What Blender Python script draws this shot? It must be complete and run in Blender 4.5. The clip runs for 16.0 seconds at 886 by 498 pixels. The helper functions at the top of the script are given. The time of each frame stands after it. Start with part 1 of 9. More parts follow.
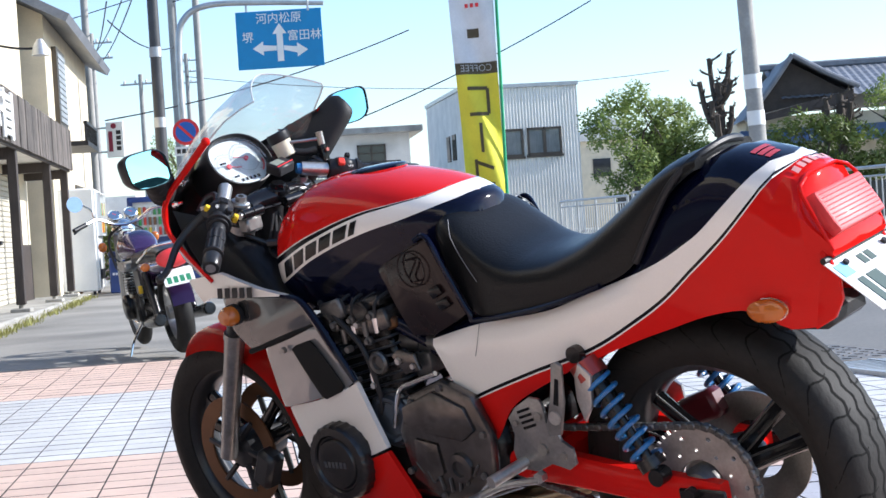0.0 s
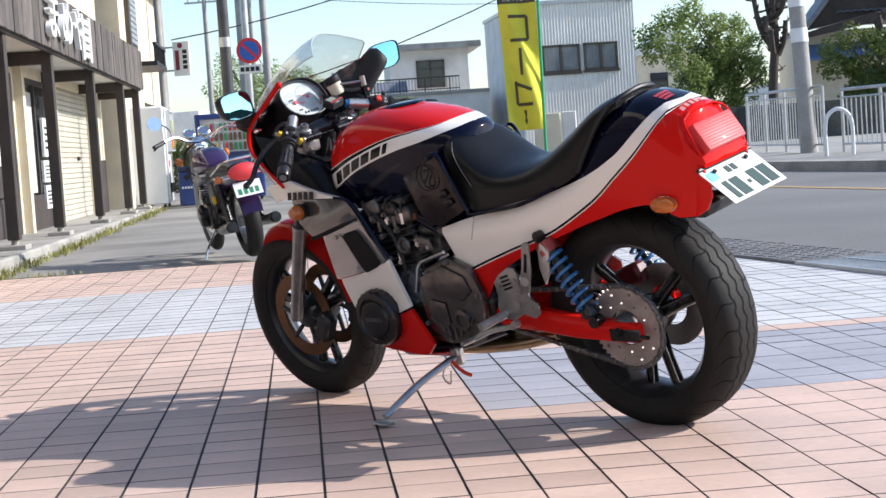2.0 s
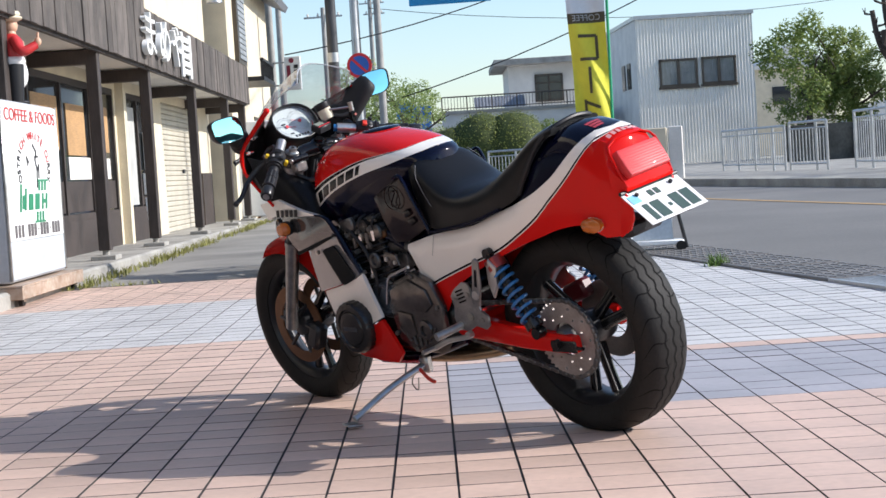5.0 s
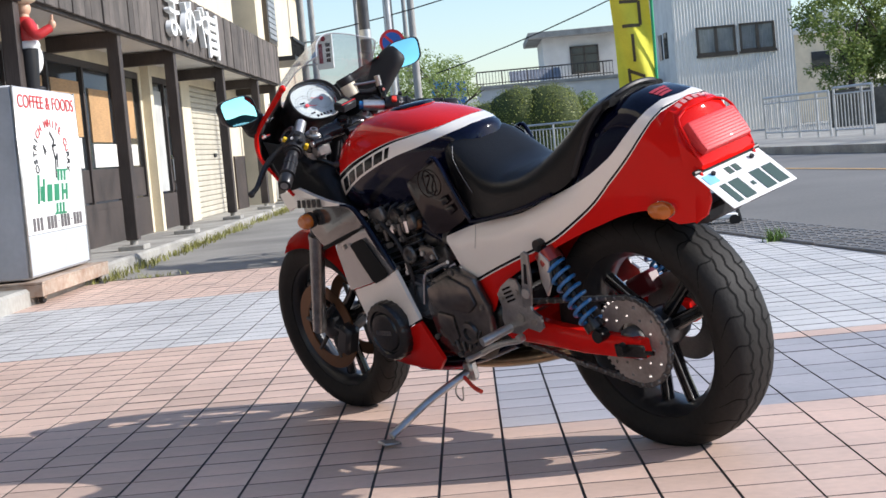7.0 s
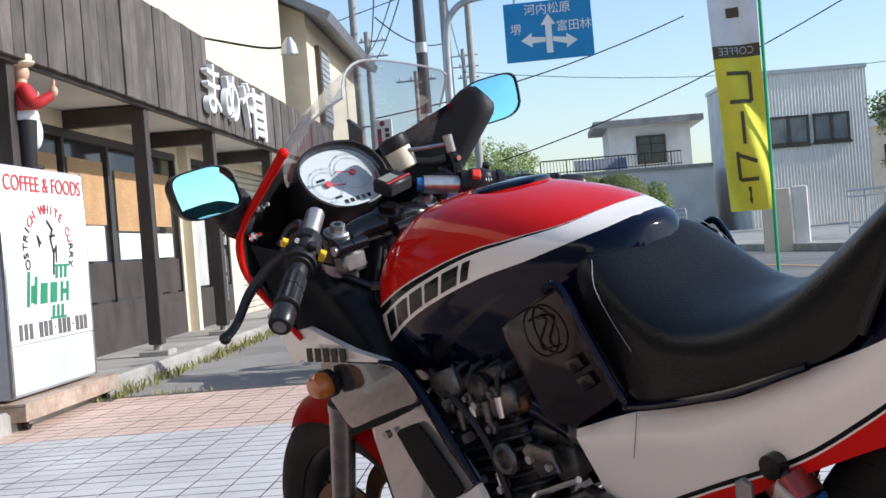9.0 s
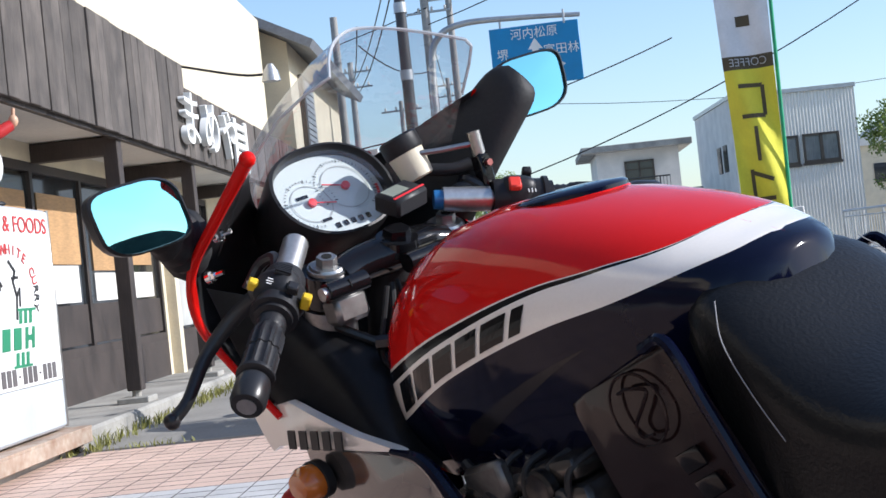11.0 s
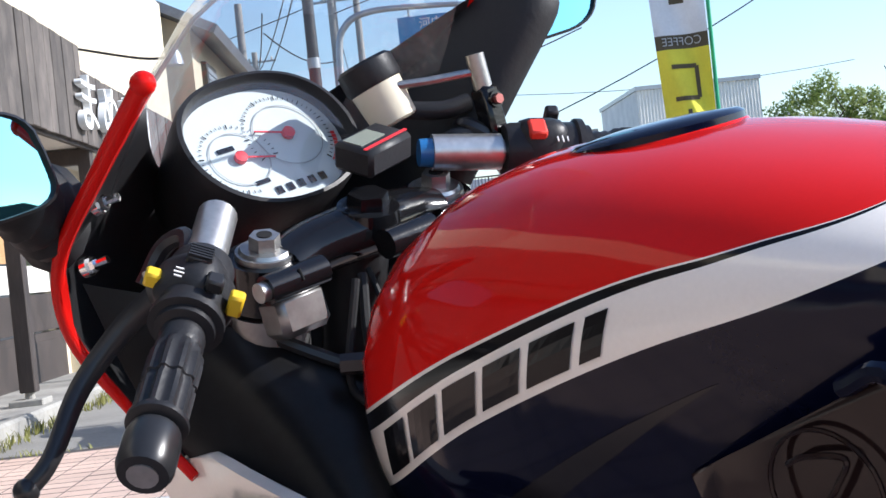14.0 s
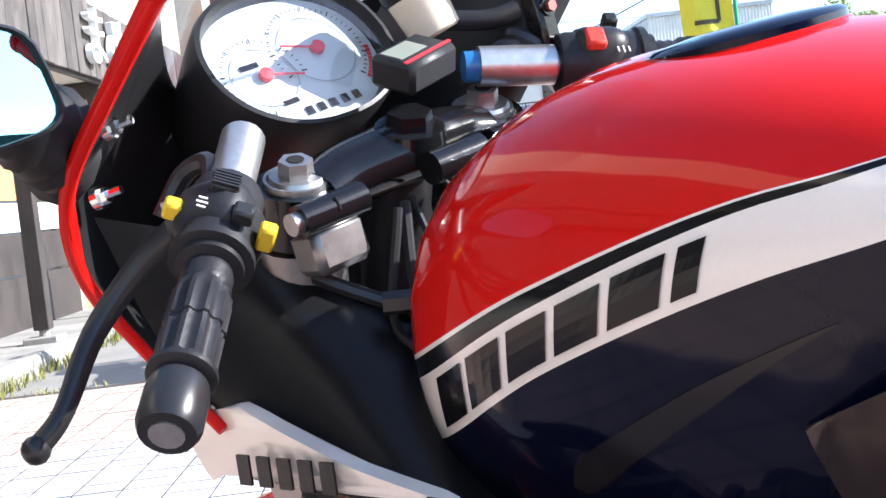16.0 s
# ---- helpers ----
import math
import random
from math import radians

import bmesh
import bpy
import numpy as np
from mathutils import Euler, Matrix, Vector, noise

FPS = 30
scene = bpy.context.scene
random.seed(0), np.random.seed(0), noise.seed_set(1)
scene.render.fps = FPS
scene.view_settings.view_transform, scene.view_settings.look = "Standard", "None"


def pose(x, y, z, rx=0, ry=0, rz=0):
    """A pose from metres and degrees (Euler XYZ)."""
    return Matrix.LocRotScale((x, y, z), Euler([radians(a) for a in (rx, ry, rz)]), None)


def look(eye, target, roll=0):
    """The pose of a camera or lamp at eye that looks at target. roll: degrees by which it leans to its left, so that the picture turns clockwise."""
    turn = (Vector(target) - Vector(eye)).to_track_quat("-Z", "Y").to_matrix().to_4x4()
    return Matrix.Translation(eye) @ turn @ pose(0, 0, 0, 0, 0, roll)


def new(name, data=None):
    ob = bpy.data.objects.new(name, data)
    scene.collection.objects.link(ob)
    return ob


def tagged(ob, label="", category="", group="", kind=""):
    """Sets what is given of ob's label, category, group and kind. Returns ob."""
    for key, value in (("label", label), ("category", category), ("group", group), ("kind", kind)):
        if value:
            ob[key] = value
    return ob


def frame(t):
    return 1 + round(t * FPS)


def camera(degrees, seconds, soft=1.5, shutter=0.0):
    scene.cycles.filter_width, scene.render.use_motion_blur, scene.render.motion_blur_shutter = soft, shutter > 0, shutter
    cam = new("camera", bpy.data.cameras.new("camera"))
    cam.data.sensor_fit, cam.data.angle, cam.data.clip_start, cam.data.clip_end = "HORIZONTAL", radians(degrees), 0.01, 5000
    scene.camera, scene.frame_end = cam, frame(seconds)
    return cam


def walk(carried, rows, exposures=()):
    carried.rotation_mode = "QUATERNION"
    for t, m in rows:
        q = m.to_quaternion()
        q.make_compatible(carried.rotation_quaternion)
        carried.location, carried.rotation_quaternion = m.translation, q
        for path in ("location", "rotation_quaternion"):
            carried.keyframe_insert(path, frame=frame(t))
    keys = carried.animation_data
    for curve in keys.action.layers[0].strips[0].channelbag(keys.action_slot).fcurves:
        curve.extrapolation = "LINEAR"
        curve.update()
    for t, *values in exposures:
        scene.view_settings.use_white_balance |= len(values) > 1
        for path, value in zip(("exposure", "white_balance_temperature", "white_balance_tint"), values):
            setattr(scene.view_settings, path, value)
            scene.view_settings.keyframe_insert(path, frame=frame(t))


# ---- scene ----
cam = camera(30.7, 16.0, soft=1.55)
# seconds, place in metres, pitch, roll and yaw in degrees
ROWS = [
    (0.0, 0.178, -1.358, 0.785, -0.61, 3.71, 3.41),
    (0.5, 0.320, -1.622, 0.798, -0.90, 3.00, 5.74),
    (1.0, 0.413, -2.104, 0.806, -2.69, 3.00, 7.90),
    (1.5, 0.400, -2.405, 0.789, -3.46, 3.37, 6.13),
    (2.0, 0.415, -2.664, 0.789, -3.51, 3.88, 5.58),
    (2.5, 0.592, -2.807, 0.784, -2.54, 3.49, 7.88),
    (3.0, 0.683, -2.866, 0.778, -2.38, 2.32, 7.11),
    (3.5, 0.783, -2.895, 0.803, -2.20, 2.20, 10.12),
    (6.0, 0.959, -2.957, 0.778, -3.11, 4.36, 10.12),
    (6.5, 0.939, -2.901, 0.779, -3.16, 4.64, 10.72),
    (7.0, 0.824, -2.332, 0.800, -3.52, 5.20, 11.41),
    (7.5, 0.816, -1.642, 0.851, -3.33, 6.77, 14.00),
    (8.0, 0.688, -1.106, 0.833, -2.17, 6.20, 15.00),
    (8.5, 0.526, -0.730, 0.842, -1.20, 5.90, 15.00),
    (9.0, 0.325, -0.346, 0.848, -0.17, 4.57, 13.54),
    (11.5, 0.073, 0.480, 0.861, 0.99, 6.77, 13.26),
    (12.0, 0.036, 0.575, 0.861, 0.96, 7.43, 13.42),
    (12.5, -0.007, 0.689, 0.862, 1.09, 6.20, 13.19),
    (13.0, -0.050, 0.811, 0.862, 0.80, 6.72, 12.50),
    (13.5, -0.093, 0.922, 0.863, 0.45, 6.00, 10.83),
    (14.0, -0.132, 1.027, 0.863, 0.28, 6.19, 9.72),
    (14.5, -0.157, 1.104, 0.864, -0.18, 7.22, 10.02),
    (15.0, -0.175, 1.126, 0.863, -0.75, 6.31, 10.03),
    (15.5, -0.188, 1.137, 0.863, -1.39, 5.77, 9.74),
    (16.0, -0.186, 1.159, 0.862, -2.11, 6.95, 10.11),
]
walk(cam, [(t, pose(x, y, z, 90 + pitch, roll, yaw)) for t, x, y, z, pitch, roll, yaw in ROWS],
     [(0.0, 0.76, 5850, 10), (0.5, 0.55, 5900, 10), (1.0, 0.53, 6080, 11), (1.6, 0.52, 6100, 11), (2.0, 0.56, 6100, 11), (2.5, 0.50, 6100, 11), (3.5, 0.40, 6100, 11), (6.0, 0.36, 6100, 11), (8.0, 0.34, 6100, 11), (9.0, 0.29, 6000, 11), (12.0, 0.38, 5880, 11), (13.0, 0.44, 5880, 11), (14.0, 0.64, 5880, 11), (14.5, 0.82, 5880, 11), (15.0, 1.08, 5880, 11), (16.0, 1.4, 5880, 11)])

# ---- light ----
SUN = Vector((0.988, 0.156, 0.613)).normalized()
world = bpy.data.worlds.new("world")
scene.world = world
world.use_nodes = True
wn = world.node_tree
sky = wn.nodes.new("ShaderNodeTexSky")
sky.sky_type = "NISHITA"
sky.sun_disc = False
sky.sun_elevation = math.asin(SUN.z)
sky.sun_rotation = math.atan2(SUN.x, SUN.y)
sky.dust_density = 0.7
sky.air_density = 1.0
sky.ozone_density = 1.6
wn.nodes["Background"].inputs["Strength"].default_value = 0.15
wn.links.new(sky.outputs[0], wn.nodes["Background"].inputs["Color"])
sun = new("sun", bpy.data.lights.new("sun", "SUN"))
sun.data.energy, sun.data.angle, sun.data.color = 4.7, radians(0.53), (1.0, 0.93, 0.84)
sun.matrix_world = look((12, 4, 9), Vector((12, 4, 9)) - SUN)
scene.view_settings.exposure = 0.3

# ---- materials ----
def material(name, color, rough=0.5, metal=0.0, grain=0.08, scale=30.0, bump=0.0, second=None, stain=0.12, stain_scale=3.0,
             coat=0.0, stretch=(1, 1, 1), random=0.0, coords="Object", transmission=0.0, ior=1.45):
    """A Principled material with grain at a fine and stains at a coarse scale."""
    m = bpy.data.materials.new(name)
    m.use_nodes = True
    n, link = m.node_tree.nodes, m.node_tree.links.new
    b = n["Principled BSDF"]
    b.inputs["Roughness"].default_value = rough
    b.inputs["Metallic"].default_value = metal
    b.inputs["Coat Weight"].default_value = coat
    b.inputs["Coat Roughness"].default_value = 0.04
    b.inputs["Transmission Weight"].default_value = transmission
    b.inputs["IOR"].default_value = ior
    tc = n.new("ShaderNodeTexCoord")
    mp = n.new("ShaderNodeMapping")
    mp.inputs["Scale"].default_value = stretch
    link(tc.outputs[coords], mp.inputs["Vector"])
    fine = n.new("ShaderNodeTexNoise")
    fine.inputs["Scale"].default_value = scale
    fine.inputs["Detail"].default_value = 6
    link(mp.outputs[0], fine.inputs["Vector"])
    coarse = n.new("ShaderNodeTexNoise")
    coarse.inputs["Scale"].default_value = stain_scale
    coarse.inputs["Detail"].default_value = 4
    link(tc.outputs[coords], coarse.inputs["Vector"])
    mix = n.new("ShaderNodeMix")
    mix.data_type = "RGBA"
    c = Vector(color)
    d = Vector(second) if second else c * (1 - 3 * grain)
    mix.inputs["A"].default_value = (*[max(0, v) for v in (c * (1 + grain) if not second else c)], 1)
    mix.inputs["B"].default_value = (*[max(0, v) for v in d], 1)
    link(fine.outputs["Fac"], mix.inputs["Factor"])
    hsv = n.new("ShaderNodeHueSaturation")
    link(mix.outputs["Result"], hsv.inputs["Color"])
    mr = n.new("ShaderNodeMapRange")
    mr.inputs["From Min"].default_value, mr.inputs["From Max"].default_value = 0.3, 0.7
    mr.inputs["To Min"].default_value, mr.inputs["To Max"].default_value = 1 - stain, 1 + stain
    link(coarse.outputs["Fac"], mr.inputs["Value"])
    value = mr.outputs[0]
    if random:
        oi = n.new("ShaderNodeObjectInfo")
        rr = n.new("ShaderNodeMapRange")
        rr.inputs["To Min"].default_value, rr.inputs["To Max"].default_value = 1 - random, 1 + random
        link(oi.outputs["Random"], rr.inputs["Value"])
        mul = n.new("ShaderNodeMath")
        mul.operation = "MULTIPLY"
        link(value, mul.inputs[0])
        link(rr.outputs[0], mul.inputs[1])
        value = mul.outputs[0]
    link(value, hsv.inputs["Value"])
    link(hsv.outputs[0], b.inputs["Base Color"])
    if bump:
        bp = n.new("ShaderNodeBump")
        bp.inputs["Strength"].default_value = bump
        bp.inputs["Distance"].default_value = 0.01
        link(fine.outputs["Fac"], bp.inputs["Height"])
        link(bp.outputs[0], b.inputs["Normal"])
    rv = n.new("ShaderNodeMapRange")
    rv.inputs["To Min"].default_value, rv.inputs["To Max"].default_value = max(0.0, rough * 0.8), min(1.0, rough * 1.2)
    link(coarse.outputs["Fac"], rv.inputs["Value"])
    link(rv.outputs[0], b.inputs["Roughness"])
    return m


def clear(name, color, rough=0.02, opacity=0.12, waves=0.0, least=0.03):
    """Thin clear plastic or window glass: mostly see-through, with a glossy surface, wavy where it is moulded."""
    m = bpy.data.materials.new(name)
    m.use_nodes = True
    n, link = m.node_tree.nodes, m.node_tree.links.new
    out = n["Material Output"]
    n.remove(n["Principled BSDF"])
    tr = n.new("ShaderNodeBsdfTransparent")
    tr.inputs["Color"].default_value = (*color, 1)
    gl = n.new("ShaderNodeBsdfGlossy")
    gl.inputs["Roughness"].default_value = rough
    df = n.new("ShaderNodeBsdfDiffuse")
    df.inputs["Color"].default_value = (0.8, 0.8, 0.8, 1)
    lw = n.new("ShaderNodeLayerWeight")
    lw.inputs["Blend"].default_value = 0.25
    fr = n.new("ShaderNodeMapRange")
    fr.inputs["To Min"].default_value, fr.inputs["To Max"].default_value = least, 0.5
    link(lw.outputs["Facing"], fr.inputs["Value"])
    a = n.new("ShaderNodeMixShader")
    a.inputs["Fac"].default_value = opacity
    if waves:
        tc = n.new("ShaderNodeTexCoord")
        wave = n.new("ShaderNodeTexNoise")
        wave.inputs["Scale"].default_value, wave.inputs["Detail"].default_value = 26.0, 2.0
        link(tc.outputs["Object"], wave.inputs["Vector"])
        bend = n.new("ShaderNodeBump")
        bend.inputs["Strength"].default_value, bend.inputs["Distance"].default_value = waves, 0.01
        link(wave.outputs["Fac"], bend.inputs["Height"])
        link(bend.outputs[0], gl.inputs["Normal"])
        # patchy white diffuse stands for reflections on the plastic
        haze = n.new("ShaderNodeTexNoise")
        haze.inputs["Scale"].default_value, haze.inputs["Detail"].default_value = 9.0, 5.0
        link(tc.outputs["Object"], haze.inputs["Vector"])
        hr = n.new("ShaderNodeMapRange")
        hr.inputs["From Min"].default_value, hr.inputs["From Max"].default_value = 0.35, 0.7
        hr.inputs["To Min"].default_value, hr.inputs["To Max"].default_value = opacity * 0.5, opacity * 2.2
        link(haze.outputs["Fac"], hr.inputs["Value"])
        link(hr.outputs[0], a.inputs["Fac"])
    link(tr.outputs[0], a.inputs[1])
    link(df.outputs[0], a.inputs[2])
    b = n.new("ShaderNodeMixShader")
    link(fr.outputs[0], b.inputs["Fac"])
    link(a.outputs[0], b.inputs[1])
    link(gl.outputs[0], b.inputs[2])
    link(b.outputs[0], out.inputs["Surface"])
    return m


RED = material("red_paint", (0.60, 0.009, 0.006), 0.06, grain=0.02, stain=0.04, scale=300)
WHITE = material("white_paint", (0.86, 0.81, 0.745), 0.18, grain=0.02, stain=0.04, coat=0.6, scale=300)
NAVY = material("navy_paint", (0.003, 0.004, 0.015), 0.08, grain=0.03, stain=0.08, scale=300)
PLATEGREEN = material("dark_plate_green", (0.045, 0.085, 0.075), 0.5, grain=0.03)
# near-black for shade in the air slot and panel gap; also small dark parts
SLOTDARK = material("matt_black_shade_and_parts", (0.004, 0.004, 0.004), 0.95, grain=0.1)
GREYPANEL = material("grey_panel_paint", (0.055, 0.052, 0.052), 0.14, grain=0.03, coat=0.8)
SILVER = material("silver_grey_paint", (0.25, 0.25, 0.255), 0.16, grain=0.03, coat=0.8, metal=0.3)
BLACKLINE = material("black_pinstripe", (0.006, 0.006, 0.007), 0.12, grain=0.02)
BLACK = material("black_plastic", (0.02, 0.02, 0.022), 0.42, grain=0.1, scale=220, bump=0.05)
SATIN = material("satin_black_metal", (0.027, 0.027, 0.029), 0.3, metal=0.2, grain=0.1, scale=120)
RUBBER = material("tyre_rubber", (0.0175, 0.0162, 0.0152), 0.66, grain=0.15, scale=90, bump=0.1, stain=0.25, stain_scale=9)
GROOVE_SHADE = material("groove_shadow_rubber", (0.002, 0.002, 0.002), 1.0, grain=0.0, stain=0.0)
LEATHER = material("black_vinyl", (0.009, 0.009, 0.0095), 0.33, grain=0.15, scale=230, bump=0.12, stain=0.12)
ALU = material("worn_aluminium", (0.55, 0.54, 0.52), 0.33, metal=0.9, grain=0.1, scale=140, bump=0.05, stain=0.2, stain_scale=12)
CASE = material("dark_engine_alloy", (0.045, 0.043, 0.042), 0.24, metal=0.7, grain=0.15, scale=100, bump=0.1, stain=0.35, stain_scale=10)
DULL = material("dull_stained_alloy", (0.16, 0.155, 0.15), 0.4, metal=0.8, grain=0.15, scale=120, stain=0.35, stain_scale=14)
COVER = material("stained_cover_alloy", (0.15, 0.137, 0.128), 0.24, metal=0.85, grain=0.2, scale=60, bump=0.06, stain=0.4, stain_scale=11)
SATINALU = material("satin_aluminium", (0.33, 0.325, 0.32), 0.36, metal=0.9, grain=0.12, scale=120, stain=0.25, stain_scale=14)
FADEDRED = material("faded_red_print", (0.5, 0.05, 0.06), 0.35)
PALEPRINT = material("pale_pink_print", (0.7, 0.34, 0.32), 0.35)
FIN = material("blued_black_fins", (0.05, 0.055, 0.065), 0.32, metal=0.6, grain=0.15, scale=90, stain=0.3, stain_scale=16)
CHROME = material("chrome", (0.8, 0.8, 0.8), 0.08, metal=1.0, grain=0.02)
STEEL = material("drilled_steel", (0.42, 0.40, 0.37), 0.34, metal=0.9, grain=0.12, scale=160, stain=0.2)
BRONZE = material("bronze_disc_carrier", (0.115, 0.052, 0.02), 0.4, metal=0.6, grain=0.1)
SPRING = material("blue_spring_paint", (0.025, 0.15, 0.38), 0.3, coat=0.5, grain=0.05)
AMBER = material("amber_lens", (0.5, 0.13, 0.012), 0.15, coat=0.6, grain=0.05)
REDLENS = material("red_lens", (0.7, 0.045, 0.05), 0.5, coat=0.06, grain=0.05, scale=400, bump=0.1)
YELLOW = material("yellow_plastic", (0.75, 0.5, 0.02), 0.4)
ORANGE = material("red_plastic", (0.7, 0.05, 0.03), 0.4)
DIAL = material("white_dial_face", (0.55, 0.61, 0.61), 0.5, grain=0.01, stain=0.02)
IVORY = material("ivory_plastic", (0.72, 0.66, 0.5), 0.35, stain=0.06)
MIRROR = material("mirror_glass", (0.24, 0.56, 0.63), 0.015, metal=1.0, grain=0.0, stain=0.0)
SCREEN = clear("clear_screen_plastic", (0.84, 0.87, 0.91), 0.02, 0.085, 0.22, 0.08)
SCREENEDGE = clear("clear_plastic_edge", (0.75, 0.8, 0.82), 0.1, 0.5)
PLUM = material("plum_black_paint", (0.016, 0.0095, 0.0095), 0.1, grain=0.04, stain=0.12, scale=200, stain_scale=20)
GLOSSBLACK = material("gloss_black_enamel", (0.007, 0.007, 0.008), 0.12, grain=0.05, scale=150, stain=0.1, bump=0.02)
SOFTBLACK = material("matt_black_rubber", (0.013, 0.013, 0.014), 0.62, grain=0.12, scale=180, bump=0.06)
GLASS = clear("gauge_glass", (0.97, 0.97, 0.97), 0.01, 0.01)

RED.node_tree.nodes["Principled BSDF"].inputs["Specular IOR Level"].default_value = 0.2
for glossy in (PLUM, NAVY, RUBBER, BLACK, GROOVE_SHADE, LEATHER, BLACKLINE):
    glossy.node_tree.nodes["Principled BSDF"].inputs["Specular IOR Level"].default_value = 0.3
# ---- helpers of this scene ----
def mesh_of(name, bm, mats):
    me = bpy.data.meshes.new(name)
    bm.normal_update()
    bm.to_mesh(me)
    bm.free()
    for m in mats if isinstance(mats, (list, tuple)) else [mats]:
        me.materials.append(m)
    return me


def smooth(me, angle=40):
    for p in me.polygons:
        p.use_smooth = True
    me.set_sharp_from_angle(angle=radians(angle))
    return me


def part(name, bm, mats, parent=None, label="", soft=True, at=None):
    """One mesh object under a thing or a part."""
    me = mesh_of(name, bm, mats)
    if soft:
        smooth(me)
    ob = new(name, me)
    if parent is not None:
        ob.parent = parent
    if at is not None:
        ob.matrix_basis = at
    if label:
        tagged(ob, label)
    return ob


def pieces(name, bm, mats, parent=None, label="", soft=True):
    """Links every loose piece of a bmesh as a part of its own."""
    bm.verts.index_update()
    seen, out = set(), []
    for v in bm.verts:
        if v.index in seen:
            continue
        stack, group = [v], []
        seen.add(v.index)
        while stack:
            a = stack.pop()
            group.append(a)
            for e in a.link_edges:
                b = e.other_vert(a)
                if b.index not in seen:
                    seen.add(b.index)
                    stack.append(b)
        one = bmesh.new()
        new_of = {a: one.verts.new(a.co) for a in group}
        for f in {f for a in group for f in a.link_faces}:
            one.faces.new([new_of[a] for a in f.verts]).material_index = f.material_index
        out.append(part(name, one, mats, parent, label, soft))
    bm.free()
    return out


def thing(name, label, category, m=None, group="", kind=""):
    ob = new(name)
    ob.empty_display_size = 0.1
    if m is not None:
        ob.matrix_basis = m
    return tagged(ob, label, category, group, kind)


def box(bm, size, m=None, bevel=0.0, segments=1):
    """A box of that size centred on m."""
    r = bmesh.ops.create_cube(bm, size=1.0, matrix=(m or Matrix()) @ Matrix.Diagonal((*size, 1)))
    if bevel:
        es = list({e for v in r["verts"] for e in v.link_edges})
        bmesh.ops.bevel(bm, geom=es, offset=bevel, segments=segments, affect="EDGES", profile=0.5)
    return bm


def span(bm, lo, hi, bevel=0.0):
    """A box between two corners."""
    lo, hi = Vector(lo), Vector(hi)
    return box(bm, hi - lo, Matrix.Translation((lo + hi) / 2), bevel)


def rod(bm, a, b, r1, r2=None, n=12, caps=True):
    """A round bar from a to b."""
    a, b = Vector(a), Vector(b)
    d = b - a
    m = Matrix.Translation((a + b) / 2) @ d.to_track_quat("Z", "Y").to_matrix().to_4x4()
    bmesh.ops.create_cone(bm, cap_ends=caps, segments=n, radius1=r1, radius2=r1 if r2 is None else r2, depth=d.length, matrix=m)
    return bm


def lathe(bm, profile, n=32, m=None, closed=False):
    """Turns (radius, height) pairs round z."""
    m = m or Matrix()
    rings = []
    for r, z in profile:
        rings.append([bm.verts.new(m @ Vector((r * math.cos(2 * math.pi * i / n), r * math.sin(2 * math.pi * i / n), z))) for i in range(n)])
    pairs = list(zip(rings[:-1], rings[1:])) + ([(rings[-1], rings[0])] if closed else [])
    for a, b in pairs:
        for i in range(n):
            j = (i + 1) % n
            bm.faces.new((a[i], a[j], b[j], b[i]))
    if not closed:
        for ring, flip in ((rings[0], True), (rings[-1], False)):
            if (ring[0].co - ring[n // 2].co).length > 1e-5:
                bm.faces.new(ring[::-1] if flip else ring)
    return bm


def curve_points(pts, steps=8):
    """A Catmull-Rom line through the points."""
    p = [Vector(q) for q in pts]
    p = [2 * p[0] - p[1]] + p + [2 * p[-1] - p[-2]]
    out = []
    for i in range(1, len(p) - 2):
        for k in range(steps):
            t = k / steps
            a, b, c, d = p[i - 1:i + 3]
            out.append(0.5 * (2 * b + (c - a) * t + (2 * a - 5 * b + 4 * c - d) * t * t + (3 * b - a - 3 * c + d) * t ** 3))
    return out + [p[-2]]


def tube(bm, pts, r, n=10, steps=6, flat=1.0, caps=True, smooth_path=True):
    """A bent tube through the points; r a number or a list of radii along it."""
    path = curve_points(pts, steps) if smooth_path and len(pts) > 2 else [Vector(p) for p in pts]
    rings, side = [], None
    for i, p in enumerate(path):
        d = (path[min(i + 1, len(path) - 1)] - path[max(i - 1, 0)]).normalized()
        if side is None:
            side = d.cross(Vector((0, 0, 1)) if abs(d.z) < 0.9 else Vector((1, 0, 0))).normalized()
        side = (side - d * side.dot(d)).normalized()
        up = side.cross(d)
        rr = r if not isinstance(r, (list, tuple)) else float(np.interp(i / (len(path) - 1), np.linspace(0, 1, len(r)), r))
        rings.append([bm.verts.new(p + side * rr * math.cos(2 * math.pi * k / n) + up * rr * flat * math.sin(2 * math.pi * k / n)) for k in range(n)])
    for a, b in zip(rings[:-1], rings[1:]):
        for k in range(n):
            j = (k + 1) % n
            bm.faces.new((a[k], a[j], b[j], b[k]))
    if caps:
        bm.faces.new(rings[0][::-1])
        bm.faces.new(rings[-1])
    return bm


def slab(bm, outline, thick, m=None, bevel=0.0):
    """A plate: an outline in x and y, thick along z from 0."""
    m = m or Matrix()
    lo = [bm.verts.new(m @ Vector((x, y, 0))) for x, y in outline]
    hi = [bm.verts.new(m @ Vector((x, y, thick))) for x, y in outline]
    fs = [bm.faces.new(lo[::-1]), bm.faces.new(hi)]
    n = len(lo)
    for i in range(n):
        j = (i + 1) % n
        fs.append(bm.faces.new((lo[i], lo[j], hi[j], hi[i])))
    if bevel:
        es = list({e for f in fs[:2] for e in f.edges})
        bmesh.ops.bevel(bm, geom=es, offset=bevel, segments=2, affect="EDGES", profile=0.5)
    return bm


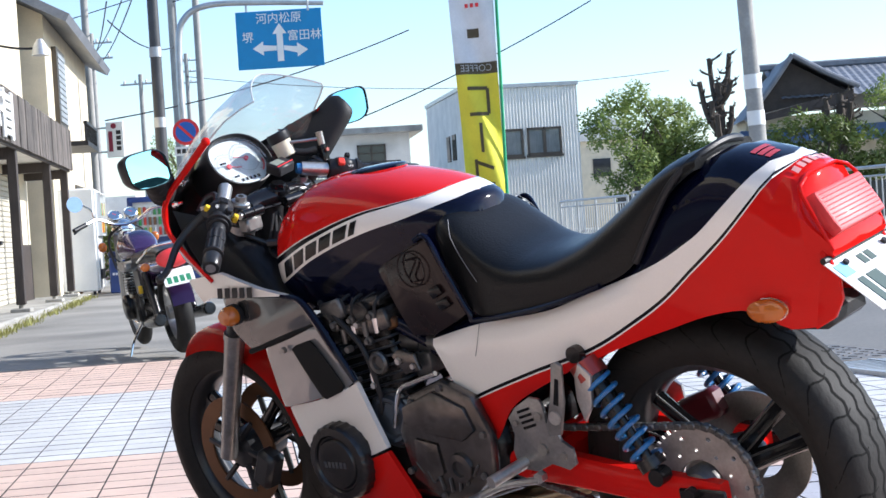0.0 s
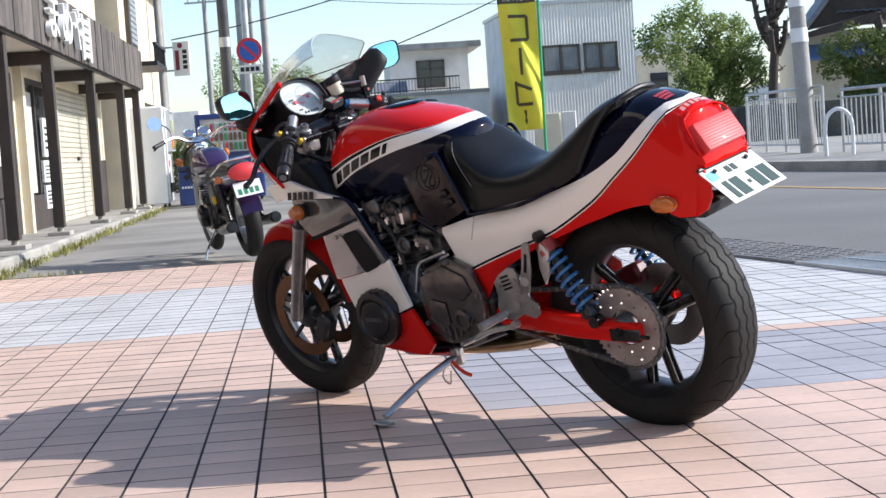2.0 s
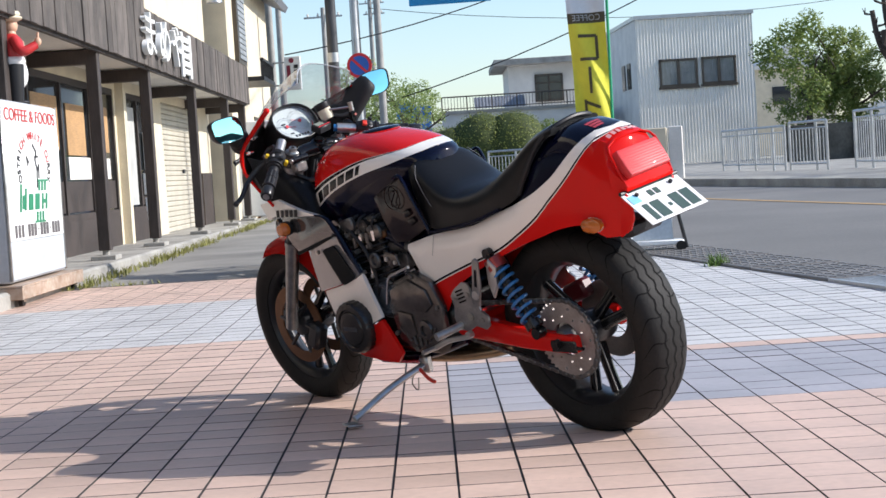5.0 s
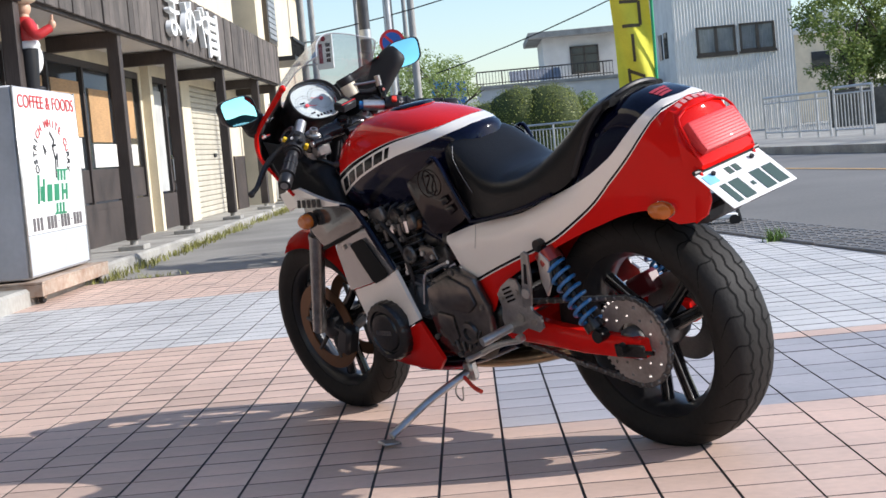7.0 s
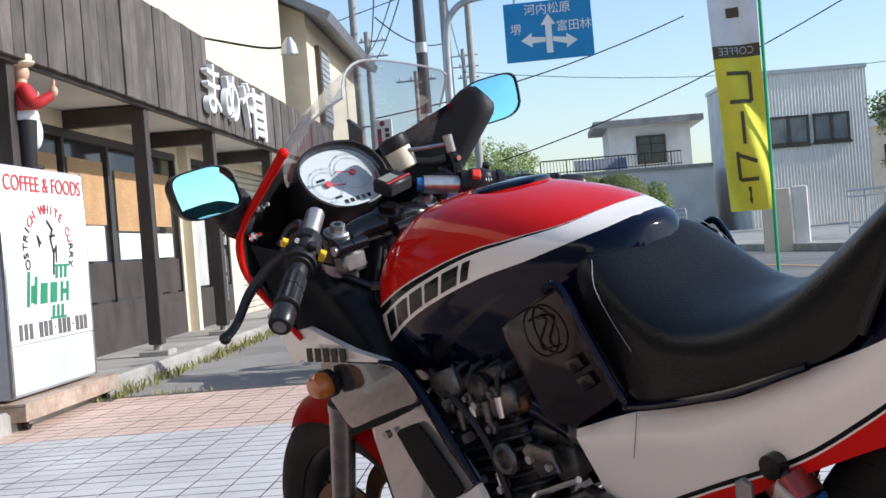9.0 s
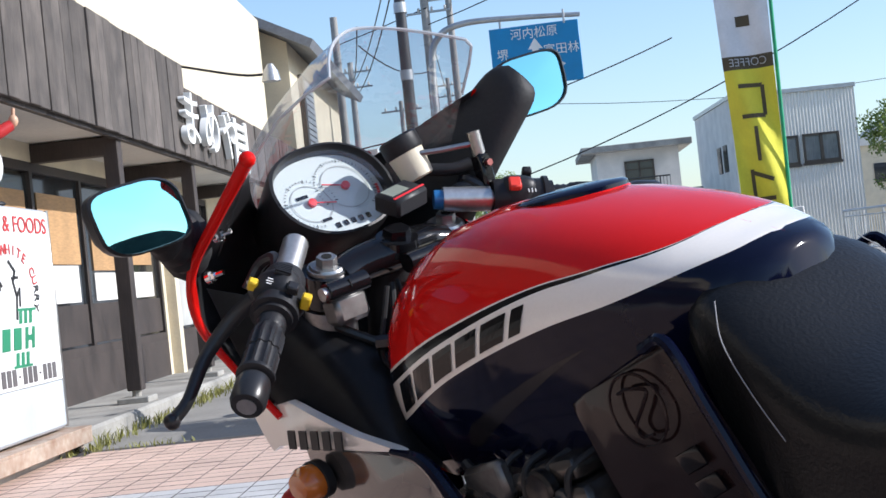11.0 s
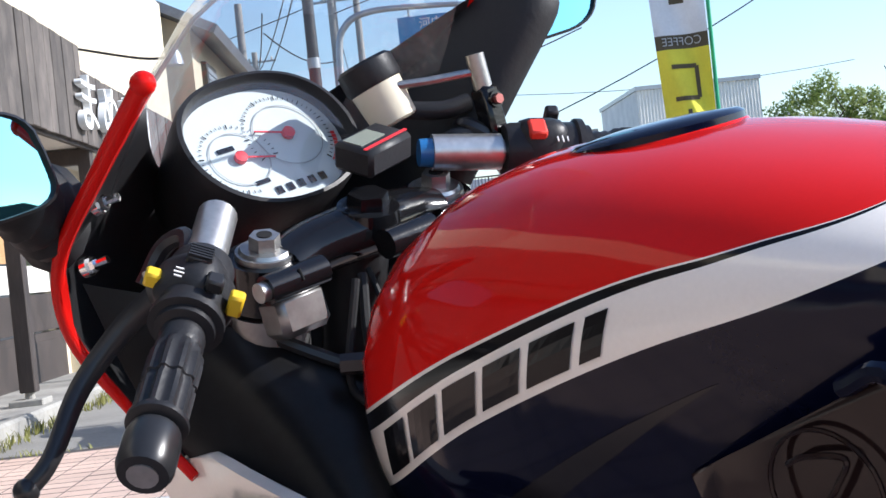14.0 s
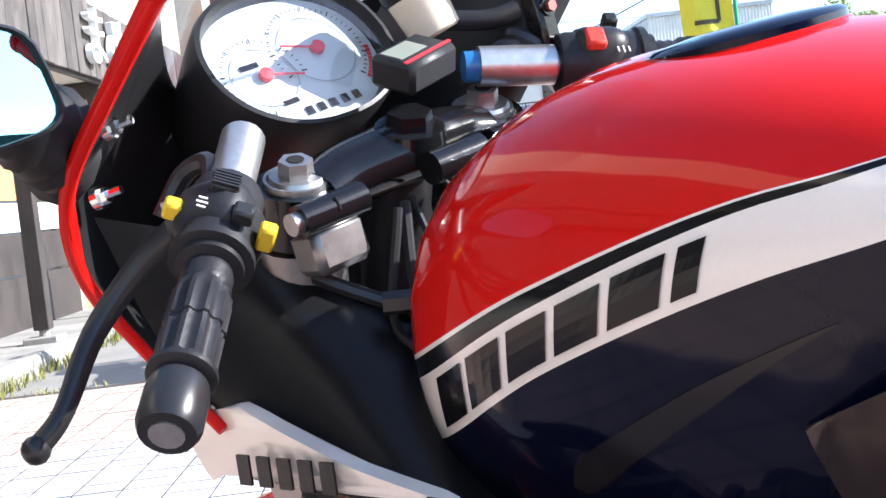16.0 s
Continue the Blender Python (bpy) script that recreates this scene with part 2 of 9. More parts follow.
def sheet(bm, grid, closed=False):
    """Faces over a grid of points (rows of equal length)."""
    vs = [[bm.verts.new(p) for p in row] for row in grid]
    for a, b in zip(vs[:-1], vs[1:]):
        for i in range(len(a) - (0 if closed else 1)):
            j = (i + 1) % len(a)
            bm.faces.new((a[i], a[j], b[j], b[i]))
    return vs


def spline(xs, ys, x):
    """A smooth curve through the pairs (xs rising)."""
    i = min(max(int(np.searchsorted(xs, x)) - 1, 0), len(xs) - 2)
    h = xs[i + 1] - xs[i]
    t = (x - xs[i]) / h

    def slope(k):
        if 0 < k < len(xs) - 1:
            a, b = (ys[k] - ys[k - 1]) / (xs[k] - xs[k - 1]), (ys[k + 1] - ys[k]) / (xs[k + 1] - xs[k])
            return 0 if a * b <= 0 else 2 * a * b / (a + b)
        return (ys[1] - ys[0]) / (xs[1] - xs[0]) if k == 0 else (ys[-1] - ys[-2]) / (xs[-1] - xs[-2])
    m0, m1 = slope(i), slope(i + 1)
    return ((2 * t ** 3 - 3 * t * t + 1) * ys[i] + (t ** 3 - 2 * t * t + t) * h * m0
            + (-2 * t ** 3 + 3 * t * t) * ys[i + 1] + (t ** 3 - t * t) * h * m1)


def text_mesh(words, size, depth=0.004):
    """Writing in the built-in font as a bmesh, centred, facing +z."""
    c = bpy.data.curves.new("writing", "FONT")
    c.body, c.size, c.extrude, c.align_x, c.align_y = words, size, depth / 2, "CENTER", "CENTER"
    ob = new("writing", c)
    me = bpy.data.meshes.new_from_object(ob.evaluated_get(bpy.context.evaluated_depsgraph_get()))
    bpy.data.objects.remove(ob)
    bpy.data.curves.remove(c)
    bm = bmesh.new()
    bm.from_mesh(me)
    bpy.data.meshes.remove(me)
    return bm


def ground_z(y):
    return 0.005 * max(0.0, min(y, 60.0) - 3.0)


# ---- the setting ----
ASPHALT = material("asphalt", (0.31, 0.294, 0.266), 0.9, grain=0.45, scale=42, bump=0.5, stain=0.35, stain_scale=0.6, second=(0.175, 0.168, 0.152))
ROADTOP = material("worn_road_asphalt", (0.215, 0.206, 0.192), 0.88, grain=0.32, scale=40, bump=0.25, stain=0.18, stain_scale=0.35, second=(0.12, 0.12, 0.12))
CONCRETE = material("weathered_concrete", (0.36, 0.345, 0.31), 0.9, grain=0.12, scale=25, bump=0.3, stain=0.28, stain_scale=1.6)
PINK = material("pink_paving_tile", (0.575, 0.415, 0.335), 0.55, grain=0.07, scale=35, bump=0.12, stain=0.13, stain_scale=2.5, random=0.13)
BLUE = material("blue_grey_paving_tile", (0.365, 0.355, 0.378), 0.55, grain=0.07, scale=35, bump=0.12, stain=0.13, stain_scale=2.5, random=0.12)
PALETILE = material("pale_grey_paving_tile", (0.56, 0.55, 0.54), 0.55, grain=0.07, scale=35, bump=0.12, stain=0.14, stain_scale=2.0, random=0.1)
GROUT = material("dark_grout", (0.085, 0.075, 0.072), 0.95, grain=0.2, scale=50)
BOARD = material("weathered_dark_boards", (0.14, 0.122, 0.108), 0.85, grain=0.2, scale=14, bump=0.5, stretch=(6, 6, 0.6), stain=0.35, stain_scale=4, second=(0.06, 0.05, 0.045), random=0.25)
BROWN = material("dark_brown_timber", (0.06, 0.046, 0.04), 0.6, grain=0.2, scale=16, stretch=(6, 6, 0.5), bump=0.2, stain=0.3)
CREAM = material("cream_render", (0.68, 0.6, 0.45), 0.9, grain=0.05, scale=40, bump=0.15, stain=0.08)
OFFWHITE = material("off_white_wall", (0.74, 0.71, 0.66), 0.85, grain=0.06, scale=30, bump=0.15, stain=0.12, stain_scale=1.2)
CORRUGATED = material("white_corrugated_sheet", (0.86, 0.82, 0.74), 0.5, grain=0.05, stain=0.1, stain_scale=0.7, stretch=(1, 1, 0.2))
SHUTTERM = material("cream_shutter_paint", (0.54, 0.5, 0.41), 0.5, grain=0.05, stain=0.12)
DARKGLASS = material("dark_window_glass", (0.03, 0.035, 0.04), 0.06, grain=0.1, coat=0.5)
CURTAIN = material("pale_curtain", (0.5, 0.5, 0.48), 0.9, grain=0.15, scale=10, stretch=(8, 8, 0.4))
FRAME = material("brown_window_frame", (0.09, 0.075, 0.06), 0.45, metal=0.3)
PLY = material("plywood_panel", (0.5, 0.3, 0.14), 0.7, grain=0.15, scale=10, stretch=(1, 1, 8), stain=0.15)
COVERPLATE = material("worn_chequer_plate", (0.2, 0.19, 0.18), 0.6, metal=0.35, grain=0.15, scale=25, bump=0.15, stain=0.3, stain_scale=2)
GALV = material("galvanised_steel", (0.5, 0.51, 0.52), 0.42, metal=0.7, grain=0.1, scale=40, stain=0.15)
WHITEMETAL = material("white_enamel", (0.75, 0.76, 0.76), 0.35, grain=0.02, stain=0.05, coat=0.3)
POLEM = material("concrete_pole", (0.36, 0.35, 0.33), 0.85, grain=0.08, scale=20, stain=0.15)
DARKPOLE = material("dark_painted_pole", (0.06, 0.062, 0.068), 0.5, grain=0.1, stain=0.2)
BLUESIGN = material("blue_road_sign", (0.015, 0.24, 0.52), 0.45, grain=0.02, stain=0.06)
SIGNWHITE = material("white_sign_face", (0.82, 0.82, 0.8), 0.5, grain=0.02, stain=0.05)
SIGNRED = material("red_sign_paint", (0.7, 0.03, 0.04), 0.5, grain=0.02)
SIGNGREEN = material("green_sign_paint", (0.03, 0.22, 0.11), 0.5, grain=0.03)
INK = material("black_ink", (0.02, 0.02, 0.02), 0.6)
BLUEPAINT = material("blue_cabinet_paint", (0.02, 0.05, 0.2), 0.35, grain=0.05, coat=0.4)
YELLOWCLOTH = material("yellow_banner_cloth", (0.72, 0.66, 0.06), 0.8, grain=0.04, scale=60, stain=0.08, stain_scale=5)
PALECLOTH = material("pale_banner_cloth", (0.7, 0.72, 0.74), 0.8, grain=0.04, scale=60, stain=0.1, stain_scale=5)
BROWNCLOTH = material("brown_banner_cloth", (0.09, 0.075, 0.045), 0.8, grain=0.06)
GREENPOLE = material("green_plastic_pole", (0.03, 0.35, 0.16), 0.4)
RUST = material("rusty_white_steel", (0.55, 0.5, 0.42), 0.7, metal=0.3, grain=0.2, scale=18, bump=0.3, second=(0.24, 0.1, 0.04), stain=0.2)
TILEROOF = material("grey_roof_tiles", (0.2, 0.21, 0.235), 0.5, grain=0.1, scale=20, stain=0.2)


def leafy(name, color, second, through_share=0.45):
    """Thin leaves: matt green with light shining through them, varied from leaf to leaf."""
    m = bpy.data.materials.new(name)
    m.use_nodes = True
    n, link = m.node_tree.nodes, m.node_tree.links.new
    b = n["Principled BSDF"]
    b.inputs["Roughness"].default_value = 0.55
    geo = n.new("ShaderNodeNewGeometry")
    mix = n.new("ShaderNodeMix")
    mix.data_type = "RGBA"
    mix.inputs["A"].default_value, mix.inputs["B"].default_value = (*color, 1), (*second, 1)
    link(geo.outputs["Random Per Island"], mix.inputs["Factor"])
    link(mix.outputs["Result"], b.inputs["Base Color"])
    tl = n.new("ShaderNodeBsdfTranslucent")
    link(mix.outputs["Result"], tl.inputs["Color"])
    ms = n.new("ShaderNodeMixShader")
    ms.inputs["Fac"].default_value = through_share
    link(b.outputs[0], ms.inputs[1])
    link(tl.outputs[0], ms.inputs[2])
    link(ms.outputs[0], n["Material Output"].inputs["Surface"])
    return m


LEAF = leafy("green_leaves", (0.13, 0.2, 0.05), (0.3, 0.35, 0.1), 0.5)
LEAFDARK = leafy("dark_hedge_leaves", (0.085, 0.12, 0.022), (0.15, 0.19, 0.04), 0.3)
LEAFHEDGE = leafy("clipped_hedge_leaves", (0.14, 0.17, 0.03), (0.24, 0.26, 0.05), 0.3)
LEAFPALE = leafy("pale_spring_leaves", (0.2, 0.28, 0.08), (0.34, 0.4, 0.13), 0.5)
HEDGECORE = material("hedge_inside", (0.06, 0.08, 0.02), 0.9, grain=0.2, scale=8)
BARK = material("tree_bark", (0.09, 0.07, 0.055), 0.9, grain=0.25, scale=20, bump=0.6, stretch=(3, 3, 0.7))
STREET = pose(0, 0, 0, 0, 0, 10.66)
ROADWAY = pose(0, 0, 0, 0, 0, 20.5)


def in_street(r, c, z=0.0):
    return STREET @ Vector((r, c, z))


def in_road(n, m, z=0.0):
    return ROADWAY @ Vector((n, m, z))


def structure(name, bm, mats, label, category="", soft=False):
    ob = part(name, bm, mats, soft=soft)
    return tagged(ob, label, category or name.split("_")[0], kind="structure")


def build_ground():
    bm = bmesh.new()
    ys = [-60, -20, 0, 3, 10, 20, 40, 60, 120, 400, 1500]
    xs = [-900, -100, -20, -5, 5, 20, 100, 900]
    sheet(bm, [[(x, y, ground_z(y) - 0.03) for x in xs] for y in ys])
    structure("ground", bm, ASPHALT, "dark grey patched asphalt lane beside the shop", "ground")
    bm = bmesh.new()
    rows = []
    for m in np.linspace(-60, 220, 60):
        row = []
        for n in (4.25, 5.5, 7.6, 9.8, 11.4):
            p = in_road(n, m)
            row.append((p.x, p.y, ground_z(p.y) - 0.02 + 0.012 * (1 - abs(n - 7.6) / 3.8)))
        rows.append(row)
    sheet(bm, rows)
    structure("road", bm, ROADTOP, "sunlit two-lane grey asphalt road with worn surface", "road")
    bm = bmesh.new()
    for n, w in ((8.45, 0.13), (4.7, 0.1)):
        rows = []
        for m in np.linspace(-60, 220, 60):
            rows.append([(p.x, p.y, ground_z(p.y) - 0.004) for p in (in_road(n - w / 2, m), in_road(n + w / 2, m))])
        sheet(bm, rows)
        if n > 8:
            tagged(part("road_marking", bm, material("worn_orange_line", (0.55, 0.36, 0.16), 0.8, grain=0.2, stain=0.2)),
                   "worn orange centre line on the road", "road marking", kind="structure")
            bm = bmesh.new()
    bm.free()
    # far kerb and footway
    bm = bmesh.new()
    rows = []
    for m in np.linspace(-60, 220, 60):
        row = []
        for n, z in ((11.4, -0.03), (11.4, 0.13), (11.6, 0.14), (15.5, 0.17), (40, 0.2)):
            p = in_road(n, m)
            row.append((p.x, p.y, ground_z(p.y) + z))
        rows.append(row)
    sheet(bm, rows)
    structure("pavement", bm, CONCRETE, "raised concrete footway with a kerb across the road", "pavement")


def build_gutter():
    """Concrete edge slabs, and a drain grating, between the tiles and the road."""
    g = thing("gutter", "concrete gutter slabs with a steel grating beside the road", "gutter", kind="structure")
    for k in range(15):
        p = in_road(3.955, 1.4 + k * 1.2)
        bm = bmesh.new()
        if k < 4:
            for j in range(19):
                box(bm, (0.56, 0.022, 0.03), Matrix.Translation((0, -0.57 + j * 0.0635, -0.006)))
            for x in (-0.295, 0.0, 0.295):
                box(bm, (0.03, 1.19, 0.036), Matrix.Translation((x, 0, -0.006)))
            mat, nm = GALV, "grating"
        else:
            box(bm, (0.62, 1.19, 0.04), Matrix.Translation((0, 0, -0.012)), 0.006)
            for i in range(7):
                for j in range(14):
                    box(bm, (0.045, 0.012, 0.004), Matrix.Translation((-0.25 + 0.083 * i, -0.54 + 0.083 * j, 0.0095)) @ pose(0, 0, 0, 0, 0, 45 if (i + j) % 2 else -45))
            mat, nm = COVERPLATE, "cover_plate"
        part(nm, bm, mat, g, soft=False, at=Matrix.Translation((p.x, p.y, ground_z(p.y) + 0.006)) @ ROADWAY)


def build_shop():
    """The timber-fronted shop along the lane: posts, board fascia, glazed front, roller shutter."""
    P = [5.6, 9.0, 12.42, 15.26, 18.83, 22.4, 24.75]
    z0 = 0.14
    front, wall_r = -2.72, -3.35
    curb = bmesh.new()
    span(curb, (wall_r - 0.3, -6, -0.05), (front + 0.18, 26.2, z0), 0.02)
    ob = structure("kerb_step", curb, CONCRETE, "raised concrete step in front of the shop", "step")
    ob.matrix_basis = STREET
    shop = thing("shop_building", "cream shop with dark board fascia and brown timber posts", "building", STREET)
    # wall with openings
    wall = bmesh.new()
    # below c = 4 the front is unseen, glazed to darken reflections
    openings = [(-5.6, 16.5, 0.5, 2.02), (16.95, 19.3, 0.5, 2.02), (20.0, 23.3, z0, 2.02)]
    c = -6.0
    for a, b, lo, hi in openings:
        span(wall, (wall_r - 0.15, c, z0), (wall_r, a, 2.6))
        if lo > z0:
            foot = bmesh.new()
            span(foot, (wall_r - 0.15, a, z0 - 0.02), (wall_r, b, lo))
            part("foot_panel", foot, BROWN, shop, "dark brown boarded foot of the shop front", soft=False)
        span(wall, (wall_r - 0.15, a, hi), (wall_r, b, 2.6))
        c = b
    span(wall, (wall_r - 0.15, c, z0), (wall_r, 25.0, 2.6))
    pieces("wall", wall, CREAM, shop, soft=False)
    back = bmesh.new()
    span(back, (-8.5, -6, 0), (-8.3, 25, 5.2))
    span(back, (-8.3, -6.2, 0), (wall_r, -6, 5.2))
    span(back, (-8.3, 24.85, 0), (wall_r - 0.16, 25, 5.2))
    pieces("back_wall", back, CREAM, shop, soft=False)
    inside = bmesh.new()
    span(inside, (-8.3, -6, z0), (wall_r - 0.16, 25, z0 + 0.02))
    part("floor_slab", inside, CONCRETE, shop, soft=False)
    up = bmesh.new()
    span(up, (-8.3, -6, 2.62), (wall_r + 0.05, 24.8, 5.0))
    part("upper_storey", up, CREAM, shop, soft=False)
    soff = bmesh.new()
    span(soff, (wall_r, -6, 2.16), (front + 0.06, 24.9, 2.2))
    part("soffit", soff, OFFWHITE, shop, soft=False)
    # posts
    for k, c in enumerate(P):
        bm = bmesh.new()
        box(bm, (0.115, 0.13, 2.16 - z0 - 0.09), Matrix.Translation((front - 0.02, c, (2.16 + z0 + 0.09) / 2)), 0.008)
        post = part("post", bm, BROWN, shop, soft=False)
        bm = bmesh.new()
        rod(bm, (front - 0.02, c, z0), (front - 0.02, c, z0 + 0.09), 0.035, n=10)
        box(bm, (0.24, 0.3, 0.05), Matrix.Translation((front - 0.02, c, z0 + 0.02)), 0.008)
        part("post_base", bm, CONCRETE, post, soft=False)
        bm = bmesh.new()
        box(bm, (0.6, 0.13, 0.14), Matrix.Translation((front - 0.36, c, 2.08)), 0.006)
        part("beam", bm, BROWN, shop, soft=False)
    # fascia of upright boards
    rng = random.Random(3)
    for c in np.arange(-2.0, 24.9, 0.22):
        bm = bmesh.new()
        w = 0.21
        top = 3.16 if c < 9.3 else (2.98 if c < 14.8 else 2.78)
        box(bm, (0.03 + 0.012 * rng.random(), w, top - 2.14), Matrix.Translation((front + 0.08 + 0.012 * rng.random(), c, (top + 2.14) / 2 + 0.008 * rng.random())), 0.004)
        part("board", bm, BOARD, shop, soft=False)
    bm = bmesh.new()
    span(bm, (front + 0.02, -2.1, 2.12), (front + 0.062, 24.9, 2.75))
    part("fascia_backing", bm, BROWN, shop, soft=False)
    # slanted upper boards of the parapet further back
    for c in np.arange(-2.0, 13.0, 0.24):
        bm = bmesh.new()
        box(bm, (0.04, 0.23, 1.1), Matrix.Translation((front - 0.55, c, 3.55)) @ pose(0, 0, 0, 0, -8, 0), 0.004)
        part("board", bm, BOARD, shop, soft=False)
    # glazed fronts
    for (a, b, lo, hi), n in ((openings[0], 16), (openings[1], 2)):
        win = bmesh.new()
        span(win, (wall_r - 0.08, a, lo), (wall_r - 0.01, b, lo + 0.07))
        span(win, (wall_r - 0.08, a, hi - 0.07), (wall_r - 0.01, b, hi))
        for k in range(n + 1):
            c = a + (b - a) * k / n
            span(win, (wall_r - 0.078, c - 0.035, lo + 0.07), (wall_r - 0.012, c + 0.035, hi - 0.07))
        f = part("window_frame", win, BROWN, shop, soft=False)
        for k in range(n):
            c, e = a + (b - a) * k / n + 0.035, a + (b - a) * (k + 1) / n - 0.035
            bm = bmesh.new()
            span(bm, (wall_r - 0.05, c, lo + 0.07), (wall_r - 0.04, e, hi - 0.07))
            part("pane", bm, DARKGLASS if k % 3 else clear("shop_glass", (0.85, 0.88, 0.87), 0.02, 0.02), f, soft=False)
            bm = bmesh.new()
            if n == 16 or k == 1:
                span(bm, (wall_r - 0.039, c + 0.02, lo + 0.09), (wall_r - 0.03, e - 0.02, lo + 0.42))
                part("kick_panel", bm, BROWN, f, soft=False)
            else:
                bm.free()
    # boards, curtain and notices behind and on the glass
    for a, b, lo, hi, m, nm in ((11.2, 12.2, 1.28, 1.8, PLY, "plywood_panel"), (12.5, 13.6, 1.25, 1.8, PLY, "plywood_panel"), (14.0, 14.9, 1.2, 1.75, PLY, "plywood_panel"), (15.3, 16.2, 1.25, 1.78, PLY, "plywood_panel"),
                                (10.9, 13.5, 0.94, 1.24, OFFWHITE, "paper_blind"), (14.0, 16.2, 0.94, 1.18, OFFWHITE, "paper_blind"), (17.1, 17.95, 0.6, 1.85, CURTAIN, "curtain")):
        bm = bmesh.new()
        span(bm, (wall_r - 0.037, a, lo), (wall_r - 0.028, b, hi))
        part(nm, bm, m, shop, soft=False)
    for a, lo, w, h, m in ((18.45, 1.05, 0.5, 0.5, SIGNWHITE), (18.3, 0.72, 0.55, 0.28, SIGNWHITE), (18.35, 0.38, 0.5, 0.3, PALECLOTH)):
        bm = bmesh.new()
        span(bm, (wall_r - 0.02, a, lo), (wall_r + 0.02, a + w, lo + h), 0.004)
        nt = part("notice", bm, m, shop, soft=False)
        bm = bmesh.new()
        for j in range(4):
            span(bm, (wall_r + 0.021, a + 0.06, lo + h * (0.2 + 0.17 * j)), (wall_r + 0.024, a + w - 0.06, lo + h * (0.27 + 0.17 * j)))
        part("writing", bm, INK, nt, soft=False)
    # door post strip, bright
    bm = bmesh.new()
    span(bm, (wall_r + 0.0, 16.62, z0), (wall_r + 0.1, 16.8, 2.1))
    part("door_jamb", bm, CREAM, shop, soft=False)
    # roller shutter
    a, b, lo, hi = openings[2]
    for k, z in enumerate(np.arange(lo, hi, 0.075)):
        bm = bmesh.new()
        box(bm, (0.03, b - a, 0.07), Matrix.Translation((wall_r - 0.06, (a + b) / 2, z + 0.037)), 0.012)
        part("shutter_slat", bm, SHUTTERM, shop, soft=False)
    bm = bmesh.new()
    span(bm, (wall_r - 0.043, 21.9, 1.0), (wall_r - 0.02, 22.1, 1.06), 0.01)
    part("shutter_lock", bm, BLACK, shop, soft=False)
    # low dark door beyond the shutter
    bm = bmesh.new()
    span(bm, (wall_r, 23.6, z0), (wall_r + 0.03, 24.8, 1.0))
    part("dark_panel", bm, BROWN, shop, soft=False)
    # sign lettering on the fascia
    for k, ch in enumerate("まめや"):
        bm = text_mesh(ch, 0.56, 0.06)
        m = Matrix.Translation((front + 0.15, 14.7 + 0.98 * k, 2.44)) @ Matrix.Diagonal((1, 1.6, 1, 1)) @ Matrix(((0, 0, 1, 0), (1, 0, 0, 0), (0, 1, 0, 0), (0, 0, 0, 1)))
        part("sign_letter", bm, SIGNWHITE, shop, "white raised sign letter", soft=False, at=m)
    bm = bmesh.new()
    for j in range(5):
        span(bm, (front + 0.125, 17.22, 2.2 + 0.1 * j), (front + 0.165, 17.78, 2.27 + 0.1 * j), 0.01)
    span(bm, (front + 0.12, 17.12, 2.16), (front + 0.16, 17.22, 2.72), 0.01)
    span(bm, (front + 0.12, 17.78, 2.16), (front + 0.16, 17.88, 2.72), 0.01)
    pieces("sign_plaque", bm, SIGNWHITE, shop, "small white carved sign plaque", soft=False)
    # lamp arm over the sign
    bm = bmesh.new()
    tube(bm, [(front - 0.4, 16.9, 3.3), (front + 0.3, 16.9, 3.12), (front + 0.62, 16.9, 3.1)], 0.014, n=6)
    la = part("sign_lamp", bm, BLACK, shop)
    bm = bmesh.new()
    lathe(bm, [(0.03, 0.1), (0.08, 0.02), (0.1, -0.08), (0.09, -0.08)], 14, Matrix.Translation((front + 0.62, 16.9, 3.1)))
    part("lamp_shade", bm, GALV, la)


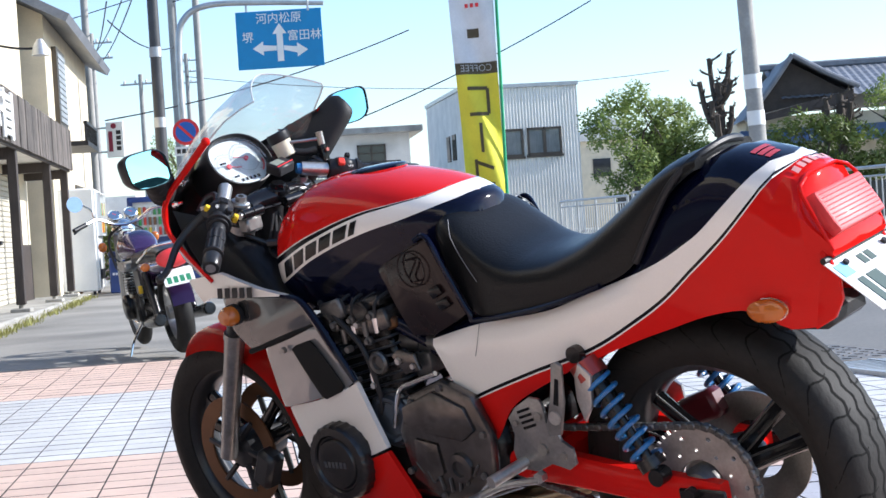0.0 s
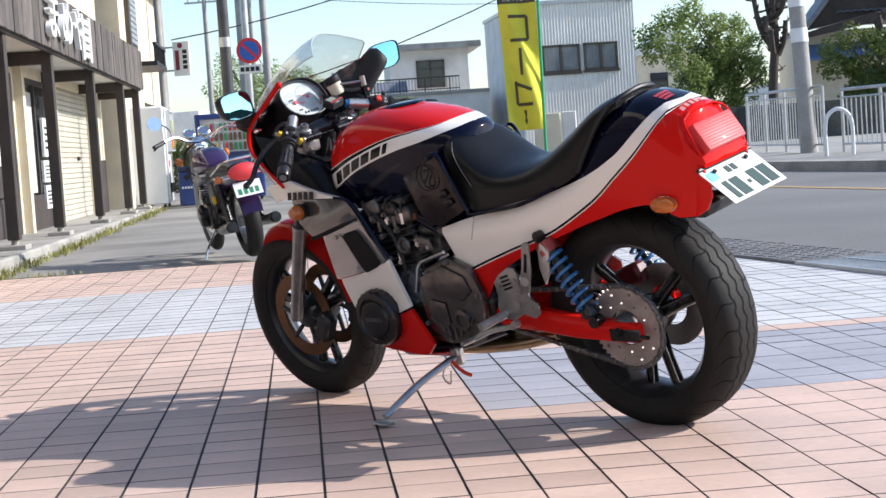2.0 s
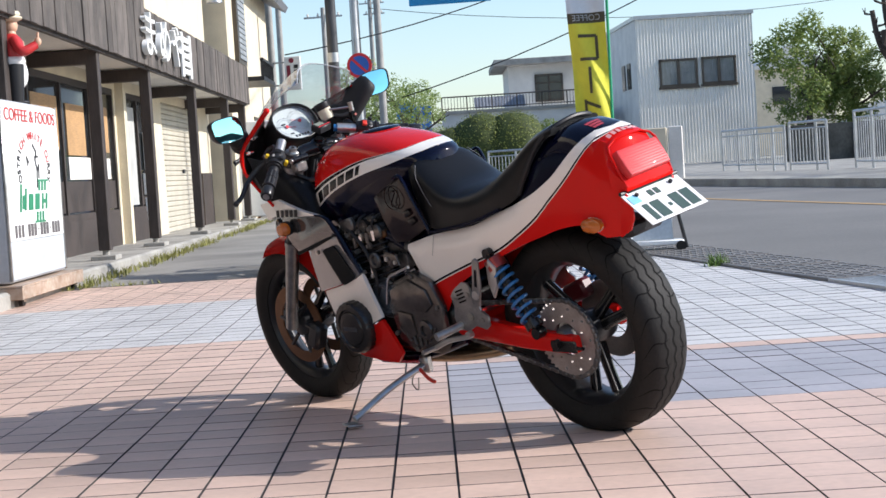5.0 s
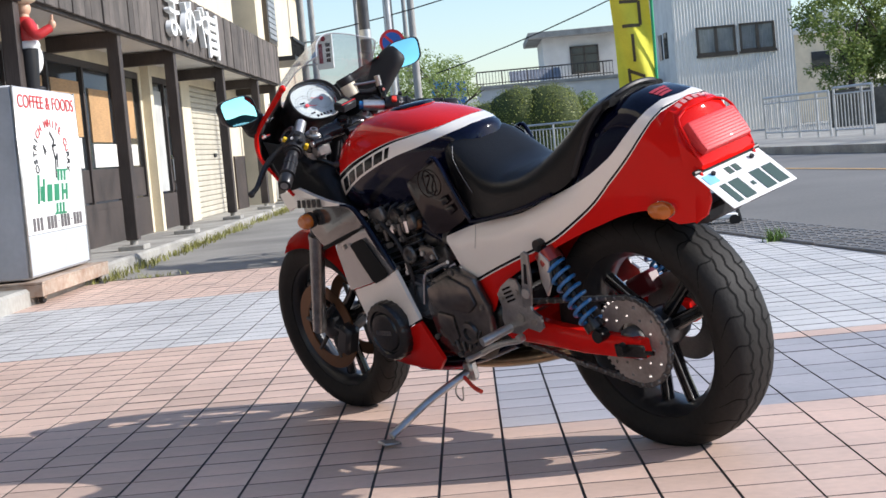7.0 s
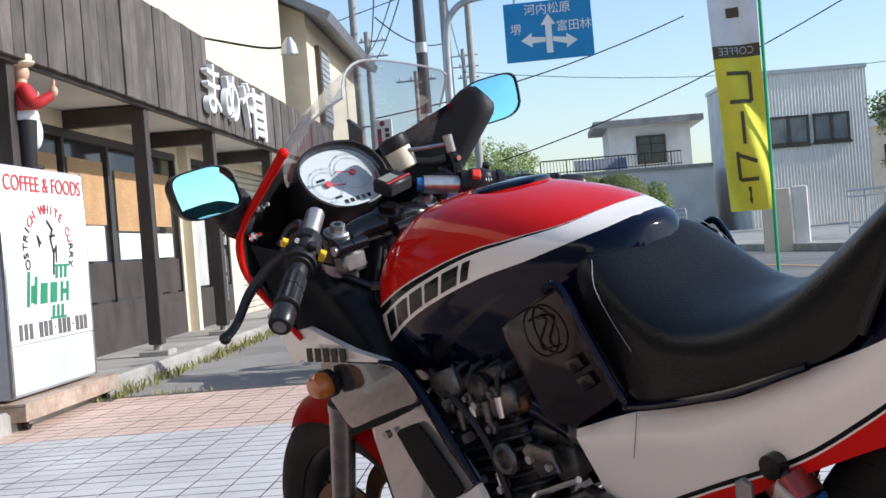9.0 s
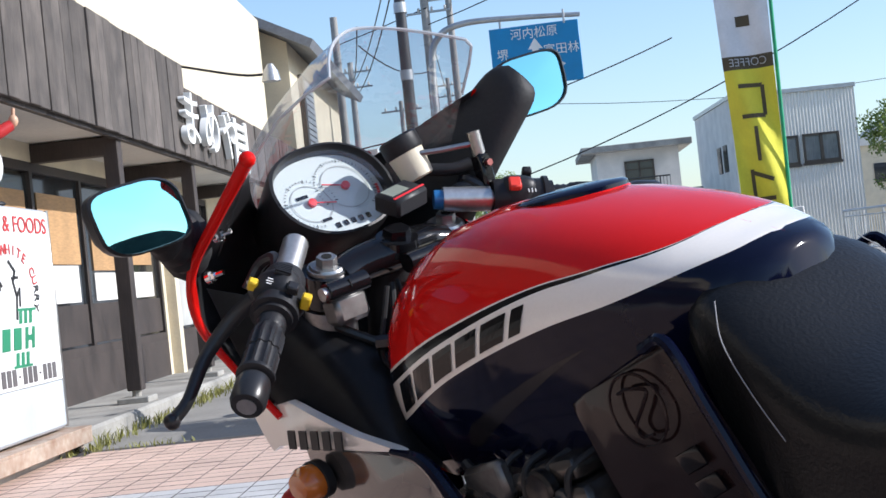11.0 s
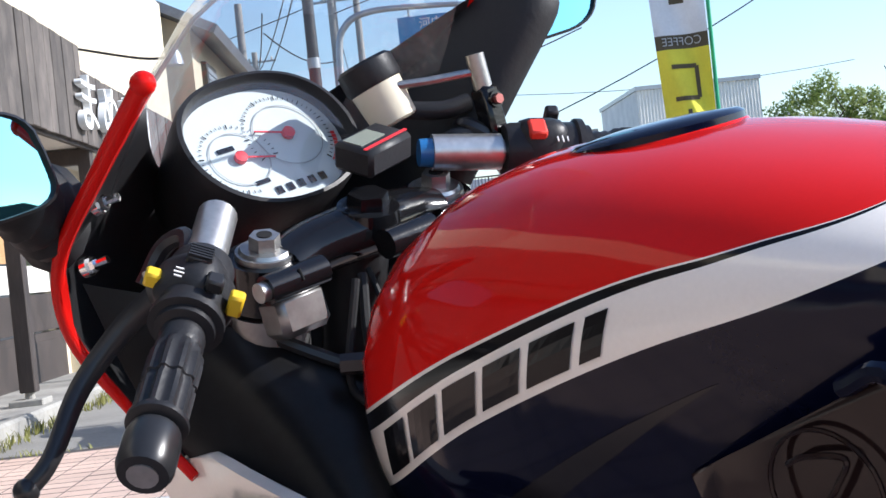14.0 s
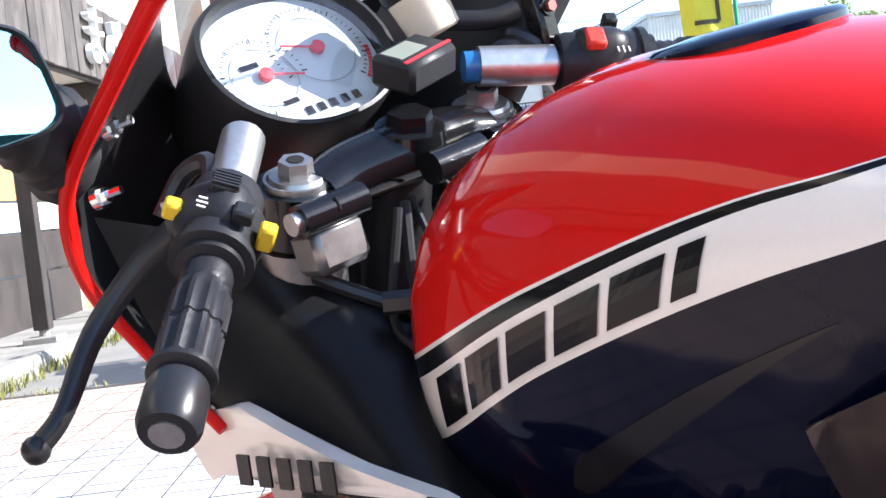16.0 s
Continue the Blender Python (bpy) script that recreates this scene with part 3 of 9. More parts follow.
def build_cream_house():
    h = thing("cream_house", "cream two-storey gabled house with a dark shuttered window", "house", STREET)
    bm = bmesh.new()
    r0, r1, c0, c1, e = -9.5, -3.0, 25.6, 33.0, 4.75
    v = {}
    for k, (r, z) in enumerate(((r0, 0), (r0, e), ((r0 + r1) / 2 - 1.5, e + 2.4), (r1, e), (r1, 0))):
        v[k] = [bm.verts.new((r, c, z)) for c in (c0, c1)]
    for k in range(4):
        bm.faces.new((v[k][0], v[k + 1][0], v[k + 1][1], v[k][1]))
    bm.faces.new([v[k][0] for k in range(5)][::-1])
    bm.faces.new([v[k][1] for k in range(5)])
    part("wall", bm, CREAM, h, soft=False)
    bm = bmesh.new()
    for ra, za, rb, zb in ((r0 - 0.4, e - 0.15, (r0 + r1) / 2 - 1.5, e + 2.5), ((r0 + r1) / 2 - 1.5, e + 2.5, r1 + 0.45, e - 0.2)):
        d = Vector((rb - ra, 0, zb - za))
        box(bm, (d.length, c1 - c0 + 1.0, 0.14), Matrix.Translation(((ra + rb) / 2, (c0 + c1) / 2, (za + zb) / 2 + 0.06)) @ Euler((0, -math.atan2(d.z, d.x), 0)).to_matrix().to_4x4())
    part("roof", bm, TILEROOF, h, soft=False)
    bm = bmesh.new()
    span(bm, (r1 - 0.1, 26.6, 3.0), (r1 + 0.08, 27.9, 4.35))
    w = part("window", bm, FRAME, h, soft=False)
    for k in range(12):
        bm = bmesh.new()
        span(bm, (r1 + 0.081, 26.68, 3.08 + k * 0.1), (r1 + 0.1, 27.82, 3.16 + k * 0.1))
        part("louvre", bm, GALV, w, soft=False)
    bm = bmesh.new()
    span(bm, (r1 + 0.0, 26.2, 2.62), (r1 + 0.55, 28.3, 2.7))
    for k in range(9):
        span(bm, (r1 + 0.5, 26.22 + k * 0.255, 2.7), (r1 + 0.53, 26.25 + k * 0.255, 3.0))
    span(bm, (r1 + 0.49, 26.2, 2.98), (r1 + 0.55, 28.3, 3.03))
    part("balcony", bm, BLACK, h, soft=False)
    bm = bmesh.new()
    span(bm, (r1 - 0.05, 29.2, 0.1), (r1 + 0.02, 30.9, 2.1))
    part("doorway", bm, FRAME, h, soft=False)
    # gabled annexe, seen above the shop
    g = thing("gabled_house", "cream rendered house gable above the shop roof", "house", STREET)
    bm = bmesh.new()
    v = {}
    r0, r1, c0, c1, e = -7.5, -4.6, 13.5, 19.5, 4.6
    for k, (r, z) in enumerate(((r0, 2.5), (r0, e), ((r0 + r1) / 2, e + 1.6), (r1, e), (r1, 2.5))):
        v[k] = [bm.verts.new((r, c, z)) for c in (c0, c1)]
    for k in range(4):
        bm.faces.new((v[k][0], v[k + 1][0], v[k + 1][1], v[k][1]))
    bm.faces.new([v[k][0] for k in range(5)][::-1])
    bm.faces.new([v[k][1] for k in range(5)])
    part("wall", bm, CREAM, g, soft=False)
    bm = bmesh.new()
    for ra, za, rb, zb in ((r0 - 0.3, e - 0.1, (r0 + r1) / 2, e + 1.65), ((r0 + r1) / 2, e + 1.65, r1 + 0.35, e - 0.12)):
        d = Vector((rb - ra, 0, zb - za))
        box(bm, (d.length, c1 - c0 + 0.5, 0.12), Matrix.Translation(((ra + rb) / 2, (c0 + c1) / 2, (za + zb) / 2 + 0.05)) @ Euler((0, -math.atan2(d.z, d.x), 0)).to_matrix().to_4x4())
    part("roof", bm, TILEROOF, g, soft=False)
    bm = bmesh.new()
    span(bm, (r1 - 0.03, 15.0, 3.3), (r1 + 0.04, 16.6, 4.2))
    part("window", bm, FRAME, g, soft=False)


build_ground()
build_gutter()
build_shop()
build_cream_house()
# ---- across the road and along the lane ----
def leaf_crown(name, blobs, count, size, mat, parent, seed=1, label=""):
    """Many small leaf blades scattered through a set of (centre, radius) lumps, thinner towards the rim."""
    rng = random.Random(seed)
    bm = bmesh.new()
    total = sum(r ** 2 for _, r in blobs)
    for c, r in blobs:
        c = Vector(c)
        for _ in range(int(count * r * r / total)):
            d = Vector((rng.gauss(0, 1), rng.gauss(0, 1), rng.gauss(0, 1))).normalized()
            p = c + d * r * (0.45 + 0.62 * rng.random() ** 0.6)
            a = Vector((rng.gauss(0, 1), rng.gauss(0, 1), rng.gauss(0, 0.7))).normalized()
            b = a.cross(d + Vector((0, 0, 0.3))).normalized()
            k = size * (0.6 + 0.8 * rng.random())
            bm.faces.new([bm.verts.new(p + q) for q in (-a * k, -b * k * 0.45, a * k, b * k * 0.45)])
    return part(name, bm, mat, parent, label, soft=False)


def limbs(bm, base, top, r, rng, forks=4, spread=0.5, depth=2):
    mid = base.lerp(top, 0.55) + Vector((rng.uniform(-0.1, 0.1), rng.uniform(-0.1, 0.1), 0)) * (top - base).length * 0.4
    tube(bm, [base, mid, top], [r, r * 0.75, r * 0.55], n=8, steps=4)
    if depth:
        for _ in range(forks):
            s = base.lerp(top, rng.uniform(0.55, 1.0))
            ln = (top - base).length * rng.uniform(0.4, 0.65)
            d = Vector((rng.uniform(-1, 1), rng.uniform(-1, 1), rng.uniform(0.3, 1.1))).normalized()
            limbs(bm, s, s + d * ln, r * 0.45, rng, max(2, forks - 1), spread, depth - 1)


def tree(name, base, height, radius, leaves, mat, seed, label, leaf=0.11, lumps=9, low=0.35):
    rng = random.Random(seed)
    t = thing(name, label, "tree", Matrix.Translation(base))
    bm = bmesh.new()
    limbs(bm, Vector((0, 0, -0.05)), Vector((rng.uniform(-0.2, 0.2), 0, height * 0.6)), height * 0.03, rng)
    part("trunk", bm, BARK, t)
    blobs = []
    while len(blobs) < lumps * 3:
        x, y, z = (rng.uniform(-1, 1) for _ in range(3))
        if x * x + y * y + z * z > 1:
            continue
        mid, half = height * (low + 1) / 2, height * (1 - low) / 2
        blobs.append(((x * radius, y * radius, mid + z * half), radius * rng.uniform(0.12, 0.3)))
    leaf_crown("crown", blobs, int(leaves * 1.5), leaf * 0.62, mat, t, seed)
    return t


def pruned_tree(base, height, seed):
    rng = random.Random(seed)
    t = thing("pruned_tree", "bare pollarded street tree with knobbly branch ends", "tree", Matrix.Translation(base))
    bm = bmesh.new()
    top = Vector((0.1, 0, height * 0.74))
    tube(bm, [Vector((0, 0, -0.05)), top * 0.35 + Vector((-0.06, 0, 0)), top * 0.7 + Vector((0.05, 0, 0)), top], [0.19, 0.17, 0.15, 0.12], n=10)

    def stubs(s, e, n, r):
        """Cut side shoots that end in knuckles."""
        for j in range(n):
            p = s.lerp(e, (j + rng.uniform(0.3, 0.9)) / n)
            a = rng.uniform(0, 6.28)
            q = p + Vector((math.cos(a) * 0.34, math.sin(a) * 0.34, rng.uniform(0.02, 0.22))) * rng.uniform(0.6, 1.1)
            tube(bm, [p, p.lerp(q, 0.5) + Vector((0, 0, -0.02)), q, q.lerp(p, -0.12)], [r, r * 0.75, r * 0.95, r * 0.5], n=6, steps=2)
            for _ in range(2):
                tw = q + Vector((rng.uniform(-0.14, 0.14), rng.uniform(-0.14, 0.14), rng.uniform(0.04, 0.2)))
                tube(bm, [q, q.lerp(tw, 0.5), tw], [r * 0.5, r * 0.35, r * 0.2], n=5, steps=2)
    stubs(top * 0.4, top, 10, 0.055)
    for k in range(8):
        a = 0.8 * k + rng.uniform(-0.3, 0.3)
        s = top * rng.uniform(0.45, 0.98)
        e = s + Vector((math.cos(a) * rng.uniform(0.35, 0.8), math.sin(a) * 0.6, rng.uniform(0.6, height * 0.3)))
        tube(bm, [s, s.lerp(e, 0.45) + Vector((math.cos(a) * 0.14, math.sin(a) * 0.1, -0.06)), e], [0.11, 0.095, 0.085], n=8, steps=4)
        stubs(s.lerp(e, 0.25), e, 6, 0.05)
    part("trunk", bm, BARK, t)


def railing(a, b, height, spacing, label, group="roadside railings"):
    """A pipe railing with upright bars between two ground points."""
    a, b = Vector(a), Vector(b)
    r = thing("railing", label, "railing", Matrix.Translation(a), group)
    d = b - a
    bm = bmesh.new()
    rod(bm, Vector((0, 0, height)), d + Vector((0, 0, height)), 0.028, n=8)
    rod(bm, Vector((0, 0, 0.14)), d + Vector((0, 0, 0.14)), 0.02, n=8)
    rod(bm, Vector((0, 0, height - 0.14)), d + Vector((0, 0, height - 0.14)), 0.016, n=8)
    part("rail", bm, GALV, r)
    n = max(2, int(d.length / spacing))
    for k in range(n + 1):
        p = d * (k / n)
        bm = bmesh.new()
        post = k % 8 == 0 or k == n
        rod(bm, p + Vector((0, 0, -0.02 if post else 0.14)), p + Vector((0, 0, height if post else height - 0.14)), 0.03 if post else 0.012, n=8)
        part("post" if post else "bar", bm, GALV, r)


def ground_at(x, y, lift=0.0):
    return Vector((x, y, ground_z(y) + lift))


def build_far_side():
    # railings along the footway across the road
    for (xa, ya), (xb, yb), h in (((0.75, 39.0), (2.15, 34.2), 1.0), ((2.25, 33.9), (2.95, 32.0), 1.05), ((3.55, 32.3), (4.45, 27.2), 1.2), ((4.7, 26.6), (7.2, 19.5), 1.1)):
        railing(ground_at(xa, ya, 0.16), ground_at(xb, yb, 0.16), h, 0.17, "galvanised pipe railing with upright bars on the footway")
    railing(ground_at(-5.9, 43.0, 0.1), ground_at(-3.2, 40.5, 0.1), 0.95, 0.15, "pale galvanised railing in front of the clipped hedge")
    hoop = thing("bollard_hoop", "white painted steel hoop barrier", "barrier", Matrix.Translation(ground_at(4.35, 24.7, 0.14)))
    bm = bmesh.new()
    tube(bm, [(-0.22, 0, -0.02), (-0.22, 0, 0.5), (-0.15, 0, 0.7), (0.0, 0, 0.78), (0.15, 0, 0.7), (0.22, 0, 0.5), (0.22, 0, -0.02)], 0.035, n=10)
    part("hoop", bm, WHITEMETAL, hoop)
    # corrugated building
    b = thing("corrugated_building", "white corrugated metal building with two sliding windows", "building", Matrix.Translation((-2.74, 65.8, 0.3)) @ pose(0, 0, 0, 0, 0, 13))
    w, dpt, h = 4.98, 9.0, 6.35
    bm = bmesh.new()
    rows = []
    n = 150
    wins = [(0.92, 2.55, 3.42, 4.58), (2.72, 4.2, 3.45, 4.6)]
    for z in (0.0, 3.43, 4.59, h):
        rows.append([Vector((w * k / n, 0.02 * (k % 4 in (0, 1)) - 0.01, z)) for k in range(n + 1)])
    vs = [[bm.verts.new(p) for p in r] for r in rows]
    for j in range(3):
        for k in range(n):
            x = w * (k + 0.5) / n
            if j == 1 and any(a < x < e for a, e, _, _ in wins):
                continue
            bm.faces.new((vs[j][k], vs[j][k + 1], vs[j + 1][k + 1], vs[j + 1][k]))
    part("wall", bm, CORRUGATED, b, soft=False)
    bm = bmesh.new()
    span(bm, (0, 0.06, 0), (w, dpt, h - 0.05))
    part("side_wall", bm, OFFWHITE, b, soft=False)
    bm = bmesh.new()
    span(bm, (-0.06, -0.08, h - 0.04), (w + 0.06, dpt + 0.1, h + 0.12))
    part("roof", bm, GALV, b, soft=False)
    for a, e, lo, hi in wins:
        bm = bmesh.new()
        for q in ((a, lo, e, lo + 0.09), (a, hi - 0.09, e, hi), (a, lo, a + 0.09, hi), (e - 0.09, lo, e, hi), ((a + e) / 2 - 0.06, lo, (a + e) / 2 + 0.06, hi), (a - 0.05, lo - 0.1, e + 0.05, lo)):
            span(bm, (q[0], -0.09, q[1]), (q[2], 0.03, q[3]))
        f = pieces("window", bm, FRAME, b, soft=False)[0]
        for c0, c1 in ((a + 0.09, (a + e) / 2 - 0.06), ((a + e) / 2 + 0.06, e - 0.09)):
            bm = bmesh.new()
            span(bm, (c0, -0.02, lo + 0.09), (c1, -0.01, hi - 0.09))
            part("pane", bm, material("pane_with_curtain", (0.3, 0.31, 0.31), 0.1, grain=0.2, scale=7, stretch=(5, 5, 0.3), coat=0.6), f, soft=False)
    for y in (1.6, 3.0):
        bm = bmesh.new()
        span(bm, (-0.05, y, 3.5), (0.02, y + 0.8, 4.6))
        part("side_window", bm, DARKGLASS, b, soft=False)
    # house with roof terrace
    g = thing("terrace_house", "grey-white concrete house with flat roof and railed roof terrace", "house", Matrix.Translation((-9.7, 76.7, 0.3)) @ pose(0, 0, 0, 0, 0, 10.3))
    bm = bmesh.new()
    span(bm, (0, 0, 0), (3.9, 6, 5.45))
    part("wall", bm, OFFWHITE, g, soft=False)
    bm = bmesh.new()
    span(bm, (-0.7, -0.9, 5.45), (4.5, 7, 5.75), 0.02)
    part("roof", bm, CONCRETE, g, soft=False)
    bm = bmesh.new()
    for q in ((1.3, 3.6, 2.7, 3.7), (1.3, 4.85, 2.7, 4.95), (1.3, 3.6, 1.4, 4.95), (2.6, 3.6, 2.7, 4.95), (1.95, 3.6, 2.05, 4.95), (1.3, 4.5, 2.7, 4.56)):
        span(bm, (q[0], -0.1, q[1]), (q[2], 0.0, q[3]))
    f = pieces("window", bm, FRAME, g, soft=False)[0]
    bm = bmesh.new()
    span(bm, (1.4, -0.05, 3.7), (2.6, -0.03, 4.85))
    part("pane", bm, DARKGLASS, f, soft=False)
    bm = bmesh.new()
    span(bm, (-3.4, -8.5, -0.3), (3.9, -0.02, 2.95))
    part("terrace_wall", bm, OFFWHITE, g, soft=False)
    bm = bmesh.new()
    span(bm, (-3.5, -8.6, 2.95), (3.9, -8.3, 3.1))
    part("terrace_coping", bm, CONCRETE, g, soft=False)
    bm = bmesh.new()
    rod(bm, (-3.4, -8.45, 3.72), (2.6, -8.45, 3.72), 0.03, n=6)
    rod(bm, (-3.4, -8.45, 3.2), (2.6, -8.45, 3.2), 0.02, n=6)
    part("terrace_rail", bm, FRAME, g)
    for k in range(44):
        bm = bmesh.new()
        rod(bm, (-3.4 + k * 0.139, -8.45, 3.1), (-3.4 + k * 0.139, -8.45, 3.72), 0.012 if k % 8 else 0.03, n=5)
        part("rail_bar", bm, FRAME, g)
    bm = bmesh.new()
    rows = []
    for j in range(9):
        rows.append([Vector((-1.9 + 0.08 * k, -6.5 + 0.12 * j, 3.2 + 0.07 * j + 0.02 * (k % 2))) for k in range(30)])
    sheet(bm, rows)
    part("tiled_lean_to", bm, TILEROOF, g, soft=False)
    # blue parking board on two posts beside the terrace wall
    sign = thing("parking_board", "blue parking board with white writing, on two grey posts", "sign", Matrix.Translation((-9.7, 76.7, 0.3)) @ pose(0, 0, 0, 0, 0, 10.3) @ Matrix.Translation((-4.4, -9.2, -0.3)))
    bm = bmesh.new()
    span(bm, (-0.5, -0.04, 1.9), (0.5, 0.0, 3.7), 0.01)
    board = part("board", bm, material("blue_board", (0.03, 0.17, 0.6), 0.4), sign, soft=False)
    bm = bmesh.new()
    for x0, z0, x1, z1 in ((-0.36, 3.15, -0.26, 3.6), (-0.02, 3.2, 0.08, 3.58), (-0.36, 2.9, -0.2, 3.08), (-0.12, 2.9, 0.04, 3.08), (0.12, 2.9, 0.3, 3.08), (-0.36, 2.3, 0.3, 2.38), (-0.36, 2.1, 0.1, 2.18)):
        span(bm, (x0, -0.05, z0), (x1, -0.044, z1))
    pieces("print_bar", bm, OFFWHITE, board, soft=False)
    for x in (-0.46, 0.46):
        bm = bmesh.new()
        rod(bm, (x, 0.04, -0.1), (x, 0.04, 3.6), 0.04, n=8)
        part("post", bm, GALV, sign)
    # little house between the trees and the corrugated building
    s = thing("small_house", "small cream house behind the trees", "house", Matrix.Translation((2.4, 89.0, 0.3)) @ pose(0, 0, 0, 0, 0, 8))
    bm = bmesh.new()
    span(bm, (0, 0, 0), (4.5, 5, 5.0))
    part("wall", bm, CREAM, s, soft=False)
    bm = bmesh.new()
    v = [bm.verts.new(p) for p in ((-0.3, -0.3, 5.0), (4.8, -0.3, 5.0), (2.0, -0.3, 6.3), (-0.3, 5.3, 5.0), (4.8, 5.3, 5.0), (2.0, 5.3, 6.3))]
    for q in ((0, 1, 2), (3, 5, 4), (0, 2, 5, 3), (1, 4, 5, 2), (0, 3, 4, 1)):
        bm.faces.new([v[i] for i in q])
    part("roof", bm, OFFWHITE, s, soft=False)
    bm = bmesh.new()
    span(bm, (1.0, -0.06, 3.0), (2.0, 0.02, 4.0))
    part("window", bm, DARKGLASS, s, soft=False)
    # old tiled house at the edge
    t = thing("tiled_house", "traditional house with grey tiled gable roof and blue awning", "house", Matrix.Translation((8.2, 60.0, 0.3)) @ pose(0, 0, 0, 0, 0, 0))
    bm = bmesh.new()
    span(bm, (0, 0, 0), (8.5, 8, 4.0))
    part("wall", bm, CREAM, t, soft=False)
    # main roof slopes towards the road, in courses of curved tiles
    bm = bmesh.new()
    rows = []
    for j in range(19):
        u = j / 18
        rows.append([Vector((1.2 + 0.14 * k, 3.2 - 4.4 * u, 6.0 - 1.45 * u + 0.035 * (k % 2) + 0.02 * (j % 2))) for k in range(66)])
    sheet(bm, rows)
    back = [[Vector((1.2 + 1.3 * k, 3.2 + 4.4 * u, 6.0 - 1.45 * u)) for k in range(8)] for u in (0, 1)]
    sheet(bm, back)
    bmesh.ops.recalc_face_normals(bm, faces=bm.faces)
    part("roof", bm, TILEROOF, t, "grey-blue clay tiles in straight courses", soft=False)
    bm = bmesh.new()
    span(bm, (1.0, 3.0, 5.98), (10.6, 3.4, 6.25), 0.06)
    part("ridge", bm, TILEROOF, t, soft=False)
    # front gable with dark face and barge boards
    bm = bmesh.new()
    for x1, z1 in ((-0.3, 3.85), (4.0, 4.85)):
        rows = []
        for j in range(13):
            u = j / 12
            rows.append([Vector((1.6 + (x1 - 1.6) * u, -1.6 + 0.22 * k, 6.1 + (z1 - 6.1) * u + 0.025 * (k % 2) + 0.02 * (j % 2) + 0.25 * u * (u - 1))) for k in range(22)])
        sheet(bm, rows)
    part("gable_roof", bm, TILEROOF, t, soft=False)
    for x1, z1 in ((-0.25, 3.8), (3.95, 4.8)):
        bm = bmesh.new()
        tube(bm, [(1.6, -1.62, 6.12), ((1.6 + x1) / 2, -1.62, (6.1 + z1) / 2 - 0.04), (x1, -1.62, z1 + 0.02)], 0.1, n=8)
        part("barge_board", bm, TILEROOF, t)
    bm = bmesh.new()
    slab(bm, [(-0.1, -0.1), (3.8, 0.75), (3.8, 0.3), (-0.1, -0.3), ], 0.06, Matrix.Translation((0, -1.2, 4.0)) @ pose(0, 0, 0, 90))
    part("gable_beam", bm, BROWN, t, soft=False)
    bm = bmesh.new()
    slab(bm, [(0.1, 0.0), (3.6, 0.7), (1.6, 1.9)], 0.08, Matrix.Translation((0, -0.9, 4.0)) @ pose(0, 0, 0, 90))
    part("gable", bm, BROWN, t, "dark timber gable face", soft=False)
    bm = bmesh.new()
    box(bm, (7.5, 1.6, 0.08), Matrix.Translation((3.5, -0.7, 3.2)) @ pose(0, 0, 0, 22, 0, 0))
    part("awning", bm, material("blue_awning", (0.12, 0.2, 0.38), 0.6, grain=0.1, stretch=(8, 1, 1)), t, soft=False)
    # unseen dark wall, added to give the mirrors a low dark band
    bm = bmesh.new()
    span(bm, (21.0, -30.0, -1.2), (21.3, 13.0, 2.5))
    structure("wall_east", bm, material("dark_unseen_wall", (0.1, 0.105, 0.09), 0.9, grain=0.2, scale=3, stain=0.4, stain_scale=0.5), "plain dark unseen wall across the road, added for the mirror reflection", "wall")
    # garden wall, hedge and trees
    gate = thing("garden_gate", "panelled garden gate in the wall under the trees, dark for their shade", "gate", Matrix.Translation((4.6, 47.4, 0)))
    # gateway shade is put into this near-black colour
    dark = material("gate_shade_dark", (0.025, 0.028, 0.032), 0.5, grain=0.1)
    bm = bmesh.new()
    span(bm, (0, 0, -0.02), (1.6, 0.05, 1.45), 0.01)
    part("gate_frame", bm, dark, gate, soft=False)
    for k in range(7):
        bm = bmesh.new()
        span(bm, (0.06 + 0.215 * k, -0.03, 0.08), (0.23 + 0.215 * k, -0.004, 1.38), 0.005)
        part("panel", bm, dark, gate, soft=False)
    # tree shade over the wall is put into its dark base colour
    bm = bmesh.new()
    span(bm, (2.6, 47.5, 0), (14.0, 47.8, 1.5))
    structure("garden_wall", bm, material("tree_shade_concrete", (0.11, 0.105, 0.09), 0.95, grain=0.2, scale=12, bump=0.3, stain=0.5, stain_scale=1.1), "concrete garden wall under the trees, their shade in its dark colour", "wall")
    bm = bmesh.new()
    span(bm, (-1.05, 33.7, 0), (-0.45, 34.1, 1.45), 0.02)
    structure("gate_pillar", bm, CREAM, "beige rendered gate pillar across the road", "pillar")
    bm = bmesh.new()
    span(bm, (-0.42, 33.75, 0), (-0.1, 34.0, 1.47), 0.02)
    structure("white_gate_post", bm, OFFWHITE, "white painted gate post beside the pillar", "pillar")
    hedge = thing("clipped_hedge", "rounded clipped dark green garden hedge", "hedge", Matrix.Translation((0, 0, 0.2)))
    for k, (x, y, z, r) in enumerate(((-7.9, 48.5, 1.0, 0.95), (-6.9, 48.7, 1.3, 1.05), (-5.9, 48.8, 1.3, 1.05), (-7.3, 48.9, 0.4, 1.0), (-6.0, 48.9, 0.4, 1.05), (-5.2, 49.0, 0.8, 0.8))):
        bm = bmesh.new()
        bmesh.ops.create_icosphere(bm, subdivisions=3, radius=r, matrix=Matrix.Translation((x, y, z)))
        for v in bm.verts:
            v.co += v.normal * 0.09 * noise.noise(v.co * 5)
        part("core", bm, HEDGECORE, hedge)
        leaf_crown("leaf_shell", [((x, y, z), r * 1.02)], 11000, 0.036, LEAFHEDGE, hedge, 20 + k)
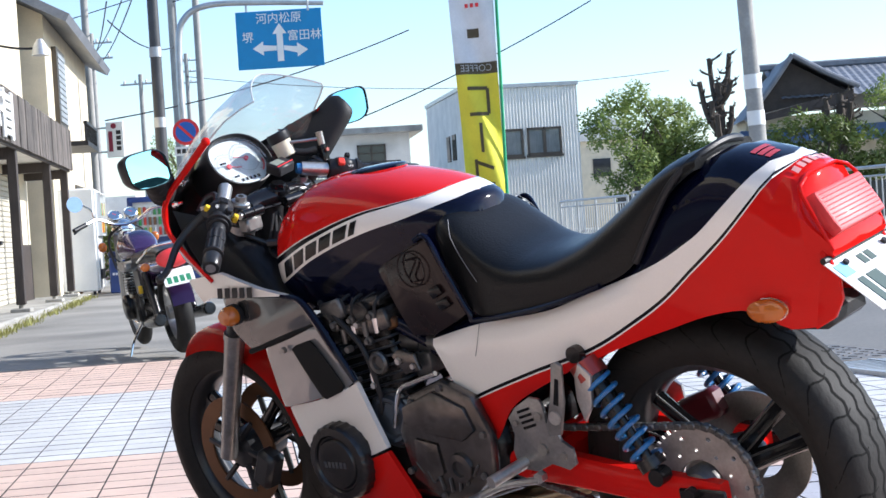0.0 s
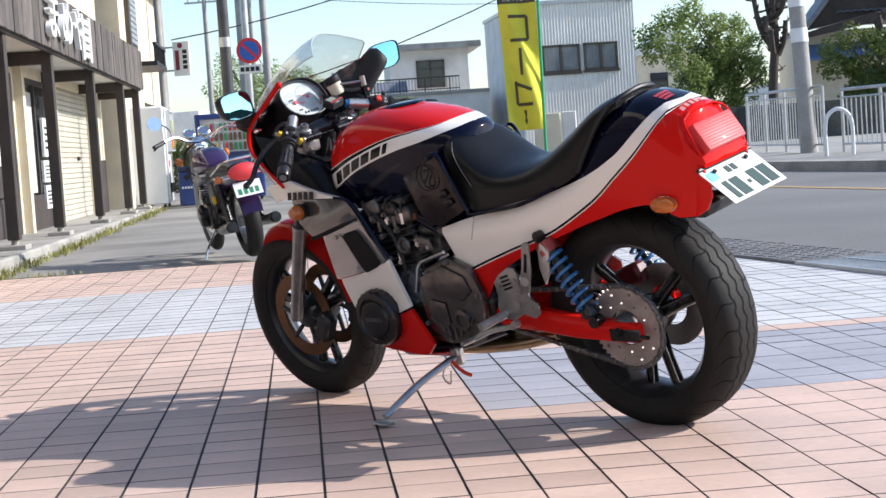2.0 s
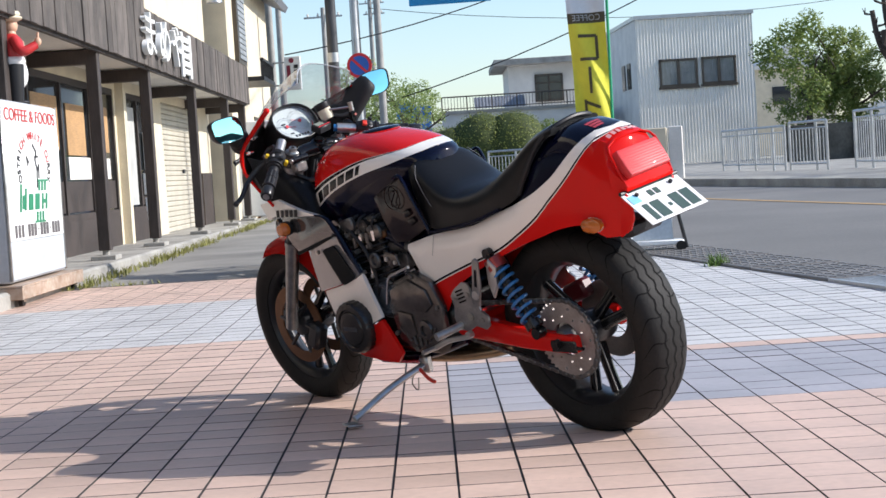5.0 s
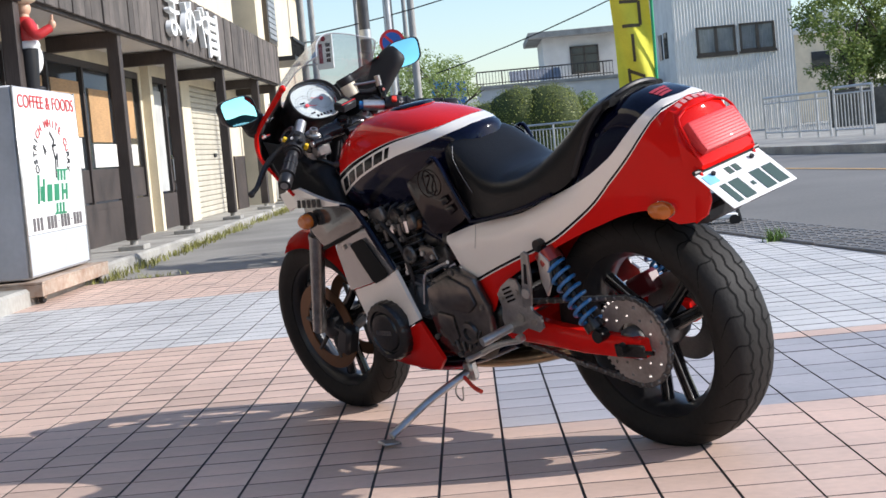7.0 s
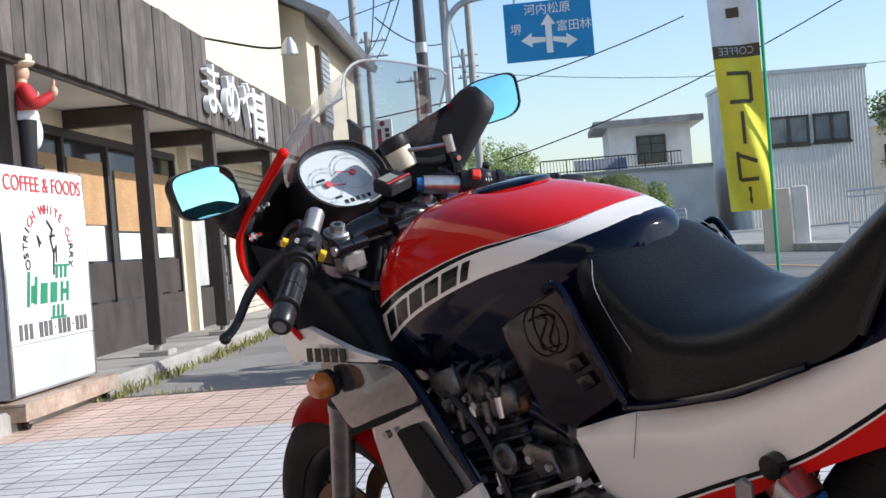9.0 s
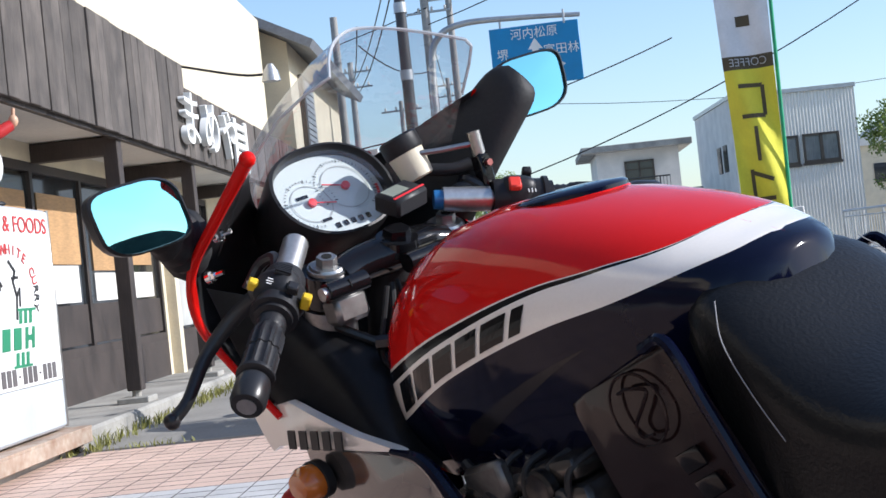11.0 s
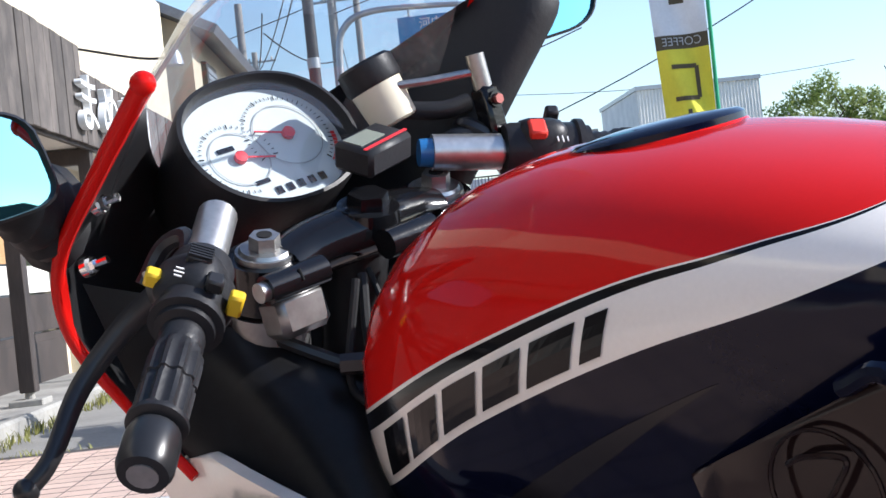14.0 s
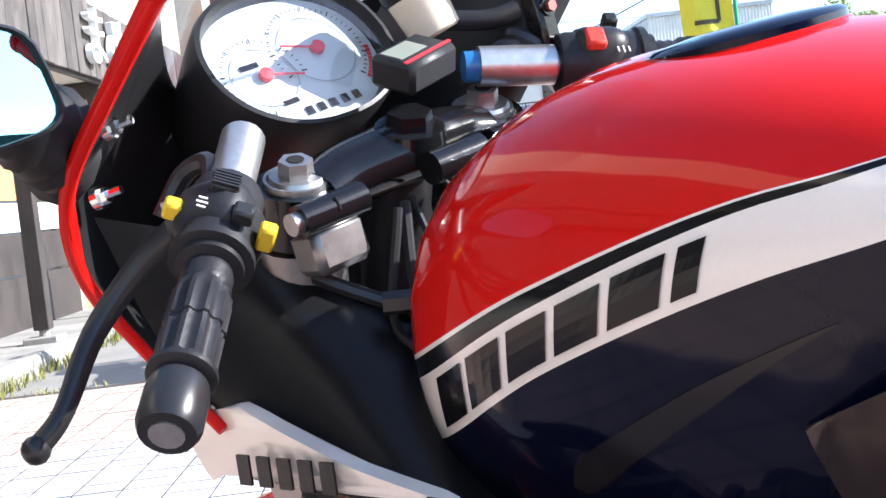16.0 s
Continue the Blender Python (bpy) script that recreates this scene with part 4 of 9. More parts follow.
    bush = thing("round_bush", "round light green garden bush", "bush", Matrix.Translation((-4.75, 49.0, 1.9)))
    leaf_crown("leaves", [((0, 0, 0), 0.36), ((0.1, 0, -0.4), 0.4), ((0, 0, -1.2), 0.4)], 1800, 0.05, LEAF, bush, 4)
    tree("broadleaf_tree", ground_at(3.9, 58.6, 0.1), 5.2, 1.85, 6500, LEAF, 11, "feathery light green tree behind the garden wall", 0.12, 22, 0.2)
    tree("broadleaf_tree", ground_at(5.5, 59.2, 0.1), 4.7, 1.5, 5000, LEAF, 12, "green garden tree beside the bare one", 0.12, 18, 0.18)
    tree("broadleaf_tree", ground_at(9.3, 50.0, 0.1), 3.3, 1.7, 6000, LEAFDARK, 14, "dense dark green garden tree behind the wall", 0.12, 14, 0.25)
    tree("broadleaf_tree", ground_at(12.3, 51.0, 0.1), 4.6, 1.7, 6000, LEAF, 15, "green garden tree by the tiled house", 0.12, 14, 0.25)
    tree("young_tree", ground_at(-11.2, 58.0, 0.0), 4.4, 1.5, 2600, LEAFPALE, 16, "thin pale green roadside tree in young leaf", 0.09, 12, 0.4)
    tree("young_tree", ground_at(-13.5, 62.0, 0.0), 5.0, 1.7, 2600, LEAFPALE, 17, "slender pale green tree in spring leaf", 0.09, 12, 0.4)
    tree("young_tree", ground_at(-9.6, 52.0, 0.0), 3.4, 1.2, 1800, LEAFPALE, 18, "thin pale green tree by the terrace wall", 0.08, 10, 0.4)
    pruned_tree(ground_at(6.45, 54.0, 0.1), 6.6, 7)
    pruned_tree(ground_at(10.2, 52.5, 0.1), 5.6, 19)
    far = bmesh.new()
    rng = random.Random(9)
    for k in range(60):
        x = -150 + 5 * k + rng.uniform(-2, 2)
        span(far, (x, 160 + rng.uniform(-10, 10), 0), (x + rng.uniform(3, 7), 175, rng.uniform(3.0, 6.5)))
    tagged(part("backdrop", far, OFFWHITE, soft=False), "pale distant houses along the skyline", "backdrop", kind="structure")


def utility_pole(x, y, height, r, mat, label, arms=0, name="utility_pole", lean=0.0):
    p = thing(name, label, "pole", Matrix.Translation(ground_at(x, y, -0.02)) @ pose(0, 0, 0, 0, lean, 0), "poles along the road")
    bm = bmesh.new()
    rod(bm, (0, 0, 0), (0, 0, height), r, r * 0.72, n=16)
    part("shaft", bm, mat, p)
    for k in range(arms):
        bm = bmesh.new()
        z = height - 0.35 - 0.55 * k
        rod(bm, (-0.75 + 0.2 * k, 0, z), (0.75, 0, z), 0.035, n=6)
        arm = part("cross_arm", bm, GALV, p)
        for x_ in (-0.6, -0.2, 0.2, 0.6):
            bm = bmesh.new()
            lathe(bm, [(0.03, 0.0), (0.05, 0.03), (0.03, 0.06), (0.045, 0.09), (0.01, 0.13)], 10, Matrix.Translation((x_, 0, z + 0.03)))
            part("insulator", bm, OFFWHITE, arm)
    return p


def build_poles_and_signs():
    d = utility_pole(-7.2, 30.4, 9.0, 0.13, DARKPOLE, "tall dark painted steel pole with pale bands", name="dark_pole")
    for z in (3.2, 4.6, 5.9):
        bm = bmesh.new()
        lathe(bm, [(0.125, -0.1), (0.128, -0.1), (0.127, 0.1), (0.124, 0.1)], 16, Matrix.Translation((0, 0, z)), closed=True)
        part("band", bm, GALV, d)
    c = utility_pole(4.25, 27.8, 8.0, 0.165, POLEM, "grey concrete utility pole beside the railing", 0, "concrete_pole", -2.0)
    for z, m in ((3.0, SIGNWHITE), (2.35, SIGNWHITE)):
        bm = bmesh.new()
        lathe(bm, [(0.159, -0.13), (0.161, -0.13), (0.158, 0.13), (0.156, 0.13)], 16, Matrix.Translation((0, 0, z)), closed=True)
        part("wrap_notice", bm, m, c)
    for x, y, h, r, a in ((-10.3, 46.2, 9.2, 0.17, 2), (-9.6, 46.3, 9.0, 0.13, 1), (-15.3, 55.4, 8.4, 0.14, 2), (-14.0, 57.0, 7.0, 0.11, 1), (-16.8, 78.2, 10.2, 0.14, 3)):
        utility_pole(x, y, h, r, POLEM, "concrete utility pole with cross-arms and insulators", a)
    # arch pole with direction sign and no-parking sign
    p = thing("direction_sign", "blue overhead direction sign with white arrows on a grey pole", "road sign", Matrix.Translation(ground_at(-7.7, 34.8)))
    bm = bmesh.new()
    tube(bm, [(0, 0, 0), (0, 0, 3.0), (0.02, 0, 5.2), (0.22, 0.0, 5.85), (0.8, 0.0, 6.08), (2.0, 0.05, 6.05), (3.35, 0.1, 5.95)], [0.085, 0.085, 0.08, 0.075, 0.07, 0.06, 0.05], n=12)
    part("pole", bm, GALV, p)
    sm = Matrix.Translation((2.33, 0.0, 5.2)) @ pose(0, 0, 0, 90, 0, 4)
    bm = bmesh.new()
    box(bm, (1.94, 1.3, 0.04), sm, 0.01)
    board = part("sign_board", bm, BLUESIGN, p, "blue sign board")
    bm = bmesh.new()
    m2 = sm @ Matrix.Translation((0, 0, 0.022))
    slab(bm, [(-0.07, -0.5), (0.07, -0.5), (0.07, 0.12), (0.16, 0.12), (0, 0.36), (-0.16, 0.12), (-0.07, 0.12)], 0.006, m2)
    slab(bm, [(-0.62, -0.22), (-0.38, -0.06), (-0.38, -0.15), (-0.08, -0.18), (-0.08, -0.28), (-0.38, -0.29), (-0.38, -0.38)], 0.006, m2 @ Matrix.Translation((0, 0.03, 0)))
    slab(bm, [(0.62, -0.3), (0.38, -0.13), (0.38, -0.22), (0.08, -0.18), (0.08, -0.28), (0.38, -0.36), (0.38, -0.45)], 0.006, m2 @ Matrix.Translation((0, 0.03, 0)))
    part("arrow", bm, SIGNWHITE, board, soft=False)
    for words, x, y in (("河内松原", 0.0, 0.46), ("堺", -0.72, 0.05), ("富田林", 0.56, 0.05)):
        part("writing", text_mesh(words, 0.26, 0.006), SIGNWHITE, board, soft=False, at=sm @ Matrix.Translation((x, y, 0.025)))
    bm = bmesh.new()
    for x in (1.6, 3.0):
        rod(bm, (x, 0.03, 5.8), (x, 0.03, 6.1), 0.025, n=8)
    part("hanger", bm, GALV, p)
    bm = bmesh.new()
    lathe(bm, [(0.3, 0.0), (0.3, 0.02), (0.001, 0.021)], 32, Matrix.Translation((0.08, -0.12, 3.25)) @ pose(0, 0, 0, 90, 0, 5))
    np_ = part("no_parking_disc", bm, SIGNRED, p, "round no-parking disc, red ring on blue")
    bm = bmesh.new()
    lathe(bm, [(0.23, 0.0), (0.23, 0.008), (0.001, 0.009)], 32, Matrix.Translation((0.08, -0.142, 3.25)) @ pose(0, 0, 0, 90, 0, 5))
    part("blue_field", bm, material("blue_disc", (0.02, 0.12, 0.5), 0.4), np_, soft=False)
    bm = bmesh.new()
    box(bm, (0.5, 0.06, 0.004), Matrix.Translation((0.08, -0.153, 3.25)) @ pose(0, 0, 0, 90, 0, 5) @ pose(0, 0, 0, 0, 0, -45))
    part("red_bar", bm, SIGNRED, np_, soft=False)
    bm = bmesh.new()
    span(bm, (-0.2, -0.15, 2.72), (0.36, -0.12, 2.92))
    pl = part("sign_plate", bm, SIGNWHITE, p, soft=False)
    bm = bmesh.new()
    for k in range(4):
        span(bm, (-0.15 + 0.12 * k, -0.156, 2.77), (-0.06 + 0.12 * k, -0.151, 2.87))
    part("writing", bm, INK, pl, soft=False)
    # hanging shop sign on the far pole
    s = thing("hanging_sign", "white upright hanging sign with red disc and dark writing", "sign", Matrix.Translation((-8.8, 33.1, 0)))
    bm = bmesh.new()
    rod(bm, (-0.55, 0.1, 0), (-0.55, 0.1, 6.5), 0.1, 0.08, n=12)
    part("pole", bm, POLEM, s)
    bm = bmesh.new()
    span(bm, (-0.22, -0.03, 2.85), (0.16, 0.03, 3.62), 0.01)
    bd = part("board", bm, SIGNWHITE, s, soft=False)
    bm = bmesh.new()
    for z in (3.5, 2.98):
        rod(bm, (-0.55, 0.05, z), (-0.2, 0.0, z), 0.02, n=6)
    part("bracket", bm, GALV, s)
    bm = bmesh.new()
    for k in range(4):
        span(bm, (0.0, -0.036, 3.0 + 0.115 * k), (0.1, -0.031, 3.085 + 0.115 * k))
    part("writing", bm, INK, bd, soft=False)
    bm = bmesh.new()
    span(bm, (-0.17, -0.036, 2.98), (-0.08, -0.031, 3.42))
    lathe(bm, [(0.06, 0.0), (0.06, 0.006), (0.001, 0.007)], 16, Matrix.Translation((-0.05, -0.03, 3.53)) @ pose(0, 0, 0, 90))
    part("red_mark", bm, material("dark_red_print", (0.25, 0.02, 0.05), 0.5), bd, soft=False)
    # far blue sheet sign in the trees
    f = thing("blue_street_sign", "blue sign board beside the young trees", "sign", Matrix.Translation((-11.7, 60.0, 0.25)))
    bm = bmesh.new()
    span(bm, (-0.3, -0.03, 2.3), (0.4, 0.03, 3.35), 0.01)
    part("board", bm, material("bright_blue_board", (0.05, 0.3, 0.75), 0.5, grain=0.15, scale=8), f, soft=False)
    bm = bmesh.new()
    rod(bm, (0.05, 0.06, 0), (0.05, 0.06, 3.3), 0.05, n=8)
    part("post", bm, GALV, f)
    # overhead wires
    spans = [((-9.8, 36.0, 3.9), (-3.0, 42.3, 6.3), 0.25), ((-8.0, 41.4, 2.9), (2.0, 43.5, 6.9), 0.35), ((-15.2, 55.0, 7.8), (-7.0, 30.0, 7.6), 0.5), ((-15.2, 55.0, 7.3), (-7.0, 30.0, 7.0), 0.5),
             ((-10.2, 46.0, 8.6), (-30.0, 60.0, 8.6), 0.6), ((-10.2, 46.0, 8.1), (4.2, 27.8, 9.6), 0.5), ((-16.8, 78.0, 9.8), (-10.3, 46.2, 8.8), 0.5), ((-16.8, 78.0, 9.3), (8.0, 90.0, 9.0), 0.8), ((-8.8, 33.0, 6.2), (-15.3, 55.4, 8.0), 0.4), ((-8.8, 33.0, 5.8), (-10.3, 46.2, 6.8), 0.3)]
    for a, b, sag in spans:
        a, b = Vector(a), Vector(b)
        w = thing("overhead_wire", "thin black overhead wire strung across the sky", "wire", Matrix.Translation(a), "overhead wires", "structure")
        bm = bmesh.new()
        tube(bm, [(b - a) * (k / 10) - Vector((0, 0, sag * 4 * (k / 10) * (1 - k / 10))) for k in range(11)], 0.017, n=5, smooth_path=False)
        part("cable", bm, BLACK, w)


def build_banner():
    t = thing("coffee_banner", "yellow and pale cloth banner on a green pole", "banner", Matrix.Translation(ground_at(-0.06, 11.2, 0.02)))
    bm = bmesh.new()
    rod(bm, (0.0, 0, 0), (0.02, 0, 2.62), 0.013, n=10)
    rod(bm, (0.02, 0, 2.56), (-0.48, 0.02, 2.56), 0.008, n=8)
    part("pole", bm, GREENPOLE, t)
    bm = bmesh.new()
    lathe(bm, [(0.16, 0.0), (0.17, 0.03), (0.12, 0.1), (0.03, 0.12)], 20, Matrix.Translation((0, 0, -0.01)))
    part("weight_base", bm, CONCRETE, t)

    def cloth(u, z):
        k = (2.55 - z) / 1.7
        wdt = 0.35 * (1 - 0.18 * k)
        return Vector((-wdt + wdt * u - 0.004, 0.05 * math.sin(u * 7 + z * 5) * (0.3 + k) + 0.03 * math.sin(z * 9) * k, z))
    for lo, hi, m, lab in ((2.02, 2.55, PALECLOTH, "pale printed top of the banner"), (1.93, 2.02, BROWNCLOTH, "brown band of the banner"), (0.85, 1.93, YELLOWCLOTH, "yellow lower cloth")):
        bm = bmesh.new()
        sheet(bm, [[cloth(i / 12, lo + (hi - lo) * j / 14) for i in range(13)] for j in range(15)])
        part("cloth", bm, m, t, lab)
    bm = bmesh.new()

    def stroke(a, b, w):
        n = 8
        (u0, z0), (u1, z1) = a, b
        du, dz = u1 - u0, z1 - z0
        ln = math.hypot(du * 0.35, dz)
        nx, nz = -dz / ln * w, du * 0.35 / ln * w
        rows = []
        for k in range(n + 1):
            q = k / n
            rows.append([cloth(u0 + du * q + nx * sg / 0.35, z0 + dz * q + nz * sg) + Vector((0, -0.004, 0)) for sg in (-1, 1)])
        sheet(bm, rows)
    for a, b in (((0.25, 1.82), (0.72, 1.82)), ((0.72, 1.82), (0.72, 1.62)), ((0.72, 1.62), (0.25, 1.62)), ((0.5, 1.55), (0.5, 1.32)), ((0.3, 1.25), (0.75, 1.19)), ((0.3, 1.27), (0.3, 1.07)), ((0.3, 1.07), (0.75, 1.07)), ((0.5, 1.02), (0.5, 0.9))):
        stroke(a, b, 0.014)
    stroke((0.35, 2.25), (0.62, 2.25), 0.035)
    pieces("print", bm, BROWNCLOTH, t, "dark brown print stroke", soft=False)
    bm = text_mesh("COFFEE", 0.075, 0.002)
    for v in bm.verts:
        v.co = cloth(0.5 - v.co.x / 0.35, 1.975 + v.co.y) + Vector((0, -0.006, 0))
    part("writing", bm, PALECLOTH, t, "pale word showing through from behind", soft=False)
    bm = bmesh.new()
    for k in range(3):
        rows = [[cloth(0.35 + 0.12 * k + 0.07 * i, 2.45 + 0.03 * j) + Vector((0, -0.005, 0)) for i in (0, 1)] for j in (0, 1)]
        sheet(bm, rows)
    pieces("red_print", bm, SIGNRED, t, soft=False)


build_far_side()
build_poles_and_signs()
build_banner()
# ---- the red, white and blue motorcycle ----
# In its own frame: x forward from the rear wheel's contact, y to its left, z up; it leans on its side stand.
BIKE_POSE = Matrix.Translation((0.60, 1.78, 0.0)) @ pose(0, 0, 0, 0, 0, 140) @ pose(0, 0, 0, -12.5)
TURN_Y = Matrix.Rotation(math.pi / 2, 4, "X")          # lathe axis z -> y


def body(bm, xs, top, width, mid, low_w, low, bounds, power=2.4, per=5, lower_n=5, under=True):
    """A bodywork shell along x, split by height lines into colour bands. Each argument is a function of x."""
    rings = []
    for x in xs:
        t, w, m, lw, lo = top(x), width(x), mid(x), low_w(x), low(x)

        def at(s):
            if s <= 0.6:
                a = s / 0.6 * math.pi / 2
                return Vector((x, w * math.sin(a) ** (2 / power), m + (t - m) * math.cos(a) ** (2 / power)))
            k = (s - 0.6) / 0.4
            return Vector((x, w + (lw - w) * k * k, m + (lo - m) * k))

        def s_of(z):
            a, b = 0.0, 1.0
            for _ in range(26):
                c = (a + b) / 2
                if at(c).z > z:
                    a = c
                else:
                    b = c
            return (a + b) / 2
        cuts = [0.0]
        for f in bounds:
            cuts.append(max(cuts[-1], min(1.0, s_of(min(f(x), t)))))
        cuts.append(1.0)
        ring = []
        for a, b in zip(cuts[:-1], cuts[1:]):
            ring += [a + (b - a) * k / per for k in range(per)]
        ring.append(1.0)
        rings.append([at(s) for s in ring])
    n = len(rings[0])
    for side in (1, -1):
        vs = [[bm.verts.new((p.x, p.y * side, p.z)) for p in r] for r in rings]
        for a, b in zip(vs[:-1], vs[1:]):
            for i in range(n - 1):
                q = (a[i], a[i + 1], b[i + 1], b[i])
                f = bm.faces.new(q if side < 0 else q[::-1])
                f.material_index = i // per
        if under:
            for v in (vs[0], vs[-1]):
                c = bm.verts.new((v[0].co.x, 0, v[-1].co.z))
                for i in range(n - 1):
                    f = bm.faces.new((v[i], v[i + 1], c))
                    f.material_index = i // per
    bmesh.ops.remove_doubles(bm, verts=bm.verts, dist=0.0002)
    bmesh.ops.dissolve_degenerate(bm, edges=bm.edges, dist=0.0001)
    bmesh.ops.recalc_face_normals(bm, faces=bm.faces)
    return bm


def table(*pairs):
    p = sorted(pairs)
    xs, ys = [a for a, _ in p], [b for _, b in p]
    return lambda x: spline(xs, ys, min(max(x, xs[0]), xs[-1]))


def side_plate(bm, outline, y, thick, side=1, bevel=0.003):
    """A plate standing in the bike's x-z plane at that y."""
    m = Matrix(((1, 0, 0, 0), (0, 0, 1, y if side > 0 else -y - thick), (0, 1, 0, 0), (0, 0, 0, 1)))
    slab(bm, outline if side > 0 else outline, thick, m, bevel)
    bmesh.ops.recalc_face_normals(bm, faces=bm.faces)
    return bm


def wheel(name, centre, radius, width, rim_r, parent, rear):
    """A cast wheel: rim with spokes, tyre with cut tread, discs or sprocket."""
    m = Matrix.Translation(centre) @ TURN_Y
    bm = bmesh.new()
    h = width * 0.36
    spokes = []
    lathe(bm, [(rim_r + 0.012, h), (rim_r - 0.002, h), (rim_r - 0.02, h * 0.6), (rim_r - 0.024, 0), (rim_r - 0.02, -h * 0.6), (rim_r - 0.002, -h), (rim_r + 0.012, -h)], 64, m, closed=True)
    hub = bmesh.new()
    lathe(hub, [(0.028, 0.07), (0.045, 0.06), (0.055, 0.02), (0.055, -0.02), (0.045, -0.06), (0.028, -0.07)], 32, m)
    for k in range(3):
        for s in (-0.22, 0.22):
            a = 2 * math.pi * k / 3 + 0.5
            p = Vector((0.05 * math.cos(a + s * 1.5), 0.05 * math.sin(a + s * 1.5), 0))
            q = Vector(((rim_r - 0.015) * math.cos(a + s), (rim_r - 0.015) * math.sin(a + s), 0))
            spokes.append((m @ p, m @ q))
    w = part(name, bm, SATIN, parent, "black cast three-spoke wheel" if not rear else "black cast wheel with paired spokes")
    part("hub", hub, SATIN, w)
    for a, b in spokes:
        bm = bmesh.new()
        tube(bm, [a, a.lerp(b, 0.5), b], [0.015, 0.012, 0.014], n=8, flat=1.4)
        spoke = part("spoke", bm, GLOSSBLACK, w)
        if rear:
            run = (b - a).normalized()
            across = run.cross(Vector((0, 1, 0)))
            # thin metal rods stand for glints on the gloss black spoke edges
            for g in (-1, 1):
                bm = bmesh.new()
                tube(bm, [a + across * 0.011 * g + Vector((0, 0.012, 0)), b + across * 0.011 * g + Vector((0, 0.012, 0))], 0.0022, n=6, smooth_path=False)
                part("spoke_glint", bm, DULL, spoke, "thin bright rod for the glint along the spoke edge")
    bm = bmesh.new()
    prof = []
    sw = width / 2
    sect = radius - rim_r
    for k in range(25):
        a = -1 + 2 * k / 24
        y = sw * math.sin(a * math.pi / 2 * 1.18) if abs(a) < 0.85 else sw * math.copysign(1, a) * (1.0 - (abs(a) - 0.85) * 1.4)
        r = radius - sect * (abs(a) ** 2.6)
        prof.append((r, y))
    prof += [(rim_r - 0.004, h * 0.8), (rim_r - 0.004, -h * 0.8)]
    lathe(bm, prof, 96, m, closed=True)
    bmesh.ops.recalc_face_normals(bm, faces=bm.faces)
    tyre = part("tyre", bm, RUBBER, w, "worn black road tyre with cut tread")
    # tread grooves: near-black strips on the tread, standing for shade in the cuts
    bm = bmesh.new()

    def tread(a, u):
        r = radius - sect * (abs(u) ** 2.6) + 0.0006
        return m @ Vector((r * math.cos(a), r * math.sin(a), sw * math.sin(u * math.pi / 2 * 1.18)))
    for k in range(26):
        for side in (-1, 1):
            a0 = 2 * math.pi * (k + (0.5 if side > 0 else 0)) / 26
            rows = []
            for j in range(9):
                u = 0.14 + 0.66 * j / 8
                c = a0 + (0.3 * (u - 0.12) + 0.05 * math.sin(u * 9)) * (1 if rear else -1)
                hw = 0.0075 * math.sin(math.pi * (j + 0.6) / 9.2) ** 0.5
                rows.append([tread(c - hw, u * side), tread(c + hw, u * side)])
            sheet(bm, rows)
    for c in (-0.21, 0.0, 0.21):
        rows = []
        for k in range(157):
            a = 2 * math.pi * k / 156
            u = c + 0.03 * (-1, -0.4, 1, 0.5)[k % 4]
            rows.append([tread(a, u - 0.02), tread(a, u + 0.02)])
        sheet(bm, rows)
    tagged(part("tread_groove_shade", bm, GROOVE_SHADE, tyre, soft=False), kind="stuff")
    return w


def disc(bm, m, r_in, r_out, thick, holes, hole_r, n=48):
    """A flat ring with round holes right through it."""
    ring = [(r_in, thick / 2), (r_out, thick / 2), (r_out, -thick / 2), (r_in, -thick / 2)]
    lathe(bm, ring, n, m, closed=True)
    for r, count, off in holes:
        for k in range(count):
            a = 2 * math.pi * k / count + off
            c = Vector((r * math.cos(a), r * math.sin(a), 0))
            lathe(bm, [(hole_r * 0.1, thick / 2 + 0.0008), (hole_r, thick / 2 + 0.0008), (hole_r, -thick / 2 - 0.0008), (hole_r * 0.1, -thick / 2 - 0.0008)], 10, m @ Matrix.Translation(c))


def holed_ring(bm, m, r0, r1, thick, count, hole_r, radius, turn, n=24):
    """A flat ring with round holes right through it."""
    step = 2 * math.pi / count
    for k in range(count):
        mid = turn + step * k
        edge = []
        for i in range(n):
            side, f = divmod(i * 4 / n, 1)
            a, r = {0: (-0.5 + f, r1), 1: (0.5, r1 + (r0 - r1) * f), 2: (0.5 - f, r0), 3: (-0.5, r0 + (r1 - r0) * f)}[int(side)]
            edge.append((r * math.cos(mid + a * step), r * math.sin(mid + a * step)))
        cx, cy = hole_r * math.cos(mid), hole_r * math.sin(mid)
        hole = []
        for x, y in edge:
            b = math.atan2(y - cy, x - cx)
            hole.append((cx + radius * math.cos(b), cy + radius * math.sin(b)))
        vs = [[bm.verts.new(m @ Vector((x, y, z))) for x, y in loop] for loop in (edge, hole) for z in (thick / 2, -thick / 2)]
        for i in range(n):
            j = (i + 1) % n
            bm.faces.new((vs[0][i], vs[0][j], vs[2][j], vs[2][i]))
            bm.faces.new((vs[1][j], vs[1][i], vs[3][i], vs[3][j]))
            bm.faces.new((vs[2][i], vs[2][j], vs[3][j], vs[3][i]))
            if i < n // 4 or n // 2 <= i < 3 * n // 4:
                bm.faces.new((vs[0][j], vs[0][i], vs[1][i], vs[1][j]))
    bmesh.ops.recalc_face_normals(bm, faces=bm.faces)


